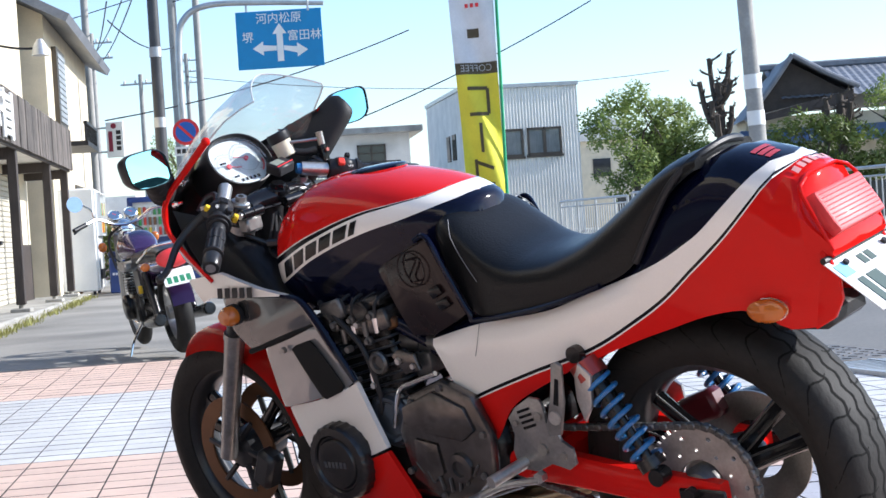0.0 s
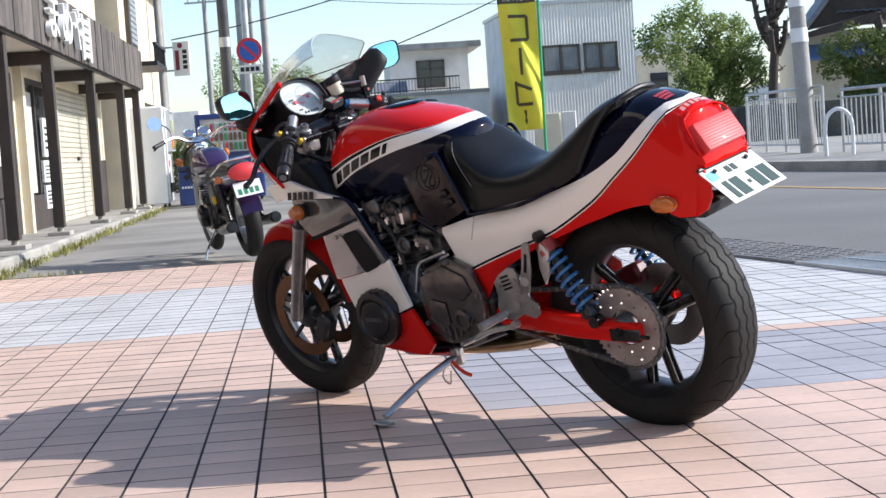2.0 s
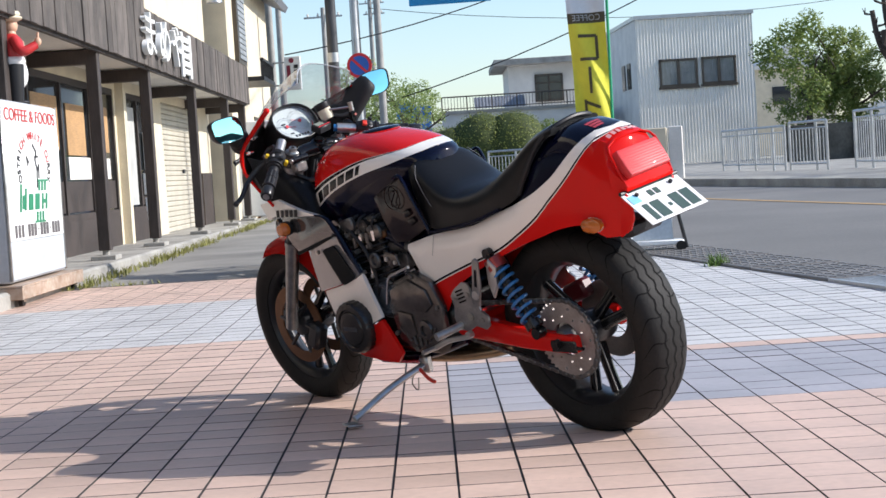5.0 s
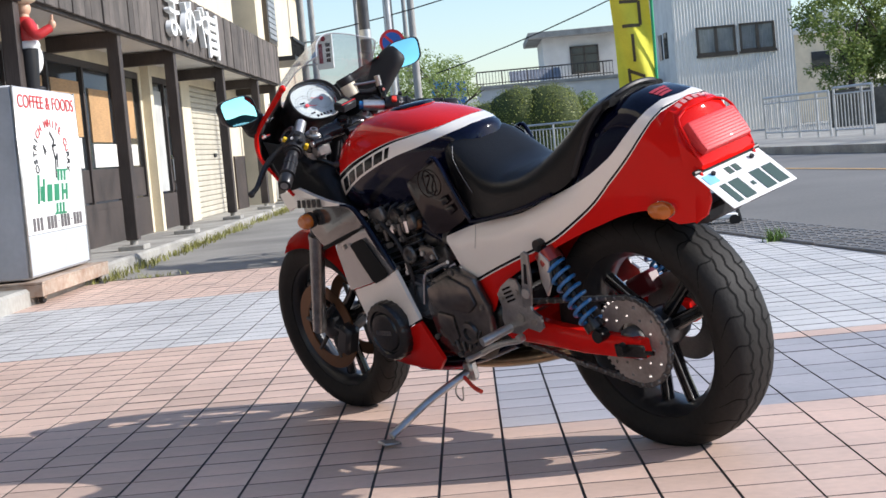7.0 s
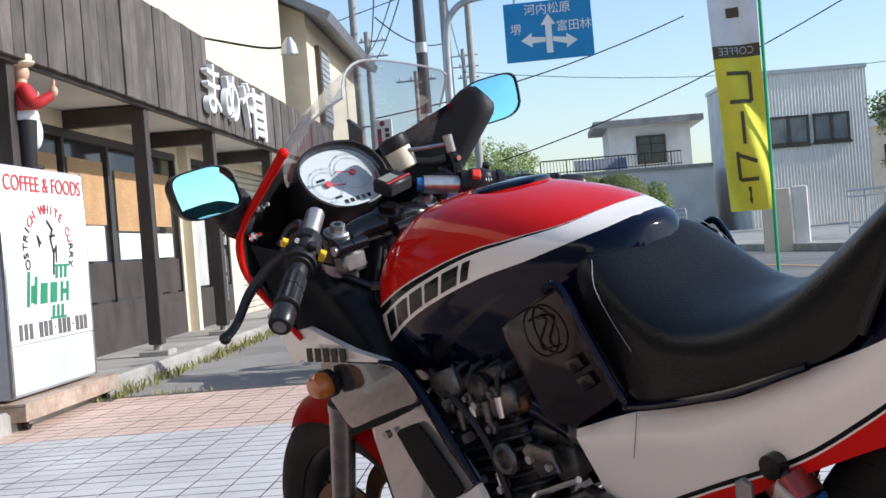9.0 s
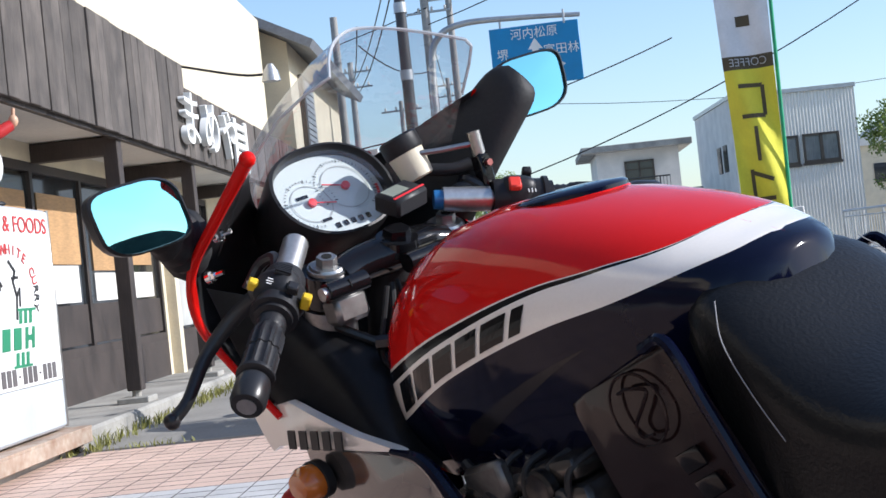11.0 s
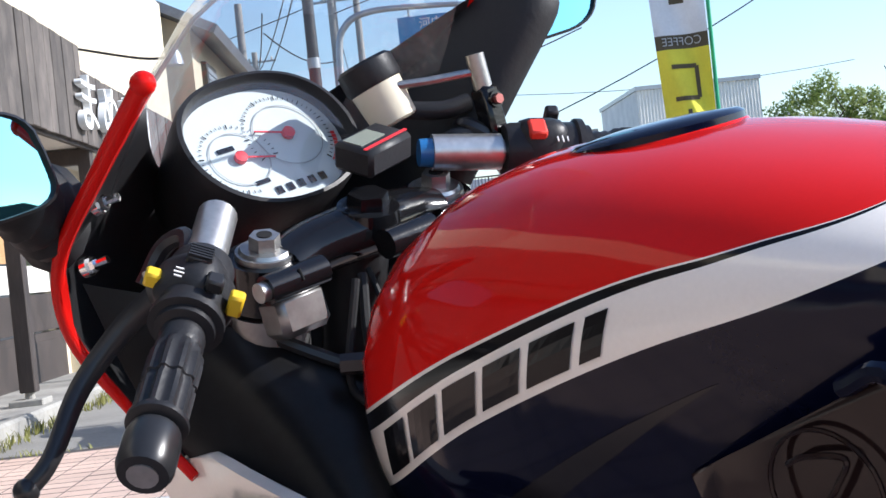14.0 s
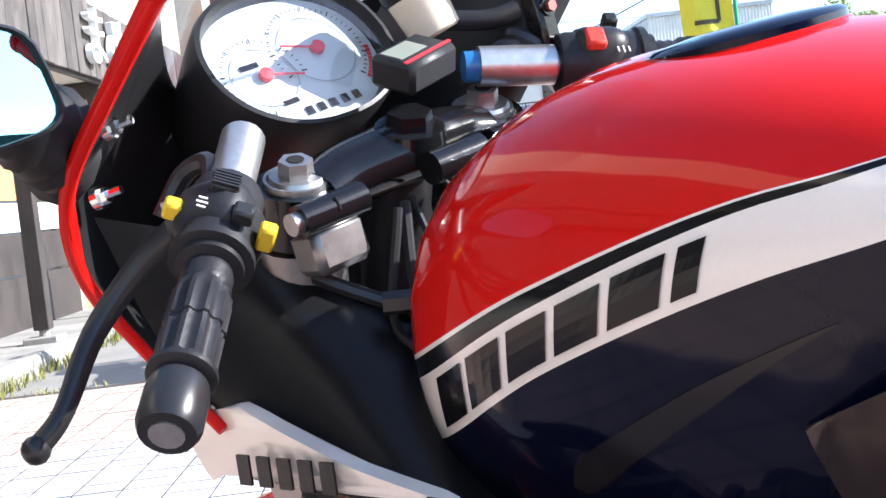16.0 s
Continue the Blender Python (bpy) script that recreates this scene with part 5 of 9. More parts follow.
def build_motorcycle():
    B = thing("motorcycle", "red, white and navy sports motorcycle leaning on its side stand", "motorcycle", BIKE_POSE)
    # ---- wheels ----
    R = wheel("rear_wheel", (0.045, 0, 0.312), 0.312, 0.17, 0.222, B, True)
    F = wheel("front_wheel", (1.465, 0, 0.292), 0.292, 0.125, 0.21, B, False)
    m = Matrix.Translation((0.045, 0.105, 0.312)) @ TURN_Y
    bm = bmesh.new()
    holed_ring(bm, m, 0.05, 0.083, 0.008, 10, 0.069, 0.0042, 0.3)
    holed_ring(bm, m, 0.083, 0.112, 0.008, 10, 0.0955, 0.005, 0.0)
    for k in range(44):
        a = 2 * math.pi * k / 44
        box(bm, (0.009, 0.007, 0.006), m @ Matrix.Rotation(a, 4, "Z") @ Matrix.Translation((0.115, 0, 0)))
    part("sprocket", bm, material("brown_stained_steel", (0.36, 0.32, 0.295), 0.42, metal=0.35, grain=0.12, scale=120, stain=0.2, stain_scale=20), R, "drilled steel rear sprocket")
    bm = bmesh.new()
    lathe(bm, [(0.012, -0.03), (0.03, -0.025), (0.04, -0.01), (0.04, 0.02)], 24, m)
    rod(bm, m @ Vector((0, 0, -0.055)), m @ Vector((0, 0, 0.06)), 0.012, n=12)
    part("axle", bm, DULL, R)
    bm = bmesh.new()
    lathe(bm, [(0.056, -0.055), (0.05, -0.03), (0.03, 0.0), (0.03, 0.03)], 28, Matrix.Translation((0.045, 0.03, 0.312)) @ TURN_Y)
    part("hub_cone", bm, ALU, R, "bright cast hub cone")
    m = Matrix.Translation((0.045, -0.085, 0.312)) @ TURN_Y
    bm = bmesh.new()
    disc(bm, m, 0.06, 0.12, 0.005, (), 0)
    part("brake_disc", bm, STEEL, R)
    for s in (1, -1):
        m = Matrix.Translation((1.465, 0.062 * s, 0.292)) @ TURN_Y
        bm = bmesh.new()
        disc(bm, m, 0.1, 0.142, 0.005, (), 0)
        for k in range(24):
            a = 2 * math.pi * k / 24
            lathe(bm, [(0.0045, 0.0032), (0.0003, 0.0034)], 8, m @ Matrix.Translation((0.121 * math.cos(a), 0.121 * math.sin(a), 0)))
        part("brake_disc", bm, BRONZE, F, "brown-bronze front brake disc")
        bm = bmesh.new()
        for k in range(6):
            a = 2 * math.pi * k / 6
            rod(bm, m @ Vector((0.04 * math.cos(a), 0.04 * math.sin(a), 0)), m @ Vector((0.108 * math.cos(a + 0.25), 0.108 * math.sin(a + 0.25), 0)), 0.008, n=6)
        pieces("disc_carrier_arm", bm, SATIN, F)
        bm = bmesh.new()
        box(bm, (0.1, 0.055, 0.06), Matrix.Translation((1.35, 0.075 * s, 0.26)) @ pose(0, 0, 0, 0, 60, 0), 0.012)
        part("brake_caliper", bm, SATIN, B)
    # ---- fork ----
    top, axle = Vector((1.195, 0, 0.912)), Vector((1.465, 0, 0.292))
    d = (axle - top).normalized()
    for s in (1, -1):
        o = Vector((0, 0.098 * s, 0))
        bm = bmesh.new()
        rod(bm, top + o, top + o + d * 0.42, 0.02, n=16)
        leg = part("fork_tube", bm, SATIN, B, "black upper fork tube above an alloy slider")
        bm = bmesh.new()
        a, b = top + o + d * 0.34, axle + o - d * 0.0
        rod(bm, a, b, 0.0245, 0.021, n=16)
        rod(bm, a - d * 0.012, a + d * 0.004, 0.0265, n=16)
        part("fork_slider", bm, SATINALU, leg)
        bm = bmesh.new()
        rod(bm, top + o - d * 0.008, top + o - d * 0.0165, 0.0265, 0.025, n=24)
        rod(bm, top + o - d * 0.0165, top + o - d * 0.0195, 0.0225, 0.0205, n=24)
        rod(bm, top + o - d * 0.0195, top + o - d * 0.031, 0.0135, 0.013, n=6)
        cap = part("fork_cap", bm, ALU, leg, "hexagonal silver fork cap")
        bm = bmesh.new()
        rod(bm, top + o - d * 0.0305, top + o - d * 0.0318, 0.0066, n=14)
        part("socket", bm, SLOTDARK, cap)
    # upper clamp: arms from the stem to each leg
    bm = bmesh.new()
    up = -d
    frame3 = Matrix.Translation(top) @ up.to_track_quat("Z", "Y").to_matrix().to_4x4()
    for s in (1, -1):
        lathe(bm, [(0.024, -0.03), (0.033, -0.03), (0.033, 0.012), (0.024, 0.012)], 20, Matrix.Translation((0, 0.098 * s, 0)) @ frame3, closed=True)
        pts = [top + Vector((-0.015, 0.0, 0.005)), top + Vector((0.0, 0.05 * s, 0.002)), top + Vector((0, 0.085 * s, -0.005))]
        tube(bm, pts, [0.036, 0.035, 0.033], n=16, flat=0.72)
    part("upper_clamp", bm, GLOSSBLACK, B, "satin black upper fork clamp")
    bm = bmesh.new()
    st = top + Vector((-0.02, 0, 0.0))
    rod(bm, st + up * 0.005, st + up * 0.026, 0.03, 0.027, n=20)
    rod(bm, st + up * 0.026, st + up * 0.038, 0.019, 0.0175, n=6)
    rod(bm, st + up * 0.005 + Vector((-0.045, 0.022, -0.012)), st + up * 0.005 + Vector((-0.045, -0.03, -0.012)), 0.013, n=16)
    part("stem_nut", bm, GLOSSBLACK, B, "black hexagonal steering stem nut")
    for s in (1, -1):
        c = top + Vector((-0.036, 0.098 * s, -0.012))
        bm = bmesh.new()
        rod(bm, c + Vector((0, -0.03, 0)), c + Vector((0, 0.03, 0)), 0.0125, n=16)
        lug = part("pinch_lug", bm, GLOSSBLACK, B, "gloss black clamp lug")
        bm = bmesh.new()
        rod(bm, c + Vector((0, 0.03 * s, 0)), c + Vector((0, 0.037 * s, 0)), 0.0085, n=16)
        part("pinch_bolt", bm, ALU, lug)
        bm = bmesh.new()
        rod(bm, c + Vector((-0.0128, 0, -0.001)), c + Vector((-0.0105, 0, 0.009)), 0.0012, n=6)
        part("clamp_slit", bm, SLOTDARK, lug)
    bm = bmesh.new()
    low = top + d * 0.2
    box(bm, (0.07, 0.27, 0.04), Matrix.Translation(low) @ pose(0, 0, 0, 0, -26, 0), 0.012)
    rod(bm, top, low, 0.03, n=16)
    part("lower_clamp", bm, SATIN, B)
    # ---- clip-on bars ----
    for s in (1, -1):
        c = top + Vector((0, 0.098 * s, 0)) + d * 0.055
        bm = bmesh.new()
        lathe(bm, [(0.022, -0.022), (0.036, -0.022), (0.036, 0.022), (0.022, 0.022)], 20, Matrix.Translation(c) @ up.to_track_quat("Z", "Y").to_matrix().to_4x4(), closed=True)
        box(bm, (0.035, 0.05, 0.036), Matrix.Translation(c + Vector((-0.045, 0.0, 0.012))), 0.006)
        part("handlebar_clamp", bm, SATINALU if s > 0 else SATIN, B)
        a, e = (Vector((1.19, 0.132, 0.966)), Vector((1.04, 0.342, 0.832))) if s > 0 else (Vector((1.18, -0.10, 0.958)), Vector((1.045, -0.33, 0.885)))
        bm = bmesh.new()
        rod(bm, a, e, 0.0112, n=14)
        rod(bm, a - (e - a).normalized() * 0.002, a + (e - a) * 0.22, 0.0165, n=18)
        bar = part("handlebar", bm, ALU, B, "silver clip-on handlebar stub")
        if s < 0:
            bm = bmesh.new()
            rod(bm, a - (e - a).normalized() * 0.014, a, 0.0125, 0.0135, n=16)
            part("bar_plug", bm, SPRING, bar, "blue plug of the bar end")
        axis = (e - a).normalized()
        g0 = a + axis * 0.135
        bm = bmesh.new()
        prof = [(0.012, 0.0), (0.023, 0.0), (0.023, 0.008), (0.0165, 0.01)]
        prof += [(0.0165 + 0.0012 * (k % 2), 0.012 + k * 0.004) for k in range(5)]
        prof += [(0.0172, 0.034), (0.0172, 0.04), (0.0178, 0.041), (0.0178, 0.064), (0.0165, 0.065), (0.0165, 0.069), (0.0178, 0.07), (0.0178, 0.1), (0.0225, 0.104), (0.0225, 0.108), (0.0165, 0.112)]
        gm = Matrix.Translation(g0) @ axis.to_track_quat("Z", "Y").to_matrix().to_4x4()
        lathe(bm, prof, 40, gm)
        for v in bm.verts:
            q = gm.inverted() @ v.co
            if 0.03 < q.z < 0.102 and int((math.atan2(q.y, q.x) + math.pi) / (2 * math.pi) * 40 + 0.5) % 4 < 2:
                v.co = gm @ Vector((q.x * 1.15, q.y * 1.15, q.z))
        part("grip", bm, BLACK, bar, "ribbed black rubber grip")
        bm = bmesh.new()
        lathe(bm, [(0.012, 0.113), (0.0185, 0.114), (0.0205, 0.122), (0.0205, 0.148), (0.018, 0.154), (0.009, 0.155), (0.008, 0.151)], 20, gm)
        part("bar_end", bm, SATIN, bar)
        # switch housing
        bm = bmesh.new()
        h0 = a + axis * 0.098
        hm = Matrix.Translation(h0) @ axis.to_track_quat("Z", "Y").to_matrix().to_4x4()
        box(bm, (0.054, 0.06, 0.05), hm, 0.017, 3)
        lathe(bm, [(0.015, -0.034), (0.024, -0.034), (0.026, -0.028), (0.026, 0.03), (0.029, 0.032), (0.029, 0.038), (0.02, 0.04)], 24, hm)
        sw = part("switch_housing", bm, BLACK, bar, "black handlebar switch box")
        bm = bmesh.new()
        rear_up = (Vector((-1, 0, 0.9)) - axis * Vector((-1, 0, 0.9)).dot(axis)).normalized()
        side_v = axis.cross(rear_up)
        pm = Matrix((side_v, axis, rear_up)).transposed().to_4x4()
        pm.translation = h0 + rear_up * 0.03
        box(bm, (0.02, 0.016, 0.01), pm @ Matrix.Translation((0.004, -0.008, 0.0)), 0.002)
        if s > 0:
            box(bm, (0.014, 0.014, 0.012), pm @ Matrix.Translation((-0.012, 0.016, 0.0)), 0.002)
        for k in range(5 if s > 0 else 0):
            box(bm, (0.018, 0.0016, 0.003), pm @ Matrix.Translation((0.004, -0.014 + 0.003 * k, 0.0055)))
        pieces("switch", bm, SATIN if s > 0 else ORANGE, sw)
        bm = bmesh.new()
        box(bm, (0.012, 0.012, 0.02), pm @ Matrix.Translation((-0.031, 0.014, -0.016)), 0.002)
        box(bm, (0.012, 0.012, 0.014), pm @ Matrix.Translation((0.034, 0.006, -0.02)), 0.002)
        pieces("switch", bm, YELLOW if s > 0 else BLACK, sw, "yellow switch button" if s > 0 else "")
        bm = bmesh.new()
        for k in range(3):
            box(bm, (0.006 + 0.002 * (k % 2), 0.001, 0.001), pm @ Matrix.Translation((0.016, 0.018 - 0.0045 * k, -0.0012)))
        part("writing", bm, SIGNWHITE, sw)
        # lever
        bm = bmesh.new()
        piv = h0 + Vector((0.05, -0.005 * s, 0.005))
        pts = [piv, piv + Vector((0.025, 0.03 * s, -0.02)), piv + Vector((0.04, 0.075 * s, -0.055)), piv + Vector((0.03, 0.12 * s, -0.095)), piv + Vector((0.035, 0.145 * s, -0.112))]
        tube(bm, pts, [0.009, 0.008, 0.007, 0.006, 0.0065], n=10, flat=1.3)
        bmesh.ops.create_uvsphere(bm, u_segments=12, v_segments=8, radius=0.0105, matrix=Matrix.Translation(pts[-1]))
        box(bm, (0.045, 0.03, 0.022), Matrix.Translation(piv + Vector((-0.015, 0, 0))), 0.005)
        part("clutch_lever" if s > 0 else "brake_lever", bm, SATIN, bar, "black hand lever with ball end")
        bm = bmesh.new()
        tube(bm, [piv + Vector((-0.01, -0.02 * s, 0.02)), piv + Vector((0.0, -0.05 * s, 0.03)), piv + Vector((0.03, -0.06 * s, 0.0)), piv + Vector((0.06, -0.08 * s, -0.12))], 0.0055, n=8)
        part("cable", bm, BLACK, bar)
        bm = bmesh.new()
        tube(bm, [piv + Vector((-0.02, -0.012 * s, 0.012)), piv + Vector((-0.005, -0.03 * s, 0.034)), piv + Vector((0.02, -0.022 * s, 0.03)), piv + Vector((0.03, 0.0, 0.005))], 0.0075, n=8)
        part("perch", bm, SATIN, bar, "black lever perch")
        bm = bmesh.new()
        rod(bm, piv + Vector((0.004, 0.006 * s, 0.008)), piv + Vector((0.004, 0.006 * s, 0.018)), 0.007, n=6)
        part("pivot_bolt", bm, STEEL, bar)
    # brake fluid reservoir on the right bar
    bm = bmesh.new()
    rc = Vector((1.225, -0.095, 1.02))
    lathe(bm, [(0.019, -0.03), (0.022, -0.028), (0.025, 0.008)], 18, Matrix.Translation(rc) @ pose(0, 0, 0, -8, 12, 0))
    res = part("brake_reservoir", bm, IVORY, B, "ivory plastic brake fluid cup with black cap")
    bm = bmesh.new()
    lathe(bm, [(0.026, 0.0085), (0.0275, 0.012), (0.0275, 0.03), (0.024, 0.033), (0.002, 0.033)], 20, Matrix.Translation(rc) @ pose(0, 0, 0, -8, 12, 0))
    part("cap", bm, BLACK, res)
    bm = bmesh.new()
    rod(bm, rc + Vector((-0.02, -0.005, 0.004)), rc + Vector((-0.035, -0.03, 0.0)), 0.004, n=8)
    rod(bm, rc + Vector((-0.035, -0.03, 0.0)), rc + Vector((-0.06, -0.07, -0.004)), 0.004, n=8)
    rod(bm, rc + Vector((-0.06, -0.07, -0.03)), rc + Vector((-0.06, -0.07, 0.012)), 0.009, n=12)
    part("bracket", bm, STEEL, res)
    bm = bmesh.new()
    box(bm, (0.022, 0.02, 0.075), Matrix.Translation(rc + Vector((-0.06, -0.07, -0.055))), 0.004)
    for z in (-0.012, -0.066):
        rod(bm, rc + Vector((-0.074, -0.07, z - 0.02)), rc + Vector((-0.066, -0.07, z - 0.02)), 0.008, n=12)
    part("lever_clamp", bm, GLOSSBLACK, res)
    bm = bmesh.new()
    for z in (-0.012, -0.066):
        rod(bm, rc + Vector((-0.078, -0.07, z - 0.02)), rc + Vector((-0.0735, -0.07, z - 0.02)), 0.005, n=6)
    pieces("clamp_bolt", bm, material("red_anodised_bolt", (0.45, 0.16, 0.14), 0.3, metal=0.8), res)
    bm = bmesh.new()
    tube(bm, [rc + Vector((0.0, -0.02, -0.02)), rc + Vector((-0.02, -0.05, -0.03)), rc + Vector((-0.03, -0.075, -0.03))], 0.009, n=10)
    part("hose", bm, BLACK, res)
    # ---- instruments ----
    gm = Matrix.Translation((1.285, 0.0, 1.0)) @ pose(0, 0, 0, 0, -57, 0) @ pose(0, 0, 0, 0, 0, -90)
    gd = gm @ Matrix.Rotation(-0.35, 4, "Z")

    def oval(k, z):
        out = []
        for i in range(48):
            a = 2 * math.pi * i / 48
            c, s_ = math.cos(a), math.sin(a)
            rx = 0.085 * math.copysign(abs(c) ** 0.85, c)
            ry = 0.066 * math.copysign(abs(s_) ** 0.85, s_) * (1.08 if s_ > 0 else 0.98)
            out.append(gm @ Vector((rx * k * (1.0 - 0.12 * (s_ < 0) * abs(s_)), ry * k, z)))
        return out
    bm = bmesh.new()
    sheet(bm, [oval(0.6, -0.12), oval(0.98, -0.085), oval(1.07, -0.01), oval(1.08, 0.012), oval(1.06, 0.018), oval(1.01, 0.019), oval(0.97, 0.012), oval(0.95, -0.002)], closed=True)
    case = part("instrument_case", bm, BLACK, B, "oval instrument pod in black plastic")
    bm = bmesh.new()
    v = [bm.verts.new(p) for p in oval(0.96, 0.0)]
    bm.faces.new(v)
    part("dial_face", bm, DIAL, case, "white dial face", soft=False)
    bm = bmesh.new()
    for cx, cy, r, a0, a1, n in ((0.024, 0.018, 0.043, -0.6, 3.9, 41), (-0.030, -0.012, 0.037, 0.2, 5.0, 33)):
        for k in range(n):
            a = a0 + (a1 - a0) * k / (n - 1)
            ln = 0.006 if k % 5 == 0 else 0.0035
            box(bm, (ln * 0.8, 0.0005 if k % 5 else 0.0009, 0.0006), gd @ Matrix.Translation((cx, cy, 0.0012)) @ Matrix.Rotation(a, 4, "Z") @ Matrix.Translation((r, 0, 0)))
    for x, y, w, h in ((-0.040, 0.012, 0.018, 0.005), (-0.026, -0.03, 0.015, 0.0045)):
        box(bm, (w, h, 0.0006), gm @ Matrix.Translation((x, y, 0.0012)))
    for k in range(5):
        box(bm, (0.007, 0.008, 0.0006), gd @ Matrix.Translation((0.0 + 0.0115 * k, -0.046 + 0.0042 * k, 0.0012)) @ Matrix.Rotation(0.35, 4, 'Z'))
    tagged(part("dial_mark", bm, BLACKLINE, case, soft=False), kind="stuff")
    bm = bmesh.new()
    for cx, cy, a in ((0.024, 0.018, 3.15), (-0.030, -0.012, 0.05)):
        lathe(bm, [(0.006, 0.001), (0.006, 0.006), (0.0005, 0.0065)], 14, gd @ Matrix.Translation((cx, cy, 0)))
        box(bm, (0.036, 0.0016, 0.001), gd @ Matrix.Translation((cx, cy, 0.004)) @ Matrix.Rotation(a, 4, "Z") @ Matrix.Translation((0.016, 0, 0)))
    for k in range(9):
        a = -0.55 + 0.09 * k
        box(bm, (0.004, 0.003, 0.0006), gd @ Matrix.Translation((0.026, 0.014, 0.0013)) @ Matrix.Rotation(a, 4, "Z") @ Matrix.Translation((0.045, 0, 0)))
    for cx, cy, r in ((0.024, 0.018, 0.034), (-0.030, -0.012, 0.029)):
        ring = bmesh.new()
        lathe(ring, [(r, 0.001), (r + 0.0006, 0.0014), (r - 0.0006, 0.0014)], 40, gd @ Matrix.Translation((cx, cy, 0)), closed=True)
        part("dial_ring", ring, material("grey_dial_print", (0.36, 0.38, 0.38), 0.6), case, soft=False)
    part("needle", bm, SIGNRED, case, "red gauge needles", soft=False)
    bm = bmesh.new()
    v = [bm.verts.new(p) for p in oval(0.975, 0.012)]
    bm.faces.new(v)
    gl = part("gauge_glass", bm, GLASS, case, soft=False)
    gl.visible_shadow = False
    bm = bmesh.new()
    dm = Matrix.Translation((1.175, -0.03, 0.978)) @ pose(0, 0, 0, 0, -24, 0) @ pose(0, 0, 0, 0, 0, 12)
    box(bm, (0.042, 0.062, 0.026), dm, 0.004)
    meter = part("small_meter", bm, BLACK, B, "little black digital meter with a red line")
    bm = bmesh.new()
    box(bm, (0.02, 0.034, 0.001), dm @ Matrix.Translation((0.004, 0.008, 0.0133)))
    part("display", bm, material("grey_display", (0.25, 0.27, 0.22), 0.25), meter, soft=False)
    bm = bmesh.new()
    box(bm, (0.003, 0.06, 0.001), dm @ Matrix.Translation((-0.013, 0, 0.0133)))
    part("stripe", bm, SIGNRED, meter, soft=False)
    # ---- fuel tank ----
    xs = list(np.concatenate([[0.522, 0.524, 0.528, 0.532, 0.536], np.linspace(0.54, 0.63, 31), np.linspace(0.638, 0.7, 10), np.linspace(0.715, 1.06, 24), [1.075, 1.09, 1.105, 1.115, 1.122]]))
    top_f = table((0.522, 0.872), (0.528, 0.882), (0.545, 0.891), (0.572, 0.899), (0.614, 0.913), (0.704, 0.936), (0.80, 0.952), (0.88, 0.957), (0.95, 0.952), (1.03, 0.925), (1.08, 0.885), (1.105, 0.85), (1.122, 0.80))
    wid_f = table((0.522, 0.03), (0.528, 0.052), (0.545, 0.078), (0.572, 0.1), (0.65, 0.133), (0.75, 0.155), (0.86, 0.166), (0.95, 0.165), (1.03, 0.15), (1.08, 0.125), (1.122, 0.08))
    mid_f = table((0.50, 0.842), (0.55, 0.848), (0.65, 0.853), (0.75, 0.845), (0.86, 0.83), (0.95, 0.815), (1.03, 0.79), (1.122, 0.745))
    loww_f = table((0.40, 0.06), (0.55, 0.1), (0.75, 0.135), (0.95, 0.14), (1.05, 0.12), (1.122, 0.07))
    low_f = table((0.40, 0.76), (0.55, 0.74), (0.7, 0.71), (0.85, 0.685), (1.0, 0.675), (1.122, 0.69))
    su = table((0.52, 0.908), (0.58, 0.9095), (0.597, 0.9077), (0.603, 0.9045), (0.625, 0.9), (0.664, 0.896), (0.70, 0.891), (0.739, 0.886), (0.9, 0.843), (1.046, 0.79), (1.122, 0.768))
    sl = table((0.52, 0.898), (0.54, 0.8935), (0.547, 0.8908), (0.553, 0.888), (0.577, 0.8825), (0.615, 0.8735), (0.66, 0.8635), (0.739, 0.849), (0.9, 0.803), (1.046, 0.744), (1.122, 0.722))
    pin = lambda x: 0.001 + 0.012 * max(0.0, min(1.0, (x - 0.6) / 0.42))
    bm = bmesh.new()
    body(bm, xs, top_f, wid_f, mid_f, loww_f, low_f, [lambda x: su(x) + pin(x) * 1.25, lambda x: su(x) + pin(x), su, sl])
    tank = part("fuel_tank", bm, [RED, WHITE, BLACKLINE, WHITE, NAVY], B, "glossy red fuel tank with white side band above navy")
    # lettering on the white band: plain slanted blocks
    for s in (1, -1):
        for k in range(6):
            x0 = 1.035 - k * 0.0485
            wv = 0.04 if k < 5 else 0.018
            bm = bmesh.new()
            grid = []
            for j in range(5):
                v = j / 4
                row = []
                for i in range(5):
                    x = x0 - wv * i / 4 - 0.012 * v
                    z = sl(x) + 0.006 + (su(x) - sl(x) - 0.012) * v
                    t_, w_, m_, lw_, lo_ = top_f(x), wid_f(x), mid_f(x), loww_f(x), low_f(x)
                    if z >= m_:
                        cz = max(0.0, min(1.0, (z - m_) / (t_ - m_)))
                        y = w_ * (1 - cz ** 2.4) ** (1 / 2.4)
                    else:
                        kk = (z - m_) / (lo_ - m_)
                        y = w_ + (lw_ - w_) * kk * kk
                    row.append(Vector((x, (y + 0.0012) * s, z)))
                grid.append(row)
            sheet(bm, grid)
            bmesh.ops.recalc_face_normals(bm, faces=bm.faces)
            part("lettering_block", bm, BLACKLINE, tank, soft=False)
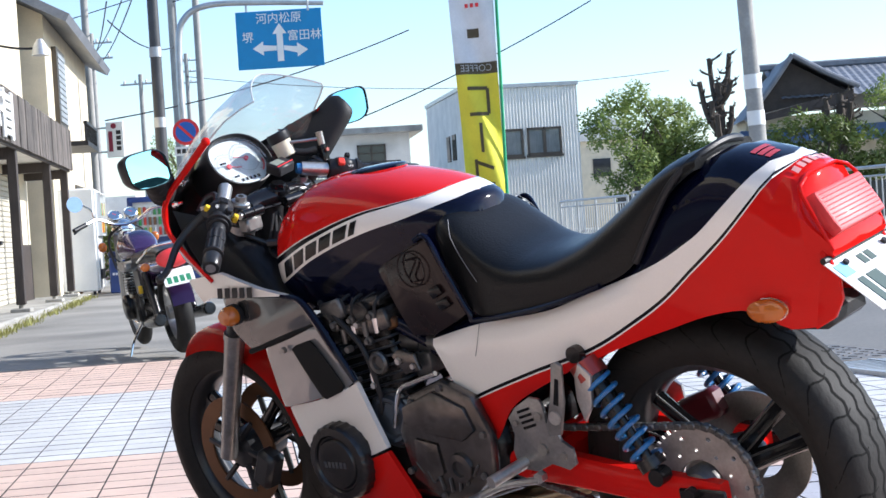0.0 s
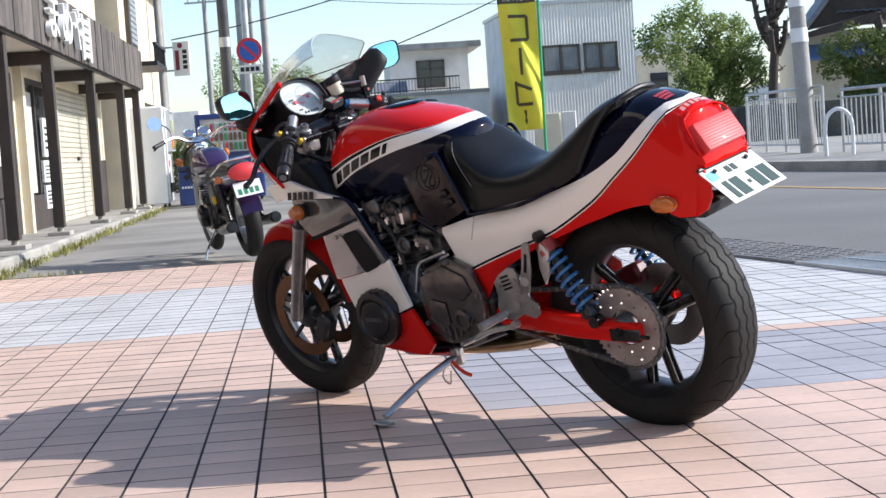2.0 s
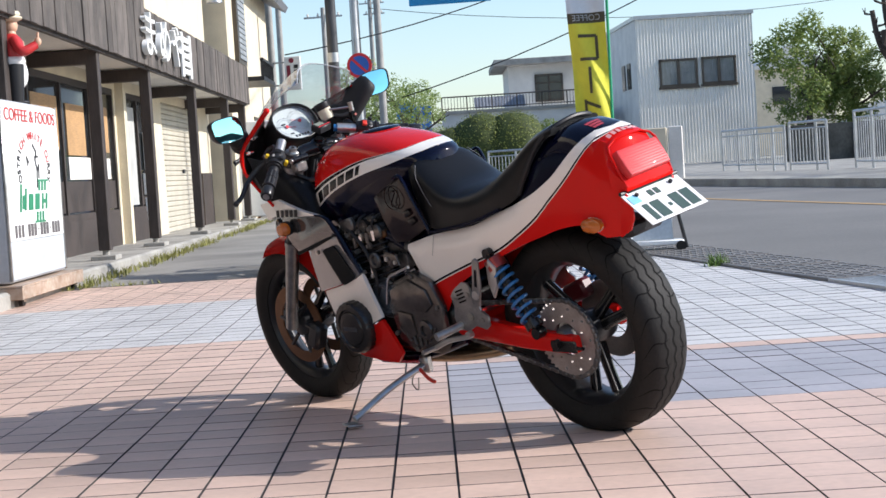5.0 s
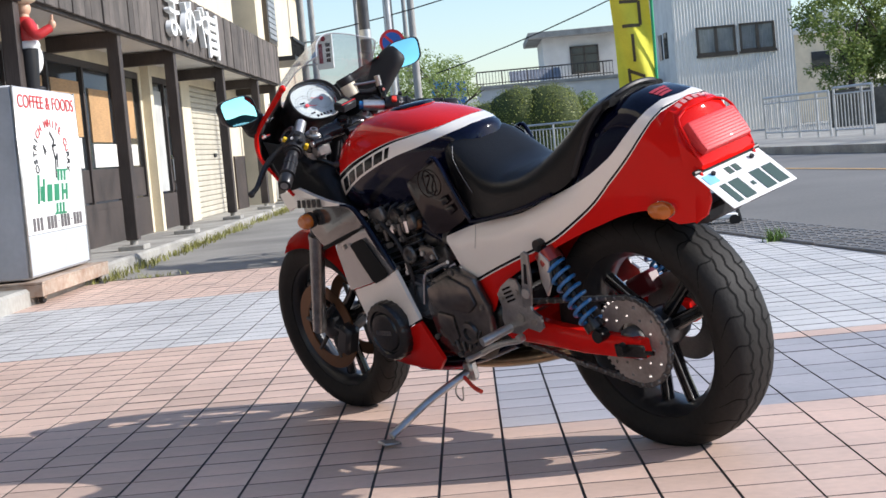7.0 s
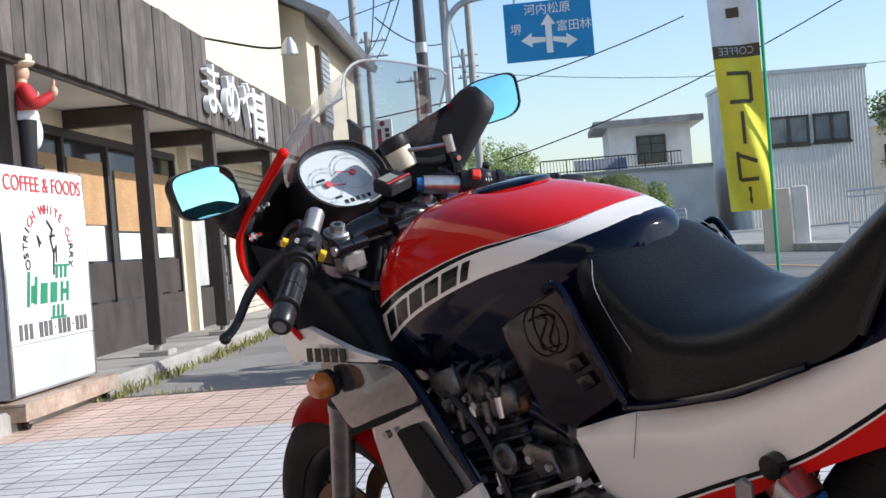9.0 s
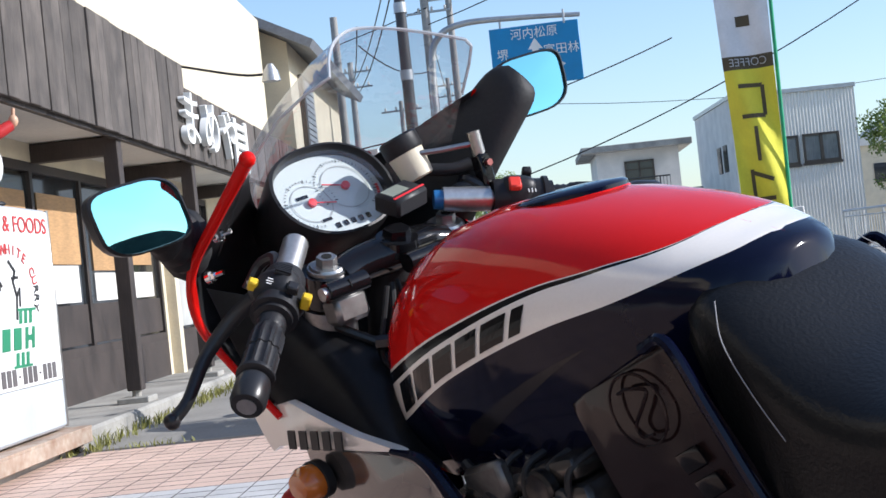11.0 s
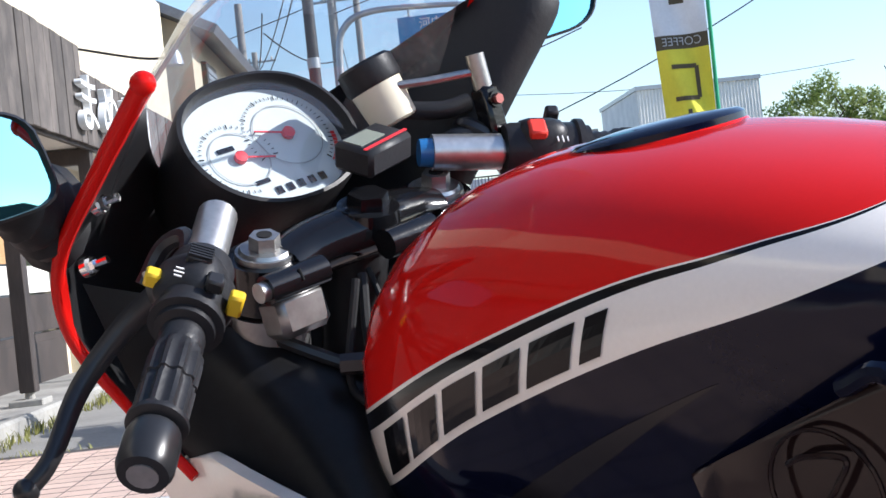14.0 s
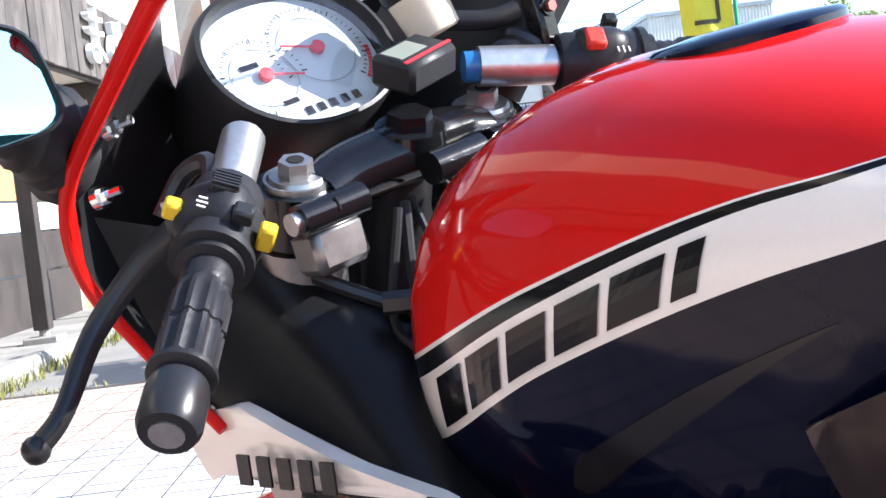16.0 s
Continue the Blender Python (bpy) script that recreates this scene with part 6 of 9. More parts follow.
    # long shallow recess of the tank side
    for s in (1, -1):
        bm = bmesh.new()
        grid = []
        for i in range(25):
            u = i / 24
            x = 0.92 - 0.22 * u
            half = (0.0135 - 0.0105 * u) * min(1.0, u / 0.07) ** 0.5 * min(1.0, (1.0 - u) / 0.4) ** 0.6 + 0.0003
            row = []
            for v in (-1, -0.5, 0, 0.5, 1):
                z = sl(x) - 0.074 + 0.04 * u + half * v
                kk = max(0.0, (z - mid_f(x)) / (low_f(x) - mid_f(x)))
                row.append(Vector((x, (wid_f(x) + (loww_f(x) - wid_f(x)) * kk * kk + 0.0008) * s, z)))
            grid.append(row)
        sheet(bm, grid)
        bmesh.ops.recalc_face_normals(bm, faces=bm.faces)
        part("knee_recess", bm, material("brushed_navy", (0.009, 0.0085, 0.0105), 0.24), tank)
    bm = bmesh.new()
    cm = Matrix.Translation((0.852, -0.028, 0.9495)) @ pose(0, 0, 0, 3.5, 2, 0)
    lathe(bm, [(0.064, -0.012), (0.064, 0.003), (0.06, 0.006), (0.03, 0.009), (0.001, 0.0095)], 36, cm)
    part("filler_cap", bm, NAVY, tank, "dark glossy flush filler cap")
    bm = bmesh.new()
    lathe(bm, [(0.0665, -0.014), (0.066, -0.003), (0.0645, -0.0015)], 36, cm)
    part("filler_ring", bm, RED, tank)
    # ---- seat ----
    xs = list(np.linspace(-0.062, 0.585, 44))
    st = table((-0.085, 0.936), (-0.04, 0.934), (0.01, 0.921), (0.07, 0.889), (0.13, 0.85), (0.18, 0.818), (0.235, 0.792), (0.30, 0.772), (0.37, 0.765), (0.43, 0.782), (0.47, 0.808), (0.51, 0.84), (0.55, 0.868), (0.575, 0.872), (0.585, 0.862))
    sw_ = table((-0.085, 0.09), (0.0, 0.115), (0.1, 0.14), (0.2, 0.15), (0.3, 0.15), (0.4, 0.147), (0.5, 0.138), (0.57, 0.122), (0.585, 0.11))
    smid = table((-0.085, 0.925), (-0.05, 0.912), (0.0, 0.878), (0.05, 0.83), (0.1, 0.775), (0.2, 0.735), (0.3, 0.715), (0.4, 0.715), (0.5, 0.77), (0.56, 0.81), (0.585, 0.83))
    slow = table((-0.085, 0.92), (-0.05, 0.90), (0.0, 0.86), (0.04, 0.81), (0.08, 0.752), (0.12, 0.728), (0.178, 0.71), (0.312, 0.675), (0.42, 0.658), (0.478, 0.66), (0.52, 0.702), (0.562, 0.76), (0.585, 0.82))
    slw = table((-0.085, 0.10), (0.0, 0.125), (0.2, 0.15), (0.4, 0.15), (0.5, 0.145), (0.585, 0.115))
    bm = bmesh.new()
    body(bm, xs, st, sw_, smid, slw, slow, [], power=2.8, per=14)
    seat = part("seat", bm, LEATHER, B, "black vinyl stepped solo seat")
    bm = bmesh.new()
    for s in (1, -1):
        tube(bm, [(0.545, 0.11 * s, 0.853), (0.525, 0.1345 * s, 0.82), (0.50, 0.1412 * s, 0.775), (0.47, 0.1452 * s, 0.73)], 0.0006, n=6)
    pieces("seam", bm, material("grey_piping", (0.3, 0.3, 0.31), 0.5), seat)
    bm = bmesh.new()
    tube(bm, [(0.075, 0.141, 0.755), (0.035, 0.135, 0.815), (-0.008, 0.118, 0.88), (-0.04, 0.092, 0.916), (-0.06, 0.06, 0.932), (-0.066, 0, 0.94), (-0.06, -0.06, 0.932), (-0.04, -0.092, 0.916), (-0.008, -0.118, 0.88), (0.035, -0.135, 0.815), (0.075, -0.141, 0.755)], 0.0075, n=8)
    part("seat_bead", bm, BLACK, seat)
    # ---- tail ----
    xs = [-0.262, -0.255, -0.248, -0.24, -0.232, -0.226, -0.2225, -0.219, -0.216, -0.213, -0.208, -0.2] + list(np.linspace(-0.19, 0.62, 58))
    tt = table((-0.262, 0.776), (-0.24, 0.812), (-0.227, 0.84), (-0.221, 0.864), (-0.214, 0.881), (-0.2, 0.892), (-0.15, 0.915), (-0.09, 0.93), (-0.05, 0.924), (0.0, 0.9), (0.04, 0.855), (0.08, 0.79), (0.12, 0.752), (0.18, 0.735), (0.32, 0.70), (0.49, 0.68), (0.62, 0.635))
    tw = table((-0.262, 0.097), (-0.2, 0.11), (-0.13, 0.126), (0.0, 0.14), (0.2, 0.15), (0.45, 0.155), (0.62, 0.155))
    tm = table((-0.262, 0.745), (-0.24, 0.765), (-0.2, 0.785), (-0.15, 0.79), (0.0, 0.73), (0.2, 0.66), (0.45, 0.60), (0.62, 0.60))
    tl = table((-0.262, 0.738), (-0.25, 0.725), (-0.238, 0.66), (-0.215, 0.617), (-0.18, 0.615), (-0.14, 0.64), (-0.105, 0.655), (0.038, 0.624), (0.221, 0.566), (0.34, 0.52), (0.438, 0.47), (0.512, 0.392), (0.524, 0.394), (0.57, 0.49), (0.62, 0.6))
    tlw = table((-0.25, 0.09), (-0.15, 0.115), (0.0, 0.135), (0.3, 0.15), (0.62, 0.155))
    su2 = table((-0.25, 0.99), (-0.19, 0.932), (-0.152, 0.895), (-0.108, 0.848), (-0.043, 0.789), (0.042, 0.747), (0.186, 0.702), (0.314, 0.665), (0.49, 0.642), (0.62, 0.613))
    sl2 = table((-0.262, 1.02), (-0.2, 0.92), (-0.187, 0.901), (-0.165, 0.872), (-0.143, 0.842), (-0.088, 0.782), (0.022, 0.69), (0.1, 0.645), (0.212, 0.592), (0.374, 0.543), (0.551, 0.483), (0.6, 0.46), (0.62, 0.45))
    bm = bmesh.new()
    body(bm, xs, tt, tw, tm, tlw, tl, [su2, lambda x: sl2(x) + 0.003, lambda x: sl2(x) - 0.004, lambda x: sl2(x) - 0.007], power=2.6, per=4)
    tail = part("tail_cowl", bm, [NAVY, WHITE, BLACKLINE, WHITE, RED], B, "red tail cowl with white sweeping band and navy hump")
    # tail light set into the slanted rear face, side flanges below it
    lm = Matrix(((0, 0.504, -0.864, -0.2445), (-1, 0, 0, 0), (0, 0.864, 0.504, 0.807), (0, 0, 0, 1))) @ Matrix.Diagonal((1.0, 0.98, 1.3, 1.0))
    bm = bmesh.new()
    slab(bm, [(-0.079, -0.041), (0.079, -0.041), (0.083, -0.02), (0.082, 0.036), (0.078, 0.041), (-0.078, 0.041), (-0.082, 0.036), (-0.083, -0.02)], 0.024, lm @ Matrix.Translation((0, 0, -0.012)), 0.006)
    bmesh.ops.recalc_face_normals(bm, faces=bm.faces)
    lens = part("tail_light", bm, REDLENS, B, "wide red ribbed tail light lens")
    for k in range(9):
        bm = bmesh.new()
        rod(bm, lm @ Vector((-0.074, 0.032 - 0.008 * k, 0.0115)), lm @ Vector((0.074, 0.032 - 0.008 * k, 0.0115)), 0.0013, n=6)
        part("lens_rib", bm, REDLENS, lens)
    bm = bmesh.new()
    tube(bm, [(-0.262, 0.091, 0.748), (-0.246, 0.096, 0.795), (-0.224, 0.094, 0.846), (-0.217, 0.084, 0.862), (-0.2145, 0.05, 0.8745), (-0.2145, -0.05, 0.8745), (-0.217, -0.084, 0.862), (-0.224, -0.094, 0.846), (-0.246, -0.096, 0.795), (-0.262, -0.091, 0.748)], 0.0035, n=8, smooth_path=False)
    part("tail_light_rim", bm, RED, B)
    for s in (1, -1):
        bm = bmesh.new()
        side_plate(bm, ([(-0.246, 0.752), (-0.256, 0.737), (-0.268, 0.70), (-0.268, 0.665), (-0.248, 0.632), (-0.212, 0.612), (-0.195, 0.63), (-0.2, 0.70), (-0.225, 0.745)]), 0.09, 0.01, s, 0.003)
        part("tail_flange", bm, RED, B, "red side flange of the tail")
    # screws of the hump
    for s in (1, -1):
        for x, y, z in ((-0.02, 0.121, 0.848), (-0.045, 0.118, 0.856)):
            bm = bmesh.new()
            rod(bm, (x, (y - 0.006) * s, z), (x, (y + 0.0025) * s, z), 0.004, n=10)
            part("hump_screw", bm, SLOTDARK, tail)
    # print on the hump, as plain shapes
    bm = bmesh.new()
    def on_tail(x, y, lift=0.0012):
        k = (1 - min(1.0, abs(y) / tw(x)) ** 2.6) ** (1 / 2.6)
        return Vector((x, y, tm(x) + (tt(x) - tm(x)) * k + lift))

    def decal(x0, x1, y0, y1):
        g = bmesh.new()
        sheet(g, [[on_tail(x0 + (x1 - x0) * i / 3, y0 + (y1 - y0) * j / 3) for j in range(4)] for i in range(4)])
        return g
    bm.free()
    for k in range(3):
        part("hump_print", decal(-0.125 - 0.012 * k, -0.134 - 0.012 * k, 0.045, -0.01 + 0.008 * k), FADEDRED, tail, soft=False)
    for k in range(6):
        part("lettering_block", decal(-0.196, -0.207, 0.06 - 0.02 * k, 0.047 - 0.02 * k), PALEPRINT, tail, soft=False)
    # ---- number plate ----
    pm = Matrix.Translation((-0.30, 0.0, 0.69)) @ pose(0, 0, 0, 0, -40, 0)
    bm = bmesh.new()
    box(bm, (0.125, 0.23, 0.002), pm, 0.0008)
    plate = part("number_plate", bm, SIGNWHITE, B, "white number plate with dark green characters")
    bm = bmesh.new()
    for k, (y, w) in enumerate(((0.078, 0.02), (0.04, 0.036), (0.0, 0.012), (-0.035, 0.036), (-0.08, 0.036))):
        box(bm, (0.062 if k != 2 else 0.012, w, 0.0012), pm @ Matrix.Translation((-0.022, y, 0.0018)))
    for y in (0.02, -0.005):
        box(bm, (0.022, 0.018, 0.0012), pm @ Matrix.Translation((0.037, y, 0.0018)))
    pieces("plate_character", bm, PLATEGREEN, plate, soft=False)
    bm = bmesh.new()
    box(bm, (0.03, 0.035, 0.0012), pm @ Matrix.Translation((0.035, 0.088, 0.0018)))
    part("plate_sticker", bm, material("light_blue_sticker", (0.25, 0.6, 0.85), 0.5), plate, soft=False)
    bm = bmesh.new()
    for y in (0.07, -0.07):
        rod(bm, pm @ Vector((0.045, y, 0)), pm @ Vector((0.045, y, 0.008)), 0.006, n=8)
    tube(bm, [pm @ Vector((0.066, 0.115, 0.004)), pm @ Vector((0.066, -0.115, 0.004))], 0.006, n=8)
    part("plate_bracket", bm, BLACK, plate)
    bm = bmesh.new()
    box(bm, (0.016, 0.19, 0.006), pm @ Matrix.Translation((0.078, 0, 0.002)), 0.002)
    part("plate_strip", bm, material("cream_metal_strip", (0.5, 0.42, 0.34), 0.4, metal=0.3), plate, "pale metal strip above the plate")
    bm = bmesh.new()
    span(bm, (-0.22, -0.07, 0.60), (-0.12, 0.07, 0.64), 0.01)
    box(bm, (0.12, 0.1, 0.004), pm @ Matrix.Translation((0.0, 0, -0.005)))
    part("rear_fender", bm, BLACK, B)
    for s in (1, -1):
        bm = bmesh.new()
        lathe(bm, [(0.018, 0.0), (0.025, 0.01), (0.025, 0.024), (0.017, 0.032), (0.001, 0.034)], 18, Matrix.Translation((-0.15, 0.11 * s, 0.655)) @ pose(0, 0, 0, -90 * s, 0, 0) @ Matrix.Diagonal((1.25, 0.85, 1, 1)))
        part("rear_turn_signal", bm, AMBER, B, "amber turn signal")
        bm = bmesh.new()
        lathe(bm, [(0.021, -0.01), (0.026, 0.0), (0.026, 0.01)], 18, Matrix.Translation((-0.15, 0.11 * s, 0.655)) @ pose(0, 0, 0, -90 * s, 0, 0) @ Matrix.Diagonal((1.25, 0.85, 1, 1)))
        part("signal_rim", bm, CHROME, B)
    return B


BIKE = build_motorcycle()
def fairing_grid(levels, n=17, out=0.0, bend=1.35):
    """Rows of a nose shell: each level is (edge x, edge y, edge z, nose x, nose z)."""
    grid = []
    for xe, ye, ze, xn, zn in levels:
        row = []
        for i in range(n):
            u = -1 + 2 * i / (n - 1)
            c = 1 - abs(u) ** bend
            row.append(Vector((xe + (xn - xe + out) * c, (ye + out) * u, ze + (zn - ze) * c)))
        grid.append(row)
    return grid


def shell(bm, levels, out, inner_mat=1):
    """A nose shell with thickness: outer skin, inner skin and rims."""
    a, b = fairing_grid(levels, out=out), fairing_grid(levels)
    va = sheet(bm, a)
    n0 = len(bm.faces)
    vb = sheet(bm, b)
    bm.faces.ensure_lookup_table()
    for f in bm.faces[n0:]:
        f.material_index = inner_mat
        f.normal_flip()
    rim = [va[0], vb[0]], [va[-1], vb[-1]], [[r[0] for r in va], [r[0] for r in vb]], [[r[-1] for r in va], [r[-1] for r in vb]]
    for p, q in rim:
        for i in range(len(p) - 1):
            bm.faces.new((p[i], p[i + 1], q[i + 1], q[i]))
    return bm


def build_fairing(B):
    levels = [(1.235, 0.192, 0.765, 1.47, 0.72), (1.283, 0.208, 0.835, 1.53, 0.78), (1.312, 0.222, 0.90, 1.56, 0.84), (1.298, 0.218, 0.965, 1.545, 0.90), (1.222, 0.199, 1.03, 1.49, 0.95), (1.155, 0.18, 1.083, 1.44, 0.99)]
    bm = bmesh.new()
    shell(bm, levels, 0.007)
    for v in bm.verts:
        if v.co.y < -0.1 and v.co.z > 0.92:
            k = min(1.0, (v.co.z - 0.92) / 0.06) * min(1.0, (-0.1 - v.co.y) / 0.06)
            v.co.x += 0.05 * k
            v.co.y -= 0.036 * k
    f = part("upper_fairing", bm, [RED, SATIN], B, "red nose fairing, black inside")
    for s in (1, -1):
        bm = bmesh.new()
        tube(bm, [(x, (y + 0.004) * s, z) for x, y, z, _, _ in (levels if s > 0 else levels[:3])], [0.005, 0.005, 0.006, 0.0065, 0.0075, 0.009] if s > 0 else 0.006, n=10)
        if s > 0:
            bmesh.ops.create_uvsphere(bm, u_segments=12, v_segments=8, radius=0.0105, matrix=Matrix.Translation((1.154, 0.184, 1.0845)))
        part("fairing_edge", bm, RED, f, "rolled red fairing edge")
        for k, (x, y, z) in enumerate(((1.28, 0.186, 1.0), (1.303, 0.2, 0.952))):
            bm = bmesh.new()
            c = Vector((x, y * s, z))
            ax = Vector((-0.8, -0.5 * s, 0.1)).normalized()
            rod(bm, c, c + ax * 0.006, 0.009, n=12)
            rod(bm, c + ax * 0.006, c + ax * 0.012, 0.0065, n=6)
            rod(bm, c + ax * 0.012, c + ax * 0.024, 0.0035, n=8)
            part("fairing_bolt", bm, CHROME, f)
    # clear screen
    sc = [(1.285, 0.185, 0.975, 1.55, 0.94), (1.215, 0.176, 1.04, 1.47, 1.02), (1.165, 0.166, 1.085, 1.385, 1.085), (1.115, 0.15, 1.12, 1.29, 1.14), (1.075, 0.128, 1.14, 1.20, 1.18), (1.055, 0.105, 1.15, 1.135, 1.20)]
    bm = bmesh.new()
    sheet(bm, fairing_grid(sc, 25, bend=1.7))
    screen = part("windscreen", bm, SCREEN, B, "clear curved plastic windscreen with patchy pale haze for reflections")
    screen.visible_shadow = False
    bm = bmesh.new()
    g = fairing_grid(sc, 25, bend=1.7)
    tube(bm, [r[0] for r in g[2:]] + g[-1][1:-1] + [r[-1] for r in g[:1:-1]], 0.0022, n=6, smooth_path=False)
    part("screen_edge", bm, SCREENEDGE, screen, "polished clear screen edge")
    # mirrors
    for s in (1, -1):
        c = Vector((1.225, 0.305, 1.055)) if s > 0 else Vector((1.222, -0.328, 1.066))
        root = Vector((1.325, 0.205 * s, 1.0))
        bm = bmesh.new()
        pts = [root, root.lerp(c, 0.35), root.lerp(c, 0.62) + Vector((0.01, 0, 0))]
        prof = [0.036, 0.029, 0.034, 0.027, 0.031, 0.025, 0.028, 0.023, 0.024, 0.018]
        tube(bm, pts, prof, n=14, flat=1.35 if s > 0 else 1.5)
        mir = part("mirror", bm, SOFTBLACK, B, "black rubber-booted mirror")
        face = Vector((-1, -0.12 * s, 0.012 if s > 0 else 0.11)).normalized()
        side = face.cross(Vector((0, 0, 1))).normalized()
        upv = side.cross(face)
        mm = Matrix((side, upv, face)).transposed().to_4x4()
        mm.translation = c

        def outline(k, z, shift=0.0):
            out = []
            for i in range(28):
                a = 2 * math.pi * i / 28
                cx, sy = math.cos(a), math.sin(a)
                out.append(mm @ Vector((0.062 * k * math.copysign(abs(cx) ** 0.55, cx) + 0.012 * sy * s * k, 0.041 * k * math.copysign(abs(sy) ** 0.55, sy), z)))
            return out
        bm = bmesh.new()
        rows = [outline(0.55, -0.045), outline(0.85, -0.032), outline(1.03, -0.01), outline(1.05, 0.004), outline(0.99, 0.007), outline(0.97, 0.001)]
        vs = sheet(bm, rows, closed=True)
        bm.faces.new(vs[0][::-1])
        bmesh.ops.recalc_face_normals(bm, faces=bm.faces)
        part("mirror_housing", bm, BLACK, mir)
        bm = bmesh.new()
        # slightly domed glass
        vs = sheet(bm, [outline(0.975 * k, 0.003 + 0.0008 * (1 - k * k)) for k in (1.0, 0.85, 0.7, 0.55, 0.4, 0.25, 0.1)], closed=True)
        bm.faces.new(vs[-1])
        bmesh.ops.recalc_face_normals(bm, faces=bm.faces)
        part("mirror_glass", bm, MIRROR, mir, "slightly domed blue-tinted glass")
    # right mirror stalk: the broad black arm beside the screen
    bm = bmesh.new()
    rows = []
    for t, grow in [(k / 8, 1.0) for k in range(8)] + [(0.94, 0.97), (0.99, 0.88), (1.03, 0.7), (1.055, 0.4)]:
        c = Vector((1.258 - 0.085 * t, -0.15 - 0.115 * t, 0.955 + 0.125 * t))
        w = (0.05 - 0.02 * t) * grow
        row = []
        for i in range(20):
            a = 2 * math.pi * i / 20
            p, q = math.cos(a), math.sin(a)
            p, q = math.copysign(abs(p) ** 0.75, p), math.copysign(abs(q) ** 0.75, q)
            row.append(c + Vector((w * p, 0.02 * grow * q, w * 0.75 * p + 0.01 * q)))
        rows.append(row)
    vs = sheet(bm, rows, closed=True)
    bm.faces.new(vs[0][::-1])
    bm.faces.new(vs[-1])
    bmesh.ops.recalc_face_normals(bm, faces=bm.faces)
    part("mirror_arm", bm, SOFTBLACK, B, "broad black mirror arm")
    # inner black panels between fairing and tank
    for s in (1, -1):
        bm = bmesh.new()
        g = [[(1.305, 0.205 * s, 0.94), (1.275, 0.202 * s, 0.84), (1.23, 0.191 * s, 0.765)],
             [(1.24, 0.15 * s, 0.90), (1.19, 0.165 * s, 0.81), (1.15, 0.18 * s, 0.745)],
             [(1.18, 0.10 * s, 0.84), (1.10, 0.13 * s, 0.765), (1.04, 0.172 * s, 0.715)],
             [(1.12, 0.05 * s, 0.79), (1.055, 0.095 * s, 0.715), (0.99, 0.15 * s, 0.688)]]
        rows = [curve_points([Vector(p) for p in r], 5) for r in g]
        cols = [curve_points(list(c), 5) for c in zip(*rows)]
        sheet(bm, cols)
        bmesh.ops.solidify(bm, geom=bm.faces[:], thickness=0.004)
        part("inner_panel", bm, SATIN, B, "black inner fairing panel beside the tank")
        bm = bmesh.new()
        tube(bm, [Vector((x, y * s, z)) for x, y, z in ((1.24, 0.15, 0.905), (1.18, 0.102, 0.845), (1.12, 0.052, 0.795))], 0.006, n=8)
        part("panel_rim", bm, SATIN, B)
        for k in (0, 2, 4):
            bm = bmesh.new()
            y = (0.03 + 0.014 * k) * s
            tube(bm, [(1.165 - 0.006 * k, y * 0.6, 0.885), (1.14, y, 0.84 - 0.008 * k), (1.13 - 0.008 * k, y * 1.1, 0.78), (1.10, y * 0.8, 0.70)], 0.0028 + 0.0008 * (k % 3), n=8)
            part("wiring_loom", bm, SOFTBLACK, B)
        bm = bmesh.new()
        rod(bm, (1.118, 0.075 * s, 0.82), (1.135, 0.095 * s, 0.825), 0.009, n=6)
        rod(bm, (1.112, 0.068 * s, 0.818), (1.119, 0.076 * s, 0.821), 0.013, n=14)
        part("tank_bolt", bm, SATIN, B)
    # front fender
    bm = bmesh.new()
    rows = []
    for k in range(19):
        a = math.radians(68 + 100 * k / 18)
        row = []
        for i in range(11):
            u = -1 + 2 * i / 10
            r = 0.32 - 0.05 * abs(u) ** 2.2
            row.append(Vector((1.465 + r * math.cos(a) * 1.0, 0.082 * u, 0.292 + r * math.sin(a))))
        rows.append(row)
    sheet(bm, rows)
    bmesh.ops.solidify(bm, geom=bm.faces[:], thickness=0.004)
    bmesh.ops.recalc_face_normals(bm, faces=bm.faces)
    part("front_fender", bm, RED, B, "red front mudguard")
    for s in (1, -1):
        bm = bmesh.new()
        sm = Matrix.Translation((1.178, 0.2 * s, 0.688)) @ pose(0, 0, 0, -90 * s, 0, 0) @ Matrix.Diagonal((1.15, 0.95, 1, 1))
        lathe(bm, [(0.022, 0.0), (0.024, 0.008), (0.024, 0.024), (0.017, 0.034), (0.001, 0.036)], 20, sm)
        signal = part("front_turn_signal", bm, AMBER, B, "amber turn signal")
        bm = bmesh.new()
        lathe(bm, [(0.012, -0.012), (0.0255, -0.004), (0.0262, 0.008), (0.0245, 0.009)], 20, sm)
        part("signal_base", bm, BLACK, signal)


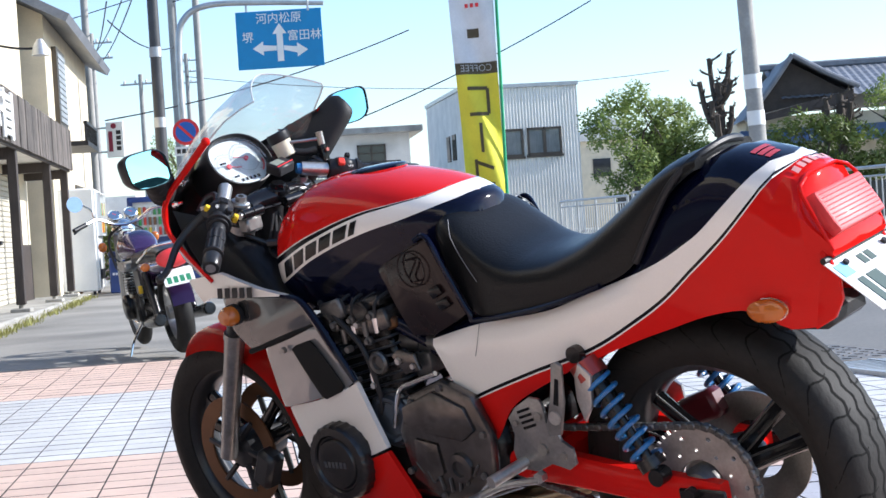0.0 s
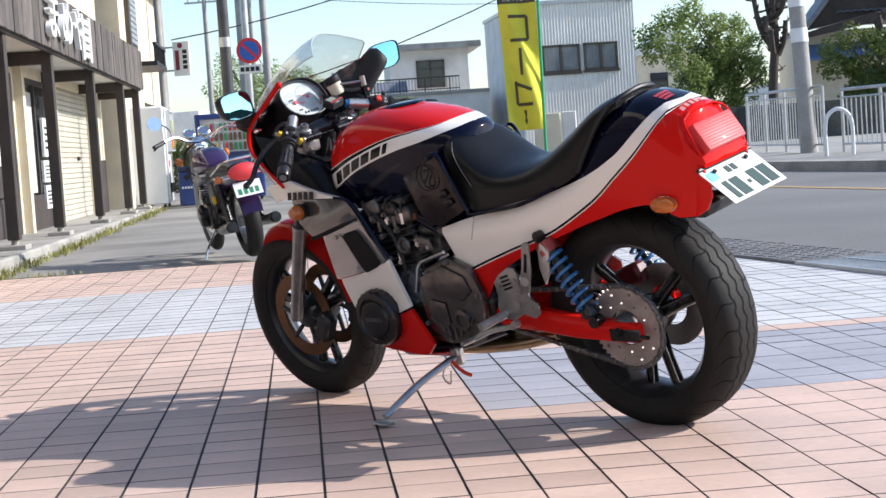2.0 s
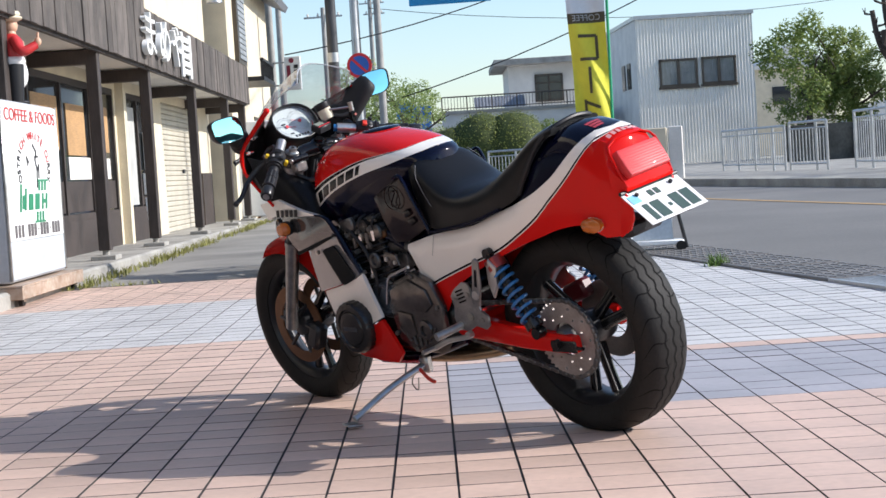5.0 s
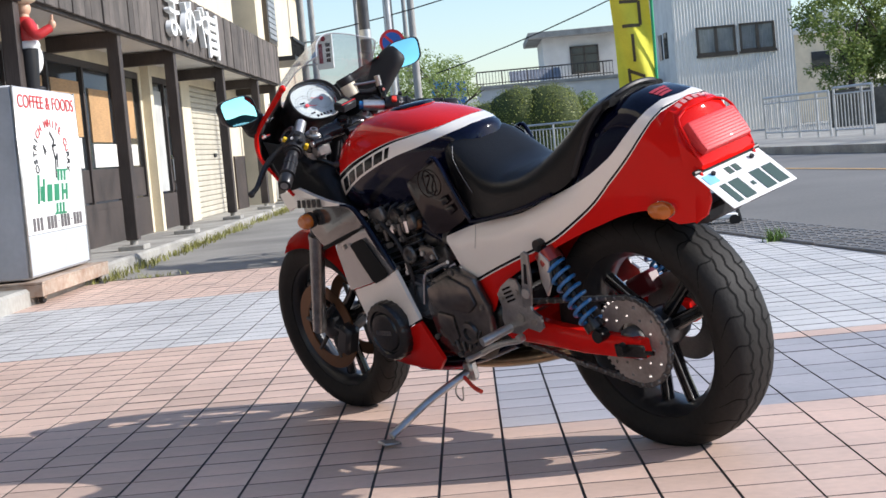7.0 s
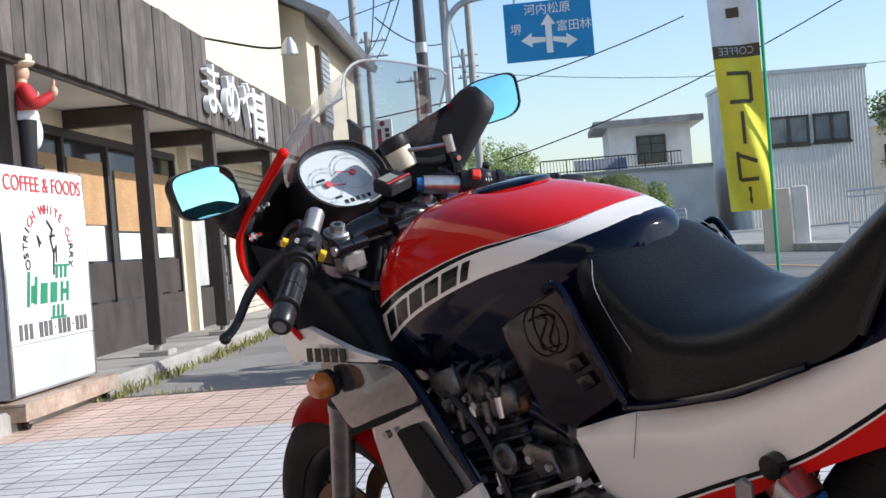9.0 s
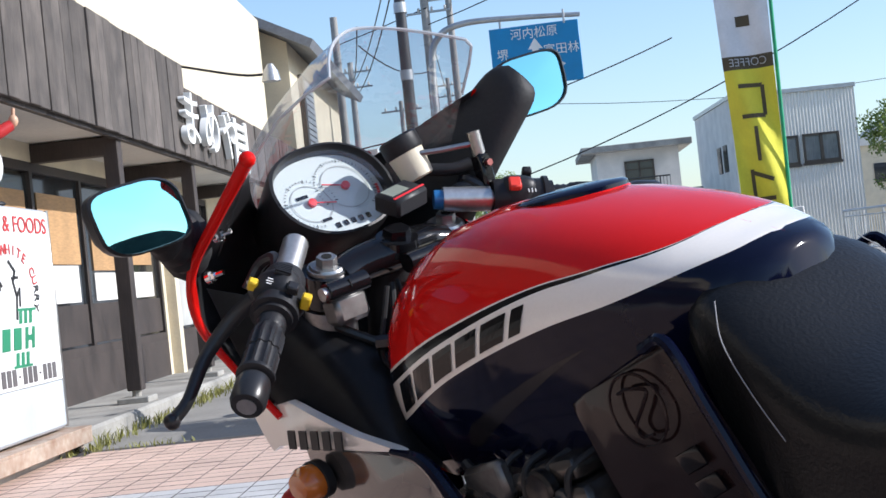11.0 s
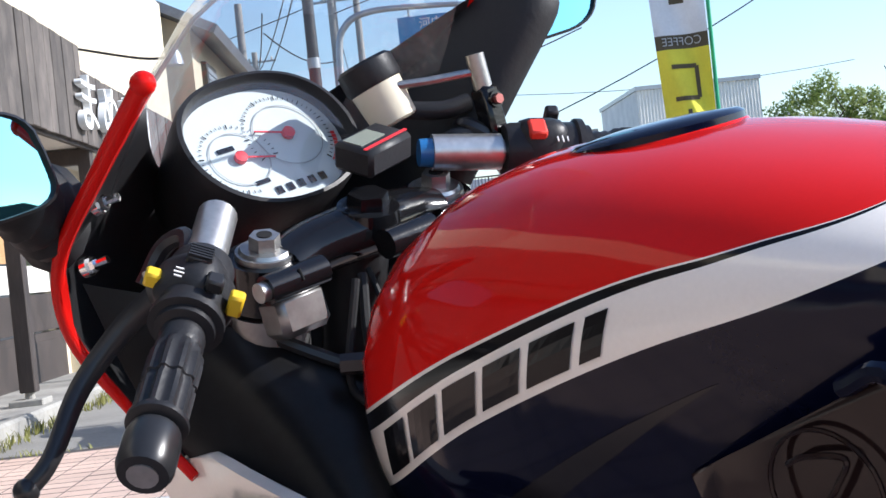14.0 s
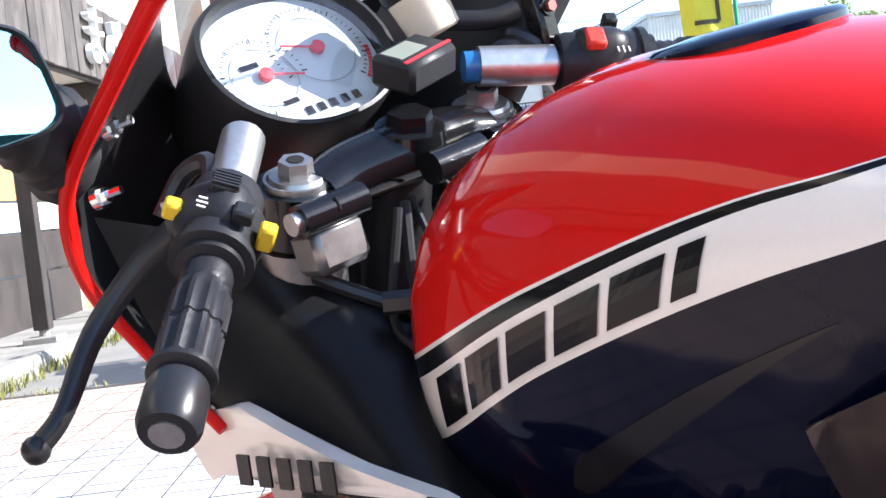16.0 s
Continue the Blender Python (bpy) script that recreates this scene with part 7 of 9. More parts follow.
def bowed(bm, outline, y, bow, side, thick=0.006, front_in=0.0):
    """A panel over an x-z outline, pulled in towards its front edge."""
    xs = [p[0] for p in outline]
    x0, x1 = min(xs), max(xs)

    def yy(x, z):
        t = (x - x0) / (x1 - x0)
        return y + bow * math.sin(math.pi * min(1, t)) - front_in * t ** 3
    a = [bm.verts.new((x, yy(x, z) * side, z)) for x, z in outline]
    b = [bm.verts.new((x, (yy(x, z) - thick) * side, z)) for x, z in outline]
    n = len(a)
    fs = [bm.faces.new(a), bm.faces.new(b[::-1])]
    for i in range(n):
        j = (i + 1) % n
        fs.append(bm.faces.new((a[i], a[j], b[j], b[i])))
    es = list({e for f in fs[:2] for e in f.edges})
    bmesh.ops.bevel(bm, geom=es, offset=0.0025, segments=2, affect="EDGES", profile=0.5)
    bmesh.ops.recalc_face_normals(bm, faces=bm.faces)
    return bm


def dense(pts, n=6):
    """A closed outline with rounded run between its corners."""
    out = []
    for (ax, az), (bx, bz) in zip(pts, pts[1:] + pts[:1]):
        out += [(ax + (bx - ax) * k / n, az + (bz - az) * k / n) for k in range(n)]
    return out


def build_lower_cowl(B):
    for s in (1, -1):
        cowl = (((1.37, 0.762), (1.20, 0.786), (1.07, 0.746), (0.985, 0.727), (1.16, 0.728), (1.262, 0.726), (1.308, 0.711)), WHITE, "white", 0.2), \
               (((1.259, 0.723), (1.15, 0.725), (0.985, 0.724), (0.94, 0.713), (0.905, 0.667), (1.155, 0.600), (1.235, 0.642)), GREYPANEL, "grey", 0.201), \
               (((1.15, 0.596), (0.908, 0.661), (0.87, 0.60), (0.828, 0.535), (0.865, 0.515), (0.968, 0.489), (1.112, 0.458)), SILVER, "silver-grey", 0.2), \
               (((1.112, 0.455), (0.968, 0.486), (0.865, 0.512), (0.826, 0.531), (0.80, 0.45), (0.777, 0.384), (0.855, 0.357), (1.02, 0.335), (1.06, 0.38)), WHITE, "white", 0.2), \
               (((0.777, 0.377), (0.745, 0.32), (0.716, 0.266), (0.748, 0.234), (0.978, 0.25), (1.05, 0.30), (1.02, 0.332), (0.855, 0.350)), RED, "red", 0.199)
        for pts, mat, colour, y in cowl:
            bm = bmesh.new()
            bowed(bm, dense([tuple(p) for p in pts]), y, 0.006, s, 0.012, 0.04)
            part("cowl_panel", bm, mat, B, "%s lower fairing panel" % colour)
        # dark air slot, navy rear edge and black line of the lower fairing
        # the slot is a flat black plate standing for the shade inside
        bm = bmesh.new()
        bowed(bm, dense([(1.002, 0.607), (0.985, 0.617), (0.936, 0.628), (0.92, 0.612), (0.858, 0.525), (0.87, 0.512), (0.925, 0.493), (0.94, 0.502)], 3), 0.2085, 0.0005, s, 0.004)
        part("air_slot_shade", bm, SLOTDARK, B, "flat black plate for the shaded air slot of the fairing")
        bm = bmesh.new()
        tube(bm, [(1.0, 0.205 * s, 0.729), (0.945, 0.203 * s, 0.717), (0.904, 0.203 * s, 0.667), (0.866, 0.203 * s, 0.602), (0.825, 0.203 * s, 0.534)], [0.004, 0.008, 0.010, 0.010, 0.006], n=8)
        part("fairing_lip", bm, NAVY, B, "navy rear edge of the fairing")
        bm = bmesh.new()
        tube(bm, [(0.778, 0.2 * s, 0.381), (0.82, 0.204 * s, 0.366), (0.855, 0.205 * s, 0.354)], 0.0022, n=6)
        part("black_line", bm, BLACKLINE, B)
        # dark tube fills the gap between the panels in place of its shade
        bm = bmesh.new()
        tube(bm, [(1.165, 0.19 * s, 0.596), (1.03, 0.199 * s, 0.631), (0.9, 0.197 * s, 0.666)], 0.0065, n=8)
        part("panel_gap_shade", bm, SLOTDARK, B)
        bm = bmesh.new()
        rod(bm, (1.036, 0.198 * s, 0.603), (1.036, 0.208 * s, 0.603), 0.007, n=10)
        part("fairing_screw", bm, STEEL, B)
        # lettering on the white strip, as slanted bars
        bm = bmesh.new()
        for k in range(5):
            x = 1.215 - k * 0.026
            side_plate(bm, [(x, 0.728), (x - 0.016, 0.728), (x - 0.023, 0.752), (x - 0.007, 0.752)], 0.2065 if s > 0 else 0.2065, 0.002, s, 0)
        pieces("lettering_block", bm, BLACK, B, soft=False)
        # generator cover that stands out of the cowl
        bm = bmesh.new()
        cm = Matrix.Translation((0.915, 0.195 * s, 0.352)) @ pose(0, 0, 0, -90 * s, 0, 0)
        lathe(bm, [(0.086, 0.0), (0.086, 0.028), (0.081, 0.036), (0.066, 0.038), (0.062, 0.032), (0.058, 0.032), (0.054, 0.038), (0.04, 0.040), (0.001, 0.041)], 72, cm)
        for v in bm.verts:
            q = cm.inverted() @ v.co
            if math.hypot(q.x, q.y) > 0.08 and int((math.atan2(q.y, q.x) + math.pi) / (2 * math.pi) * 72 + 0.5) % 3 == 0:
                v.co = cm @ Vector((q.x * 1.03, q.y * 1.03, q.z))
        part("generator_cover", bm, CASE, B, "ribbed round black engine cover")
        bm = bmesh.new()
        for k in range(6):
            box(bm, (0.008, 0.014, 0.0014), cm @ Matrix.Translation((-0.03 + 0.012 * k, 0, 0.0408)))
        pieces("lettering_block", bm, GREYPANEL, B, soft=False)
    bm = bmesh.new()
    g = []
    for x, w, z in ((1.04, 0.12, 0.275), (0.95, 0.165, 0.245), (0.85, 0.185, 0.225), (0.765, 0.18, 0.225)):
        g.append([Vector((x, w * u, z - 0.045 * (1 - u * u))) for u in (-1, -0.6, -0.2, 0.2, 0.6, 1)])
    sheet(bm, g)
    bmesh.ops.solidify(bm, geom=bm.faces[:], thickness=0.004)
    part("belly_pan", bm, RED, B, "red belly pan")


def build_engine(B):
    bm = bmesh.new()
    span(bm, (0.56, -0.165, 0.25), (0.88, 0.165, 0.46), 0.03)
    span(bm, (0.50, -0.14, 0.28), (0.62, 0.14, 0.44), 0.03)
    e = part("crankcase", bm, CASE, B, "dark alloy crankcase")
    # cylinders with fins, tilted forward
    tilt = Matrix.Translation((0.80, 0, 0.46)) @ pose(0, 0, 0, 0, 12, 0)
    bm = bmesh.new()
    box(bm, (0.19, 0.32, 0.2), tilt @ Matrix.Translation((0, 0, 0.09)), 0.01)
    part("cylinder_block", bm, CASE, B)
    for k in range(8):
        bm = bmesh.new()
        box(bm, (0.225, 0.345, 0.005), tilt @ Matrix.Translation((0, 0, 0.012 + 0.019 * k)), 0.002)
        part("cooling_fin", bm, FIN, B)
    bm = bmesh.new()
    box(bm, (0.24, 0.35, 0.05), tilt @ Matrix.Translation((0, 0, 0.185)), 0.012, 2)
    box(bm, (0.22, 0.34, 0.03), tilt @ Matrix.Translation((0, 0, 0.225)), 0.012, 2)
    part("cylinder_head", bm, COVER, B, "dark engine head with cam cover")
    for s in (1, -1):
        for x in (-0.06, 0.06):
            bm = bmesh.new()
            lathe(bm, [(0.022, 0.0), (0.022, 0.01), (0.018, 0.013), (0.014, 0.011), (0.001, 0.011)], 20, tilt @ Matrix.Translation((x, 0.172 * s, 0.215)) @ pose(0, 0, 0, -90 * s, 0, 0))
            part("cam_end_cap", bm, CASE, B)
    # carburettors and rubber stubs
    for k, y in enumerate((0.125, 0.045, -0.045, -0.125)):
        bm = bmesh.new()
        c = Vector((0.665, y, 0.60))
        rod(bm, c + Vector((0.06, 0, 0.005)), c + Vector((-0.07, 0, -0.005)), 0.024, 0.028, n=14)
        box(bm, (0.055, 0.06, 0.06), Matrix.Translation(c + Vector((0, 0, -0.045))), 0.012, 2)
        rod(bm, c, c + Vector((-0.006, 0, 0.075)), 0.022, 0.02, n=14)
        lathe(bm, [(0.024, 0.0), (0.024, 0.012), (0.001, 0.016)], 14, Matrix.Translation(c + Vector((-0.006, 0, 0.073))))
        part("carburettor", bm, DULL, B, "dull stained alloy carburettor")
        bm = bmesh.new()
        rod(bm, c + Vector((-0.06, 0, 0)), c + Vector((-0.085, 0, 0)), 0.026, n=14)
        part("intake_funnel", bm, BLACK, B)
    bm = bmesh.new()
    box(bm, (0.1, 0.24, 0.13), Matrix.Translation((0.53, 0, 0.60)), 0.02)
    part("air_box", bm, BLACK, B)
    # side covers
    for s in (1, -1):
        bm = bmesh.new()
        pts = [(0.70, 0.50), (0.60, 0.535), (0.52, 0.50), (0.488, 0.42), (0.50, 0.33), (0.57, 0.275), (0.66, 0.265), (0.735, 0.31), (0.75, 0.42)]
        side_plate(bm, pts, 0.155, 0.03, s, 0.012)
        cov = part("sprocket_cover" if s > 0 else "clutch_cover", bm, COVER, B, "dull alloy engine side cover")
        bm = bmesh.new()
        for x, z in ((0.69, 0.485), (0.60, 0.518), (0.505, 0.42), (0.525, 0.33), (0.65, 0.28), (0.735, 0.33)):
            m = Matrix.Translation((x, 0.186 * s, z)) @ pose(0, 0, 0, -90 * s, 0, 0)
            lathe(bm, [(0.0075, -0.004), (0.0075, 0.004), (0.001, 0.0045)], 10, m)
        pieces("cover_bolt", bm, DULL, cov)
        bm = bmesh.new()
        lathe(bm, [(0.034, 0.0), (0.031, 0.009), (0.018, 0.011), (0.016, 0.005), (0.001, 0.005)], 24, Matrix.Translation((0.585, 0.184 * s, 0.345)) @ pose(0, 0, 0, -90 * s, 0, 0))
        side_plate(bm, [(0.715, 0.475), (0.62, 0.512), (0.54, 0.478), (0.522, 0.43), (0.56, 0.405), (0.66, 0.42), (0.72, 0.44)], 0.1845, 0.009, s, 0.004)
        side_plate(bm, [(0.70, 0.405), (0.64, 0.395), (0.635, 0.33), (0.67, 0.31), (0.712, 0.345)], 0.1845, 0.006, s, 0.003)
        part("cover_boss", bm, COVER, cov)
        bm = bmesh.new()
        lathe(bm, [(0.068, 0.0), (0.068, 0.014), (0.062, 0.02), (0.055, 0.02), (0.05, 0.03), (0.042, 0.03), (0.036, 0.024), (0.001, 0.026)], 32, Matrix.Translation((0.775, 0.150 * s, 0.44)) @ pose(0, 0, 0, -90 * s, 0, 0))
        part("starter_cover", bm, material("blue_grey_alloy", (0.085, 0.1, 0.12), 0.28, metal=0.7), B)
    # starter housing with bright end
    bm = bmesh.new()
    rod(bm, (0.655, 0.02, 0.515), (0.655, 0.14, 0.515), 0.03, n=20)
    part("starter_motor", bm, CHROME, B)
    # bolts and alloy bosses on the head, hoses and wires
    for s in (1, -1):
        for x, z, r in ((-0.085, 0.2, 0.011), (-0.02, 0.205, 0.009), (0.035, 0.2, 0.011), (0.09, 0.195, 0.009), (-0.05, 0.15, 0.01), (0.05, 0.145, 0.01)):
            bm = bmesh.new()
            lathe(bm, [(r, 0.0), (r, 0.008), (r * 0.6, 0.01), (r * 0.6, 0.016), (0.0005, 0.016)], 8, tilt @ Matrix.Translation((x, 0.172 * s, z)) @ pose(0, 0, 0, -90 * s, 0, 0))
            part("head_bolt", bm, DULL, B)
        bm = bmesh.new()
        cm = tilt @ Matrix.Translation((-0.06, 0.176 * s, 0.1)) @ pose(0, 0, 0, -90 * s, 0, 0)
        lathe(bm, [(0.024, 0.0), (0.026, 0.008), (0.022, 0.014), (0.016, 0.012), (0.014, 0.004), (0.0005, 0.004)], 24, cm)
        part("round_plug", bm, DULL, B, "round ribbed engine plug")
        bm = bmesh.new()
        box(bm, (0.03, 0.03, 0.025), tilt @ Matrix.Translation((-0.11, 0.15 * s, 0.17)) @ pose(0, 0, 0, 0, 0, 20), 0.005)
        part("sensor", bm, BRONZE, B, "small brass-coloured fitting")
        bm = bmesh.new()
        box(bm, (0.07, 0.02, 0.045), tilt @ Matrix.Translation((0.03, 0.172 * s, 0.235)), 0.006)
        part("breather", bm, DULL, B)
    bm = bmesh.new()
    for k in range(3):
        y = 0.138 - 0.03 * k
        tube(bm, [(0.60 + 0.03 * k, y, 0.68), (0.66, y + 0.01, 0.62 - 0.02 * k), (0.67 + 0.02 * k, y, 0.55), (0.64, y - 0.02, 0.49)], 0.0045, n=8)
    pieces("hose", bm, BLACK, B)
    # ignition leads, clips, bright edges and cast ribs round the covers
    for s in (1, -1):
        for k in range(4):
            bm = bmesh.new()
            x = 0.735 + 0.035 * k
            tube(bm, [(x, 0.13 * s, 0.715), (x + 0.012, 0.168 * s, 0.70), (x + 0.016, 0.176 * s, 0.665 - 0.008 * k)], 0.0042, n=8)
            lead = part("ignition_lead", bm, BLACK, B)
            bm = bmesh.new()
            rod(bm, (x + 0.016, 0.176 * s, 0.668 - 0.008 * k), (x + 0.018, 0.176 * s, 0.635 - 0.008 * k), 0.0075, 0.006, n=12)
            part("lead_cap", bm, DULL if k % 2 else CHROME, lead)
        for k in range(7):
            bm = bmesh.new()
            c = Vector((0.545 + 0.026 * k, 0.187 * s, 0.305 + 0.004 * (k - 3) ** 2))
            box(bm, (0.004, 0.008, 0.03), Matrix.Translation(c) @ pose(0, 0, 0, 0, 12 * (k - 3), 0), 0.001)
            part("cast_rib", bm, DULL, B)
        # chrome tube stands for the highlight on the cover's top edge
        bm = bmesh.new()
        tube(bm, [(0.762, 0.178 * s, 0.425), (0.72, 0.182 * s, 0.508), (0.668, 0.184 * s, 0.53), (0.60, 0.186 * s, 0.55)], 0.0055, n=8)
        part("cover_edge_glint", bm, CHROME, B, "chrome tube for the highlight along the engine cover edge")
        bm = bmesh.new()
        side_plate(bm, [(0.72, 0.585), (0.70, 0.60), (0.655, 0.59), (0.645, 0.555), (0.69, 0.545)], 0.172, 0.012, s, 0.003)
        part("oil_sight_plate", bm, COVER, B)
        for x, z, r in ((0.70, 0.575, 0.0075), (0.66, 0.565, 0.0065), (0.845, 0.60, 0.008), (0.80, 0.655, 0.007), (0.875, 0.655, 0.007), (0.79, 0.52, 0.007), (0.84, 0.53, 0.007)):
            bm = bmesh.new()
            rod(bm, (x, 0.174 * s, z), (x, 0.19 * s, z), r, n=6)
            part("engine_bolt", bm, ALU, B)
        bm = bmesh.new()
        tube(bm, [(0.93, 0.16 * s, 0.70), (0.86, 0.18 * s, 0.665), (0.80, 0.183 * s, 0.60), (0.785, 0.178 * s, 0.50), (0.80, 0.17 * s, 0.45)], 0.0065, n=8)
        part("oil_hose", bm, BLACK, B, "black oil hose beside the cylinders")
        bm = bmesh.new()
        rod(bm, (0.795, 0.175 * s, 0.545), (0.79, 0.177 * s, 0.52), 0.0095, n=12)
        part("hose_clip", bm, CHROME, B)
    # exhaust pipes under the engine and the silencer on the far side
    for k, y in enumerate((0.14, 0.05, -0.05, -0.14)):
        bm = bmesh.new()
        tube(bm, [(0.90, y, 0.56), (0.985, y, 0.50), (0.995, y * 0.95, 0.36), (0.93, y * 0.8, 0.25), (0.78, y * 0.55 - 0.03, 0.205), (0.60, y * 0.4 - 0.06, 0.20), (0.48, -0.09, 0.205)], 0.021, n=12)
        part("exhaust_pipe", bm, material("heat_stained_steel", (0.33, 0.25, 0.16), 0.3, metal=0.9, grain=0.15, stain=0.3, stain_scale=14), B, "heat-browned steel header pipe")
    bm = bmesh.new()
    tube(bm, [(0.50, -0.09, 0.205), (0.40, -0.13, 0.22), (0.28, -0.19, 0.28)], 0.03, n=14)
    tube(bm, [(0.28, -0.19, 0.285), (0.25, -0.195, 0.295), (0.12, -0.2, 0.34), (0.02, -0.2, 0.375)], [0.035, 0.052, 0.055, 0.045], n=20, smooth_path=False)
    part("silencer", bm, CASE, B)
    # frame rails
    for s in (1, -1):
        bm = bmesh.new()
        tube(bm, [(1.12, 0.06 * s, 0.80), (1.02, 0.1 * s, 0.765), (0.86, 0.135 * s, 0.70), (0.66, 0.135 * s, 0.61), (0.50, 0.11 * s, 0.47), (0.46, 0.1 * s, 0.34)], 0.018, n=10)
        tube(bm, [(1.12, 0.06 * s, 0.77), (1.07, 0.09 * s, 0.66), (1.01, 0.13 * s, 0.44), (0.92, 0.11 * s, 0.24), (0.72, 0.1 * s, 0.23), (0.50, 0.1 * s, 0.29)], 0.016, n=10)
        tube(bm, [(0.62, 0.12 * s, 0.68), (0.40, 0.11 * s, 0.66), (0.1, 0.09 * s, 0.71), (-0.12, 0.08 * s, 0.76)], 0.014, n=8)
        part("frame_rail", bm, NAVY, B, "navy painted steel frame tube")
    # navy side panel with a round moulded badge shape
    for s in (1, -1):
        bm = bmesh.new()
        bowed(bm, dense([(0.735, 0.767), (0.58, 0.829), (0.56, 0.821), (0.497, 0.674), (0.53, 0.655), (0.60, 0.625), (0.665, 0.625), (0.70, 0.69)], 5), 0.152, 0.012, s, 0.006)
        sp = part("side_panel", bm, PLUM, B, "glossy plum-black side panel with moulded round badge")
        bm = bmesh.new()
        cm = Matrix.Translation((0.625, 0.1655 * s, 0.766)) @ pose(0, 0, 0, -90 * s, 0, 0)
        pts = [cm @ Vector((0.037 * math.cos(a), 0.037 * math.sin(a), 0)) for a in [2 * math.pi * k / 32 for k in range(33)]]
        tube(bm, pts, 0.0016, n=6, smooth_path=False)
        tube(bm, [cm @ Vector(p) for p in ((0.022, -0.016, 0), (0.008, -0.021, 0), (-0.018, -0.02, 0), (-0.008, -0.004, 0), (0.008, 0.016, 0), (0.002, 0.027, 0), (-0.014, 0.024, 0))], 0.002, n=6)
        part("badge", bm, PLUM, sp)
        bm = bmesh.new()
        for k in range(2):
            bowed(bm, [(0.595 - 0.015 * k, 0.719 - 0.026 * k), (0.564 - 0.015 * k, 0.732 - 0.026 * k), (0.553 - 0.015 * k, 0.714 - 0.026 * k), (0.583 - 0.015 * k, 0.701 - 0.026 * k)], 0.1645 - 0.0012 * k, 0.0, s, 0.004)
        pieces("vent_slot", bm, BLACKLINE, sp)
        bm = bmesh.new()
        tube(bm, [(0.60, 0.163 * s, 0.826), (0.562, 0.167 * s, 0.832), (0.53, 0.166 * s, 0.76), (0.493, 0.163 * s, 0.672), (0.47, 0.16 * s, 0.655), (0.30, 0.157 * s, 0.678), (0.16, 0.15 * s, 0.715)], 0.006, n=8)
        part("panel_trim", bm, NAVY, sp)


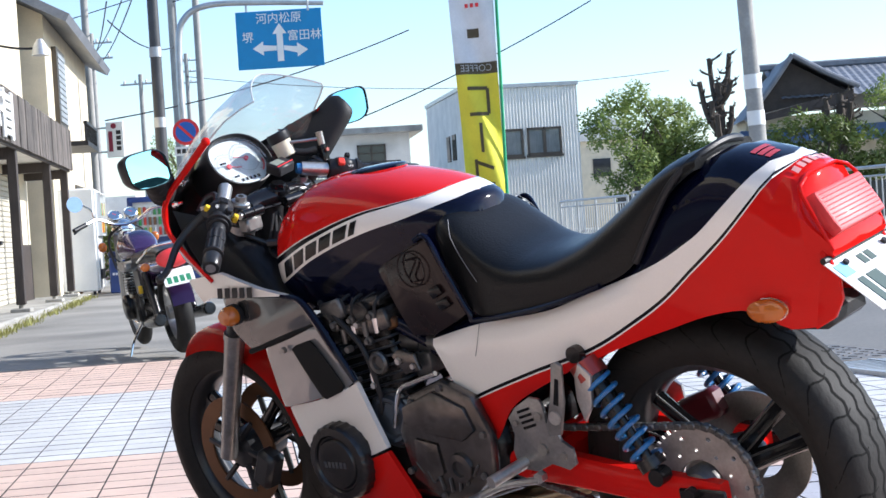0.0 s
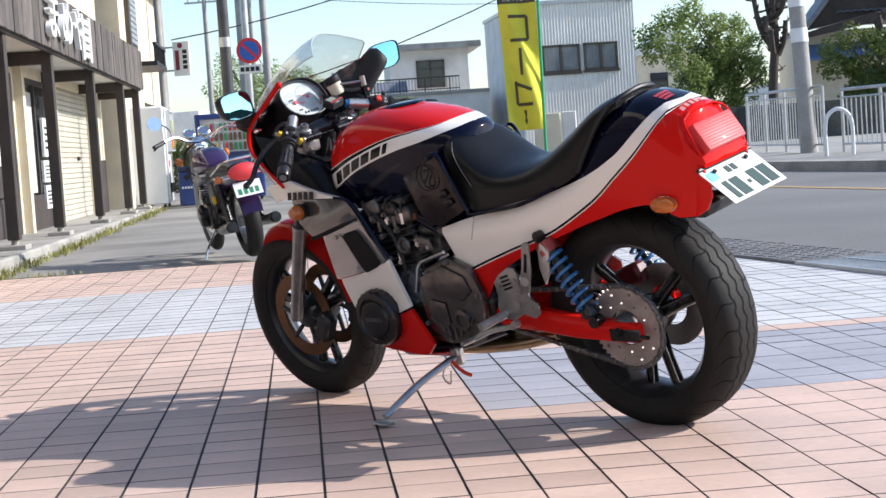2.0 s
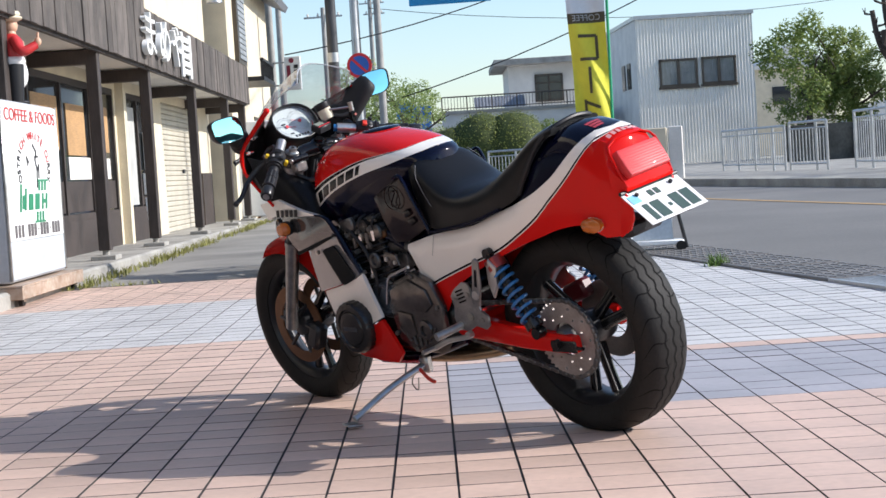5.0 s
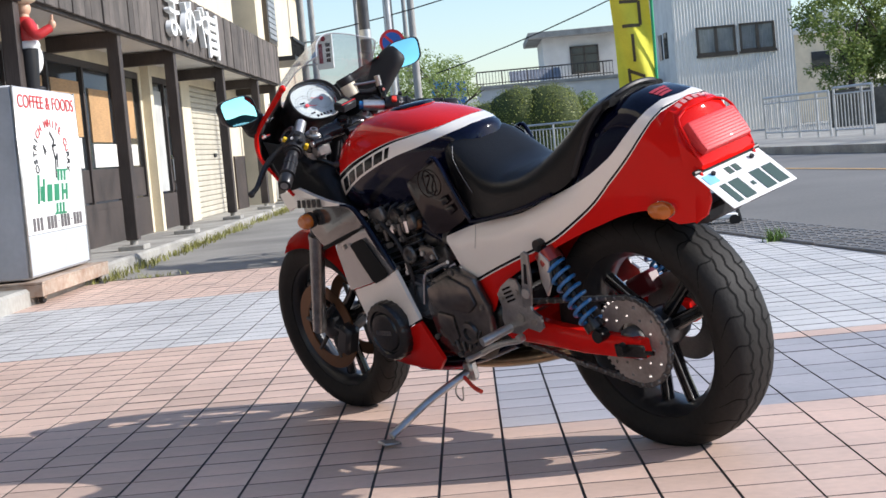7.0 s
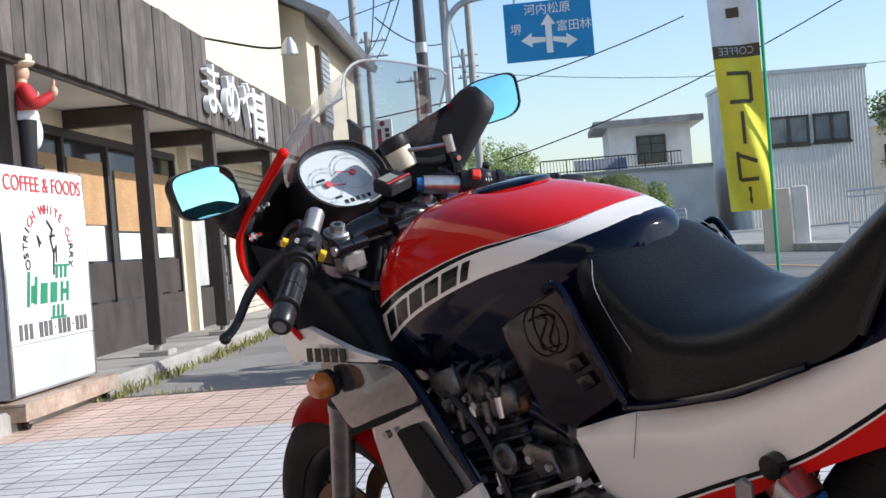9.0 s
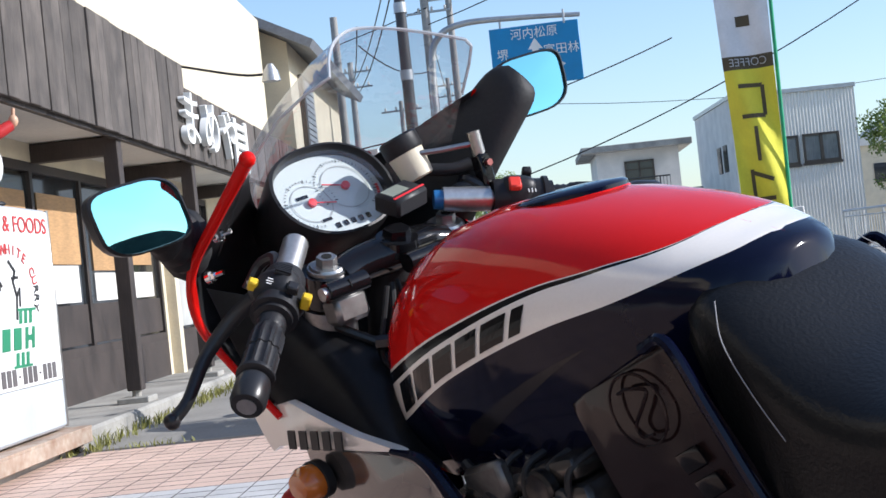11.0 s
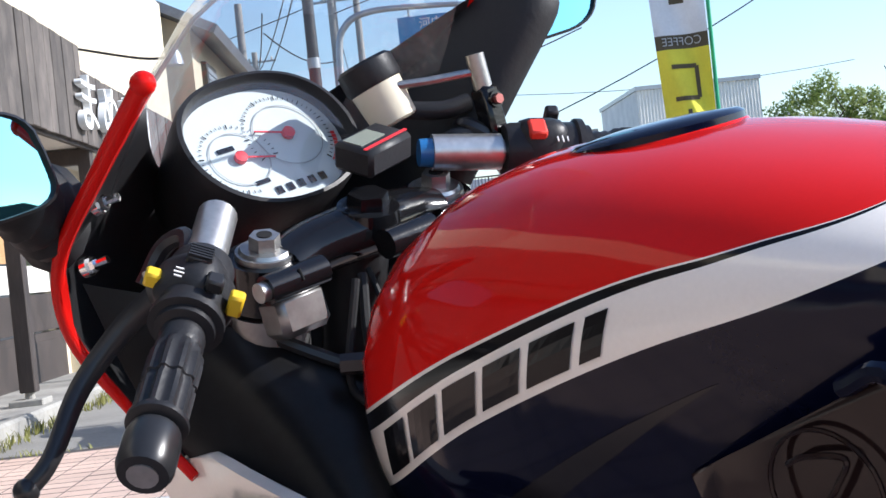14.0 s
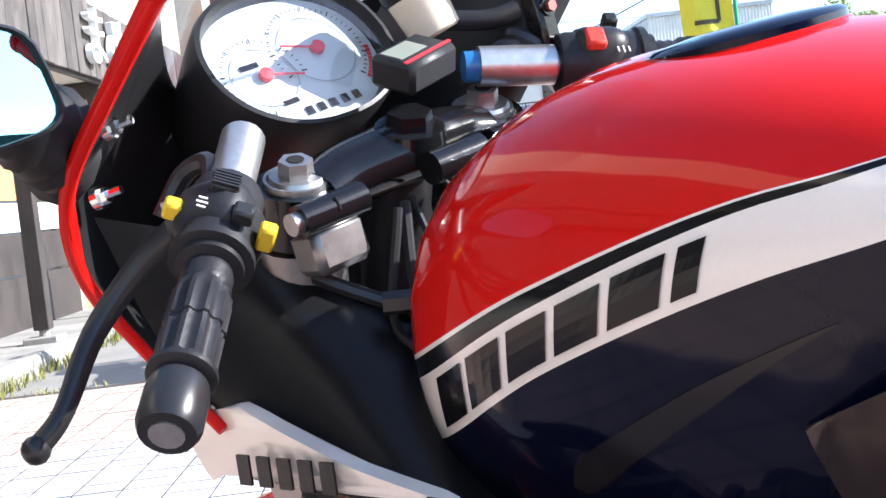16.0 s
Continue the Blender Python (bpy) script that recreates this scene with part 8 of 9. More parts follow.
def build_rear(B):
    for s in (1, -1):
        bm = bmesh.new()
        pts = [Vector((0.47, 0.115 * s, 0.345)), Vector((0.34, 0.125 * s, 0.335)), Vector((0.2, 0.128 * s, 0.318)), Vector((0.045, 0.128 * s, 0.308)), Vector((-0.015, 0.128 * s, 0.305))]
        rows = []
        for k, p in enumerate(pts):
            h, w = (0.038, 0.034, 0.031, 0.028, 0.024)[k], 0.016
            rows.append([p + Vector((0, w * u, h * v)) for u, v in ((1, 0.8), (0.7, 1), (-0.7, 1), (-1, 0.8), (-1, -0.8), (-0.7, -1), (0.7, -1), (1, -0.8))])
        if s < 0:
            rows = rows[:-1]
        vs = sheet(bm, rows, closed=True)
        bm.faces.new(vs[0][::-1])
        bm.faces.new(vs[-1])
        bmesh.ops.recalc_face_normals(bm, faces=bm.faces)
        arm = part("swingarm", bm, RED, B, "red box-section swingarm")
        bm = bmesh.new()
        span(bm, (-0.03, 0.143 * s if s > 0 else -0.151, 0.285), (0.075, 0.151 if s > 0 else -0.143, 0.32), 0.004)
        rod(bm, (0.04, 0.15 * s, 0.312), (0.04, 0.168 * s, 0.312), 0.015, n=6)
        rod(bm, (-0.03, 0.147 * s, 0.3), (-0.055, 0.147 * s, 0.3), 0.006, n=8)
        part("chain_adjuster", bm, CASE, arm)
        # shock absorber
        a, b = Vector((0.245, 0.152 * s, 0.585)), Vector((0.105, 0.155 * s, 0.345))
        d = (b - a).normalized()
        bm = bmesh.new()
        rod(bm, a, b, 0.011, n=12)
        rod(bm, a + d * 0.02, a + d * 0.075, 0.028, n=16)
        rod(bm, a + d * 0.075, a + d * 0.14, 0.02, n=16)
        rod(bm, b - d * 0.04, b - d * 0.018, 0.027, n=16)
        for c in (a, b):
            rod(bm, c - Vector((0, 0.016, 0)), c + Vector((0, 0.016, 0)), 0.017, n=14)
        sh = part("shock_absorber", bm, CASE, B, "rear damper with blue coil spring")
        bm = bmesh.new()
        fr = Matrix.Translation(a + d * 0.06) @ d.to_track_quat("Z", "Y").to_matrix().to_4x4()
        turns, ln = 7.2, 0.18
        n = int(turns * 16)
        tube(bm, [fr @ Vector((0.027 * math.cos(2 * math.pi * turns * k / n), 0.027 * math.sin(2 * math.pi * turns * k / n), ln * k / n)) for k in range(n + 1)], 0.0052, n=8, smooth_path=False)
        part("coil_spring", bm, SPRING, sh)
        bm = bmesh.new()
        rod(bm, a + d * 0.02, a + d * 0.055, 0.031, 0.033, n=18)
        part("spring_collar", bm, material("red_anodised", (0.35, 0.06, 0.05), 0.3, metal=0.6), sh)
        # rear-set plate
        bm = bmesh.new()
        pts = [(0.42, 0.462), (0.398, 0.484), (0.358, 0.506), (0.333, 0.503), (0.325, 0.486), (0.327, 0.455), (0.302, 0.44), (0.298, 0.418), (0.272, 0.404), (0.27, 0.372), (0.29, 0.36), (0.33, 0.372), (0.37, 0.352), (0.418, 0.356), (0.424, 0.395), (0.41, 0.428)]
        side_plate(bm, pts, 0.185, 0.008, s, 0.0015)
        rs = part("rearset_plate", bm, SATINALU, B, "machined aluminium foot-control plate")
        bm = bmesh.new()
        for k in range(4):
            side_plate(bm, [(0.392 - 0.003 * k, 0.478 - 0.011 * k), (0.36 - 0.003 * k, 0.487 - 0.011 * k), (0.359 - 0.003 * k, 0.4815 - 0.011 * k), (0.391 - 0.003 * k, 0.4725 - 0.011 * k)], 0.1935, 0.002, s, 0)
        pieces("slot", bm, BLACKLINE, rs, soft=False)
        bm = bmesh.new()
        for x, z, r in ((0.296, 0.388, 0.009), (0.345, 0.40, 0.012), (0.4, 0.374, 0.008), (0.34, 0.468, 0.009), (0.402, 0.452, 0.006)):
            rod(bm, (x, 0.192 * s, z), (x, 0.197 * s, z), r, n=6 if r < 0.01 else 16)
        pieces("plate_bolt", bm, STEEL, rs, "steel fixing bolt")
        bm = bmesh.new()
        side_plate(bm, [(0.275, 0.578), (0.262, 0.583), (0.25, 0.574), (0.262, 0.50), (0.285, 0.435), (0.315, 0.43), (0.318, 0.45), (0.292, 0.51)], 0.194, 0.009, s, 0.003)
        arm2 = part("control_arm", bm, SATINALU, rs, "slim slotted aluminium arm")
        bm = bmesh.new()
        side_plate(bm, [(0.270, 0.55), (0.262, 0.548), (0.275, 0.495), (0.286, 0.498)], 0.2035, 0.0012, s, 0)
        part("slot", bm, BLACKLINE, arm2, soft=False)
        bm = bmesh.new()
        rod(bm, (0.40, 0.19 * s, 0.37), (0.415, 0.285 * s, 0.362), 0.0125, n=12)
        rod(bm, (0.36, 0.193 * s, 0.345), (0.36, 0.21 * s, 0.345), 0.012, n=6)
        rod(bm, (0.29, 0.193 * s, 0.47), (0.29, 0.206 * s, 0.47), 0.014, n=12)
        pieces("foot_peg", bm, ALU, rs, "knurled silver foot peg")
        bm = bmesh.new()
        tube(bm, [(0.36, 0.205 * s, 0.34), (0.45, 0.21 * s, 0.325), (0.52, 0.215 * s, 0.30)], 0.008, n=8)
        rod(bm, (0.52, 0.21 * s, 0.30), (0.525, 0.265 * s, 0.30), 0.008, n=10)
        part("gear_pedal" if s > 0 else "brake_pedal", bm, ALU, rs)
        bm = bmesh.new()
        side_plate(bm, [(0.225, 0.575), (0.20, 0.55), (0.21, 0.49), (0.235, 0.455), (0.245, 0.50), (0.24, 0.55)], 0.172, 0.012, s, 0.004)
        part("bracket", bm, ALU, B)
    bm = bmesh.new()
    rod(bm, (0.46, -0.14, 0.345), (0.46, 0.14, 0.345), 0.03, n=16)
    box(bm, (0.06, 0.22, 0.07), Matrix.Translation((0.40, 0, 0.345)), 0.015)
    part("swingarm_pivot", bm, RED, B)
    # chain: links round the two sprockets
    path = []
    c0, r0, c1, r1 = (0.045, 0.312), 0.117, (0.545, 0.36), 0.045
    ang = math.atan2(c1[1] - c0[1], c1[0] - c0[0])
    for k in range(27):
        a = ang + math.pi / 2 + math.pi * k / 26
        path.append(Vector((c0[0] + r0 * math.cos(a), 0.105, c0[1] + r0 * math.sin(a))))
    for k in range(13):
        a = ang - math.pi / 2 + math.pi * k / 12
        path.append(Vector((c1[0] + r1 * math.cos(a), 0.105, c1[1] + r1 * math.sin(a))))
    path.append(path[0].copy())
    bm = bmesh.new()
    seg = [(q - p).length for p, q in zip(path[:-1], path[1:])]
    total, step, pos, i, run = sum(seg), 0.0159, 0.0, 0, 0.0
    k = 0
    while pos < total:
        while i < len(seg) - 1 and pos > run + seg[i]:
            run += seg[i]
            i += 1
        p = path[i].lerp(path[i + 1], min(1, (pos - run) / max(seg[i], 1e-6)))
        dv = (path[i + 1] - path[i]).normalized()
        m = Matrix.Translation(p) @ Matrix.Rotation(-math.atan2(dv.z, dv.x), 4, "Y")
        box(bm, (0.0185, 0.017 if k % 2 else 0.012, 0.014), m, 0.003)
        pos += step
        k += 1
    part("chain", bm, DULL, B, "greasy steel drive chain")
    # side stand
    bm = bmesh.new()
    foot = BIKE_POSE.inverted() @ Vector((-0.262, 1.94, 0.012))
    hinge = Vector((0.70, 0.13, 0.21))
    tube(bm, [hinge, hinge.lerp(foot, 0.45) + Vector((0.02, 0, 0.004)), foot + Vector((0.004, -0.015, 0.012))], [0.016, 0.0145, 0.0145], n=10, flat=0.7)
    box(bm, (0.05, 0.07, 0.007), Matrix.Translation(foot) @ BIKE_POSE.to_3x3().inverted().to_4x4() @ pose(0, 0, 0, 0, 0, 30), 0.003)
    box(bm, (0.04, 0.03, 0.06), Matrix.Translation(hinge), 0.008)
    part("side_stand", bm, ALU, B, "bare metal side stand, folded out")
    bm = bmesh.new()
    tube(bm, [hinge + Vector((0.02, 0.03, -0.01)), hinge + Vector((0.03, 0.05, -0.05)), hinge + Vector((0.0, 0.055, -0.07)), hinge + Vector((-0.01, 0.05, -0.03))], 0.0025, n=6)
    part("stand_spring", bm, STEEL, B)
    bm = bmesh.new()
    tube(bm, [hinge + Vector((0.0, 0.03, -0.01)), hinge + Vector((-0.06, 0.05, -0.03)), hinge + Vector((-0.10, 0.06, -0.035))], 0.006, n=8)
    part("gear_lever", bm, ORANGE, B, "red-tipped lever")
    # moulding seams of the white side panel
    for s in (1, -1):
        bm = bmesh.new()
        tube(bm, [(0.475, 0.1555 * s, 0.652), (0.495, 0.1563 * s, 0.603), (0.506, 0.1563 * s, 0.578)], 0.0007, n=6)
        part("panel_seam", bm, SILVER, B)
    # rear hugger and inner fender
    bm = bmesh.new()
    rows = []
    for k in range(13):
        a = math.radians(55 + 50 * k / 12)
        rows.append([Vector((0.045 + 0.352 * math.cos(a), 0.088 * u, 0.312 + (0.352 - 0.02 * abs(u) ** 2) * math.sin(a))) for u in (-1, -0.6, -0.2, 0.2, 0.6, 1)])
    sheet(bm, rows)
    bmesh.ops.solidify(bm, geom=bm.faces[:], thickness=0.004)
    part("inner_fender", bm, BLACK, B)
    bm = bmesh.new()
    box(bm, (0.1, 0.05, 0.06), Matrix.Translation((0.145, -0.07, 0.40)) @ pose(0, 0, 0, 0, 20, 0), 0.01)
    part("brake_caliper", bm, material("red_caliper", (0.09, 0.008, 0.012), 0.35), B, "dark red rear brake caliper")


def draw_out_tail(names, reach):
    """Draws the rear end of the named parts, and all under them, backwards."""
    for ob in BIKE.children_recursive:
        line = ob
        while line.parent is not BIKE:
            line = line.parent
        if line.name.split(".")[0] in names:
            for v in ob.data.vertices:
                v.co.x -= reach * max(0.0, min(1.0, (-0.03 - v.co.x) / 0.2))


draw_out_tail(("tail_cowl", "tail_light", "tail_light_rim", "tail_flange", "number_plate", "rear_fender", "rear_turn_signal", "signal_rim"), 0.04)
build_fairing(BIKE)
build_lower_cowl(BIKE)
build_engine(BIKE)
build_rear(BIKE)
# ---- loose things along the lane ----
def turned(m):
    """Text facing +x of the lane frame instead of +z."""
    return m @ Matrix(((0, 0, 1, 0), (1, 0, 0, 0), (0, 1, 0, 0), (0, 0, 0, 1)))


def build_sign_cart():
    """The shop's sign box on a rusty wheeled cart."""
    g0 = ground_z(9.0)
    base = STREET @ Matrix.Translation((-2.75, 8.98, g0)) @ Matrix.Diagonal((1, 1.5, 1, 1))
    t = thing("sign_box", "white shop sign box with grey foot on a rusty cart", "sign", base @ Matrix.Translation((0, 0, 0.15)))
    # shade on the side of the box is put into the body's grey
    bm = bmesh.new()
    span(bm, (-0.23, -0.56, 0.012), (0.2, 0.56, 1.3), 0.012)
    part("body", bm, material("box_side_shade_grey", (0.42, 0.43, 0.45), 0.6, grain=0.05, stain=0.15, stain_scale=2), t, "sheet body, grey for the shade on its side")
    bm = bmesh.new()
    span(bm, (0.2, -0.545, 0.30), (0.212, 0.545, 1.285), 0.003)
    face = part("sign_face", bm, SIGNWHITE, t, "white printed sign face")
    bm = bmesh.new()
    span(bm, (0.2, -0.545, 0.03), (0.209, 0.545, 0.296), 0.003)
    part("lower_band", bm, material("pale_grey_band", (0.5, 0.54, 0.58), 0.5, grain=0.04, stain=0.12), t, "pale grey lower band")
    for c in (-0.553, 0.553):
        bm = bmesh.new()
        span(bm, (0.2, c - 0.008, 0.02), (0.216, c + 0.008, 1.297), 0.003)
        part("corner_strip", bm, ALU, t)

    def at(c, z, tilt=0.0):
        return turned(Matrix.Translation((0.2165, c, z))) @ Matrix.Rotation(tilt, 4, "Z")
    red = material("red_sign_print", (0.55, 0.05, 0.05), 0.5)
    part("writing", text_mesh("COFFEE & FOODS", 0.128, 0.003), red, face, soft=False, at=at(0, 1.195))
    arc = "OSTRICH WHITE CURRY"
    for k, ch in enumerate(arc):
        if ch == " ":
            continue
        a = math.radians(200 - 220 * k / (len(arc) - 1))
        part("letter", text_mesh(ch, 0.082, 0.003), red if 4 < k < 16 else INK, face, soft=False, at=at(0.3 * math.cos(a), 0.82 + 0.235 * math.sin(a), a - math.pi / 2))
    # dark bird-like emblem as plain strokes
    bm = bmesh.new()
    for pts, w in (([(0.0, 0.99), (0.06, 0.94), (0.03, 0.88), (0.06, 0.80), (0.04, 0.68)], 0.016), ([(-0.12, 0.84), (-0.14, 0.90), (-0.1, 0.86)], 0.012), ([(0.06, 0.80), (0.1, 0.84), (0.09, 0.75)], 0.014), ([(0.02, 0.90), (0.09, 0.905)], 0.012)):
        for (ca, za), (cb, zb) in zip(pts[:-1], pts[1:]):
            d = Vector((cb - ca, zb - za))
            box(bm, (0.003, d.length + w, w * 1.3), Matrix.Translation((0.214, (ca + cb) / 2, (za + zb) / 2)) @ Matrix.Rotation(math.atan2(d.y, d.x), 4, "X"))
    pieces("emblem", bm, INK, face, soft=False)
    # green shop logo as plain slanted blocks
    bm = bmesh.new()
    for c, z, w, h in ((-0.30, 0.60, 0.035, 0.2), (-0.21, 0.59, 0.035, 0.16), (-0.255, 0.57, 0.035, 0.1), (-0.11, 0.57, 0.09, 0.12), (0.02, 0.57, 0.09, 0.12), (0.13, 0.57, 0.035, 0.12), (0.21, 0.57, 0.035, 0.12), (0.17, 0.57, 0.05, 0.03),
                       (0.08, 0.685, 0.035, 0.07), (0.14, 0.685, 0.035, 0.07), (0.2, 0.685, 0.035, 0.07), (0.16, 0.727, 0.22, 0.014), (0.0, 0.46, 0.035, 0.07), (0.06, 0.46, 0.035, 0.07), (0.12, 0.46, 0.035, 0.07), (0.06, 0.42, 0.22, 0.014)):
        box(bm, (0.003, w, h), Matrix.Translation((0.2145, c, z)) @ Matrix(((1, 0, 0, 0), (0, 1, 0.2, 0), (0, 0, 1, 0), (0, 0, 0, 1))))
    pieces("logo_shape", bm, SIGNGREEN, face, "green logo shape", soft=False)
    bm = bmesh.new()
    for k, w in enumerate((0.04, 0.04, 0.04, 0.0, 0.045, 0.045, 0.045, 0.02, 0.045, 0.045, 0.045, 0.02, 0.045, 0.045, 0.045)):
        if w:
            box(bm, (0.003, w, 0.09 if w > 0.03 else 0.012), Matrix.Translation((0.2145, -0.43 + 0.062 * k, 0.365)))
    pieces("number_bar", bm, material("faded_dark_print", (0.12, 0.11, 0.11), 0.6), face, soft=False)
    cart = thing("cart", "rusty white steel cart on small castors", "cart", base)
    bm = bmesh.new()
    span(bm, (-0.3, -0.62, 0.135), (0.3, 0.68, 0.148))
    part("platform", bm, RUST, cart, soft=False)
    for a, b in (((-0.3, -0.62, 0.05), (0.3, -0.59, 0.134)), ((-0.3, 0.65, 0.05), (0.3, 0.68, 0.134)), ((-0.3, -0.59, 0.05), (-0.27, 0.65, 0.134)), ((0.27, -0.59, 0.05), (0.3, 0.65, 0.134))):
        bm = bmesh.new()
        span(bm, a, b, 0.004)
        part("side_rail", bm, RUST, cart, "flaking white rail with rust", soft=False)
    for x in (-0.24, 0.25):
        for y in (-0.52, 0.58):
            bm = bmesh.new()
            rod(bm, (x - 0.015, y, 0.035), (x + 0.015, y, 0.035), 0.035, n=16)
            part("castor", bm, RUBBER, cart)
            bm = bmesh.new()
            span(bm, (x - 0.024, y - 0.02, 0.03), (x - 0.018, y + 0.02, 0.06))
            span(bm, (x + 0.018, y - 0.02, 0.03), (x + 0.024, y + 0.02, 0.06))
            span(bm, (x - 0.024, y - 0.02, 0.06), (x + 0.024, y + 0.02, 0.066))
            part("castor_fork", bm, RUST, cart, soft=False)
    # chef statue: one plain figure on the box
    bm = bmesh.new()
    z = 0.0

    def blob(c, r, mat, n=14):
        before = len(bm.faces)
        bmesh.ops.create_uvsphere(bm, u_segments=n, v_segments=n // 2 + 1, radius=1.0, matrix=Matrix.Translation(c) @ Matrix.Diagonal((*r, 1)))
        bm.faces.ensure_lookup_table()
        for f in bm.faces[before:]:
            f.material_index = mat

    def limb(pts, r, mat):
        before = len(bm.faces)
        tube(bm, [Vector(p) for p in pts], r, n=10, steps=4)
        bm.faces.ensure_lookup_table()
        for f in bm.faces[before:]:
            f.material_index = mat
    limb([(0, 0.05, 0.0), (0, 0.055, 0.2), (0, 0.04, 0.38)], [0.075, 0.085, 0.1], 2)
    limb([(0, -0.05, 0.0), (0, -0.055, 0.2), (0, -0.04, 0.38)], [0.075, 0.085, 0.1], 2)
    blob((0.03, 0.06, 0.02), (0.1, 0.05, 0.03), 2)
    blob((0.03, -0.06, 0.02), (0.1, 0.05, 0.03), 2)
    blob((0, 0, 0.42), (0.125, 0.135, 0.09), 1)
    blob((0.0, 0, 0.54), (0.125, 0.14, 0.16), 0)
    blob((0.075, 0.02, 0.3), (0.07, 0.09, 0.14), 1)
    limb([(0, 0.12, 0.62), (0.05, 0.2, 0.52), (0.14, 0.24, 0.53)], [0.05, 0.045, 0.035], 0)
    limb([(0, -0.12, 0.63), (0.06, -0.2, 0.5), (0.2, -0.18, 0.56)], [0.055, 0.05, 0.04], 0)
    blob((0.22, -0.175, 0.59), (0.035, 0.035, 0.045), 3)
    limb([(0.22, -0.175, 0.61), (0.225, -0.175, 0.68)], [0.014, 0.012], 3)
    blob((0.16, 0.245, 0.56), (0.035, 0.035, 0.05), 3)
    limb([(0.16, 0.245, 0.58), (0.16, 0.245, 0.64)], [0.014, 0.012], 3)
    limb([(0, 0, 0.66), (0, 0, 0.72)], [0.06, 0.05], 3)
    blob((0.005, 0, 0.765), (0.07, 0.065, 0.085), 3)
    blob((0, 0, 0.835), (0.125, 0.12, 0.035), 4)
    blob((-0.015, 0, 0.875), (0.12, 0.115, 0.055), 4)
    me = mesh_of("chef_statue", bm, [material("red_statue_shirt", (0.5, 0.03, 0.03), 0.35, stain=0.15), SIGNWHITE, BLACK, material("statue_face", (0.62, 0.38, 0.25), 0.4), material("cream_statue_hat", (0.7, 0.62, 0.45), 0.45)])
    ob = new("chef_statue", smooth(me, 60))
    ob.matrix_basis = STREET @ Matrix.Translation((-2.68, 9.15, g0 + 1.45)) @ pose(0, 0, 0, 0, 0, 25) @ Matrix.Scale(0.78, 4)
    tagged(ob, "painted cook statue in a red shirt on the sign box", "statue")


def build_cruiser():
    """The second motorcycle, parked along the lane and seen from behind."""
    g0 = ground_z(10.5)
    m = Matrix.Translation(in_street(-0.5, 10.4, g0)) @ pose(0, 0, 0, 0, 0, 90 + 25) @ pose(0, 0, 0, -9)
    C = thing("parked_motorcycle", "purple and chrome roadster motorcycle parked behind the red one", "motorcycle", m)
    purple = material("purple_metallic_paint", (0.05, 0.02, 0.09), 0.2, metal=0.3, coat=0.8, grain=0.05)
    for x, r, w, nm in ((0.0, 0.31, 0.13, "rear_wheel"), (1.48, 0.31, 0.1, "front_wheel")):
        mm = Matrix.Translation((x, 0, r)) @ TURN_Y
        bm = bmesh.new()
        lathe(bm, [(0.232, w * 0.3), (0.222, w * 0.3), (0.212, 0.0), (0.222, -w * 0.3), (0.232, -w * 0.3)], 40, mm, closed=True)
        wh = part(nm, bm, ALU, C, "bright alloy spoked wheel")
        bm = bmesh.new()
        lathe(bm, [(0.05, 0.06), (0.055, 0.0), (0.05, -0.06)], 20, mm)
        part("hub", bm, ALU, wh)
        for k in range(5):
            a = 2 * math.pi * k / 5
            bm = bmesh.new()
            tube(bm, [mm @ Vector((0.04 * math.cos(a), 0.04 * math.sin(a), 0)), mm @ Vector((0.218 * math.cos(a), 0.218 * math.sin(a), 0))], 0.016, n=8)
            part("spoke", bm, ALU, wh)
        bm = bmesh.new()
        lathe(bm, [(r - 0.09 + 0.09 * math.sin(math.pi * k / 12) ** 0.6, w / 2 * math.cos(math.pi * k / 12)) for k in range(13)] + [(0.22, -w * 0.3), (0.22, w * 0.3)], 48, mm, closed=True)
        bmesh.ops.recalc_face_normals(bm, faces=bm.faces)
        part("tyre", bm, RUBBER, wh, "black road tyre with block tread")
    # mudguard, seat, tank, tail
    bm = bmesh.new()
    rows = []
    for k in range(15):
        a = math.radians(40 + 130 * k / 14)
        rows.append([Vector((0.34 * math.cos(a), 0.08 * u, 0.31 + (0.34 - 0.03 * u * u) * math.sin(a))) for u in (-1, -0.5, 0, 0.5, 1)])
    sheet(bm, rows)
    bmesh.ops.solidify(bm, geom=bm.faces[:], thickness=0.004)
    part("rear_mudguard", bm, purple, C, "dark purple rear mudguard")
    bm = bmesh.new()
    body(bm, list(np.linspace(-0.2, 0.62, 24)), table((-0.2, 0.77), (0.0, 0.80), (0.25, 0.79), (0.45, 0.765), (0.62, 0.77)), table((-0.2, 0.1), (0.1, 0.13), (0.62, 0.12)), lambda x: 0.73, table((-0.2, 0.09), (0.62, 0.12)), lambda x: 0.69, [], per=8)
    part("seat", bm, LEATHER, C, "black vinyl dual seat")
    bm = bmesh.new()
    body(bm, list(np.linspace(-0.28, 0.4, 20)), table((-0.28, 0.72), (-0.1, 0.735), (0.4, 0.70)), table((-0.28, 0.07), (0.0, 0.12), (0.4, 0.13)), lambda x: 0.66, table((-0.28, 0.06), (0.4, 0.12)), table((-0.28, 0.63), (0.0, 0.58), (0.4, 0.5)), [], per=8)
    part("side_cover", bm, purple, C, "purple tail and side covers")
    bm = bmesh.new()
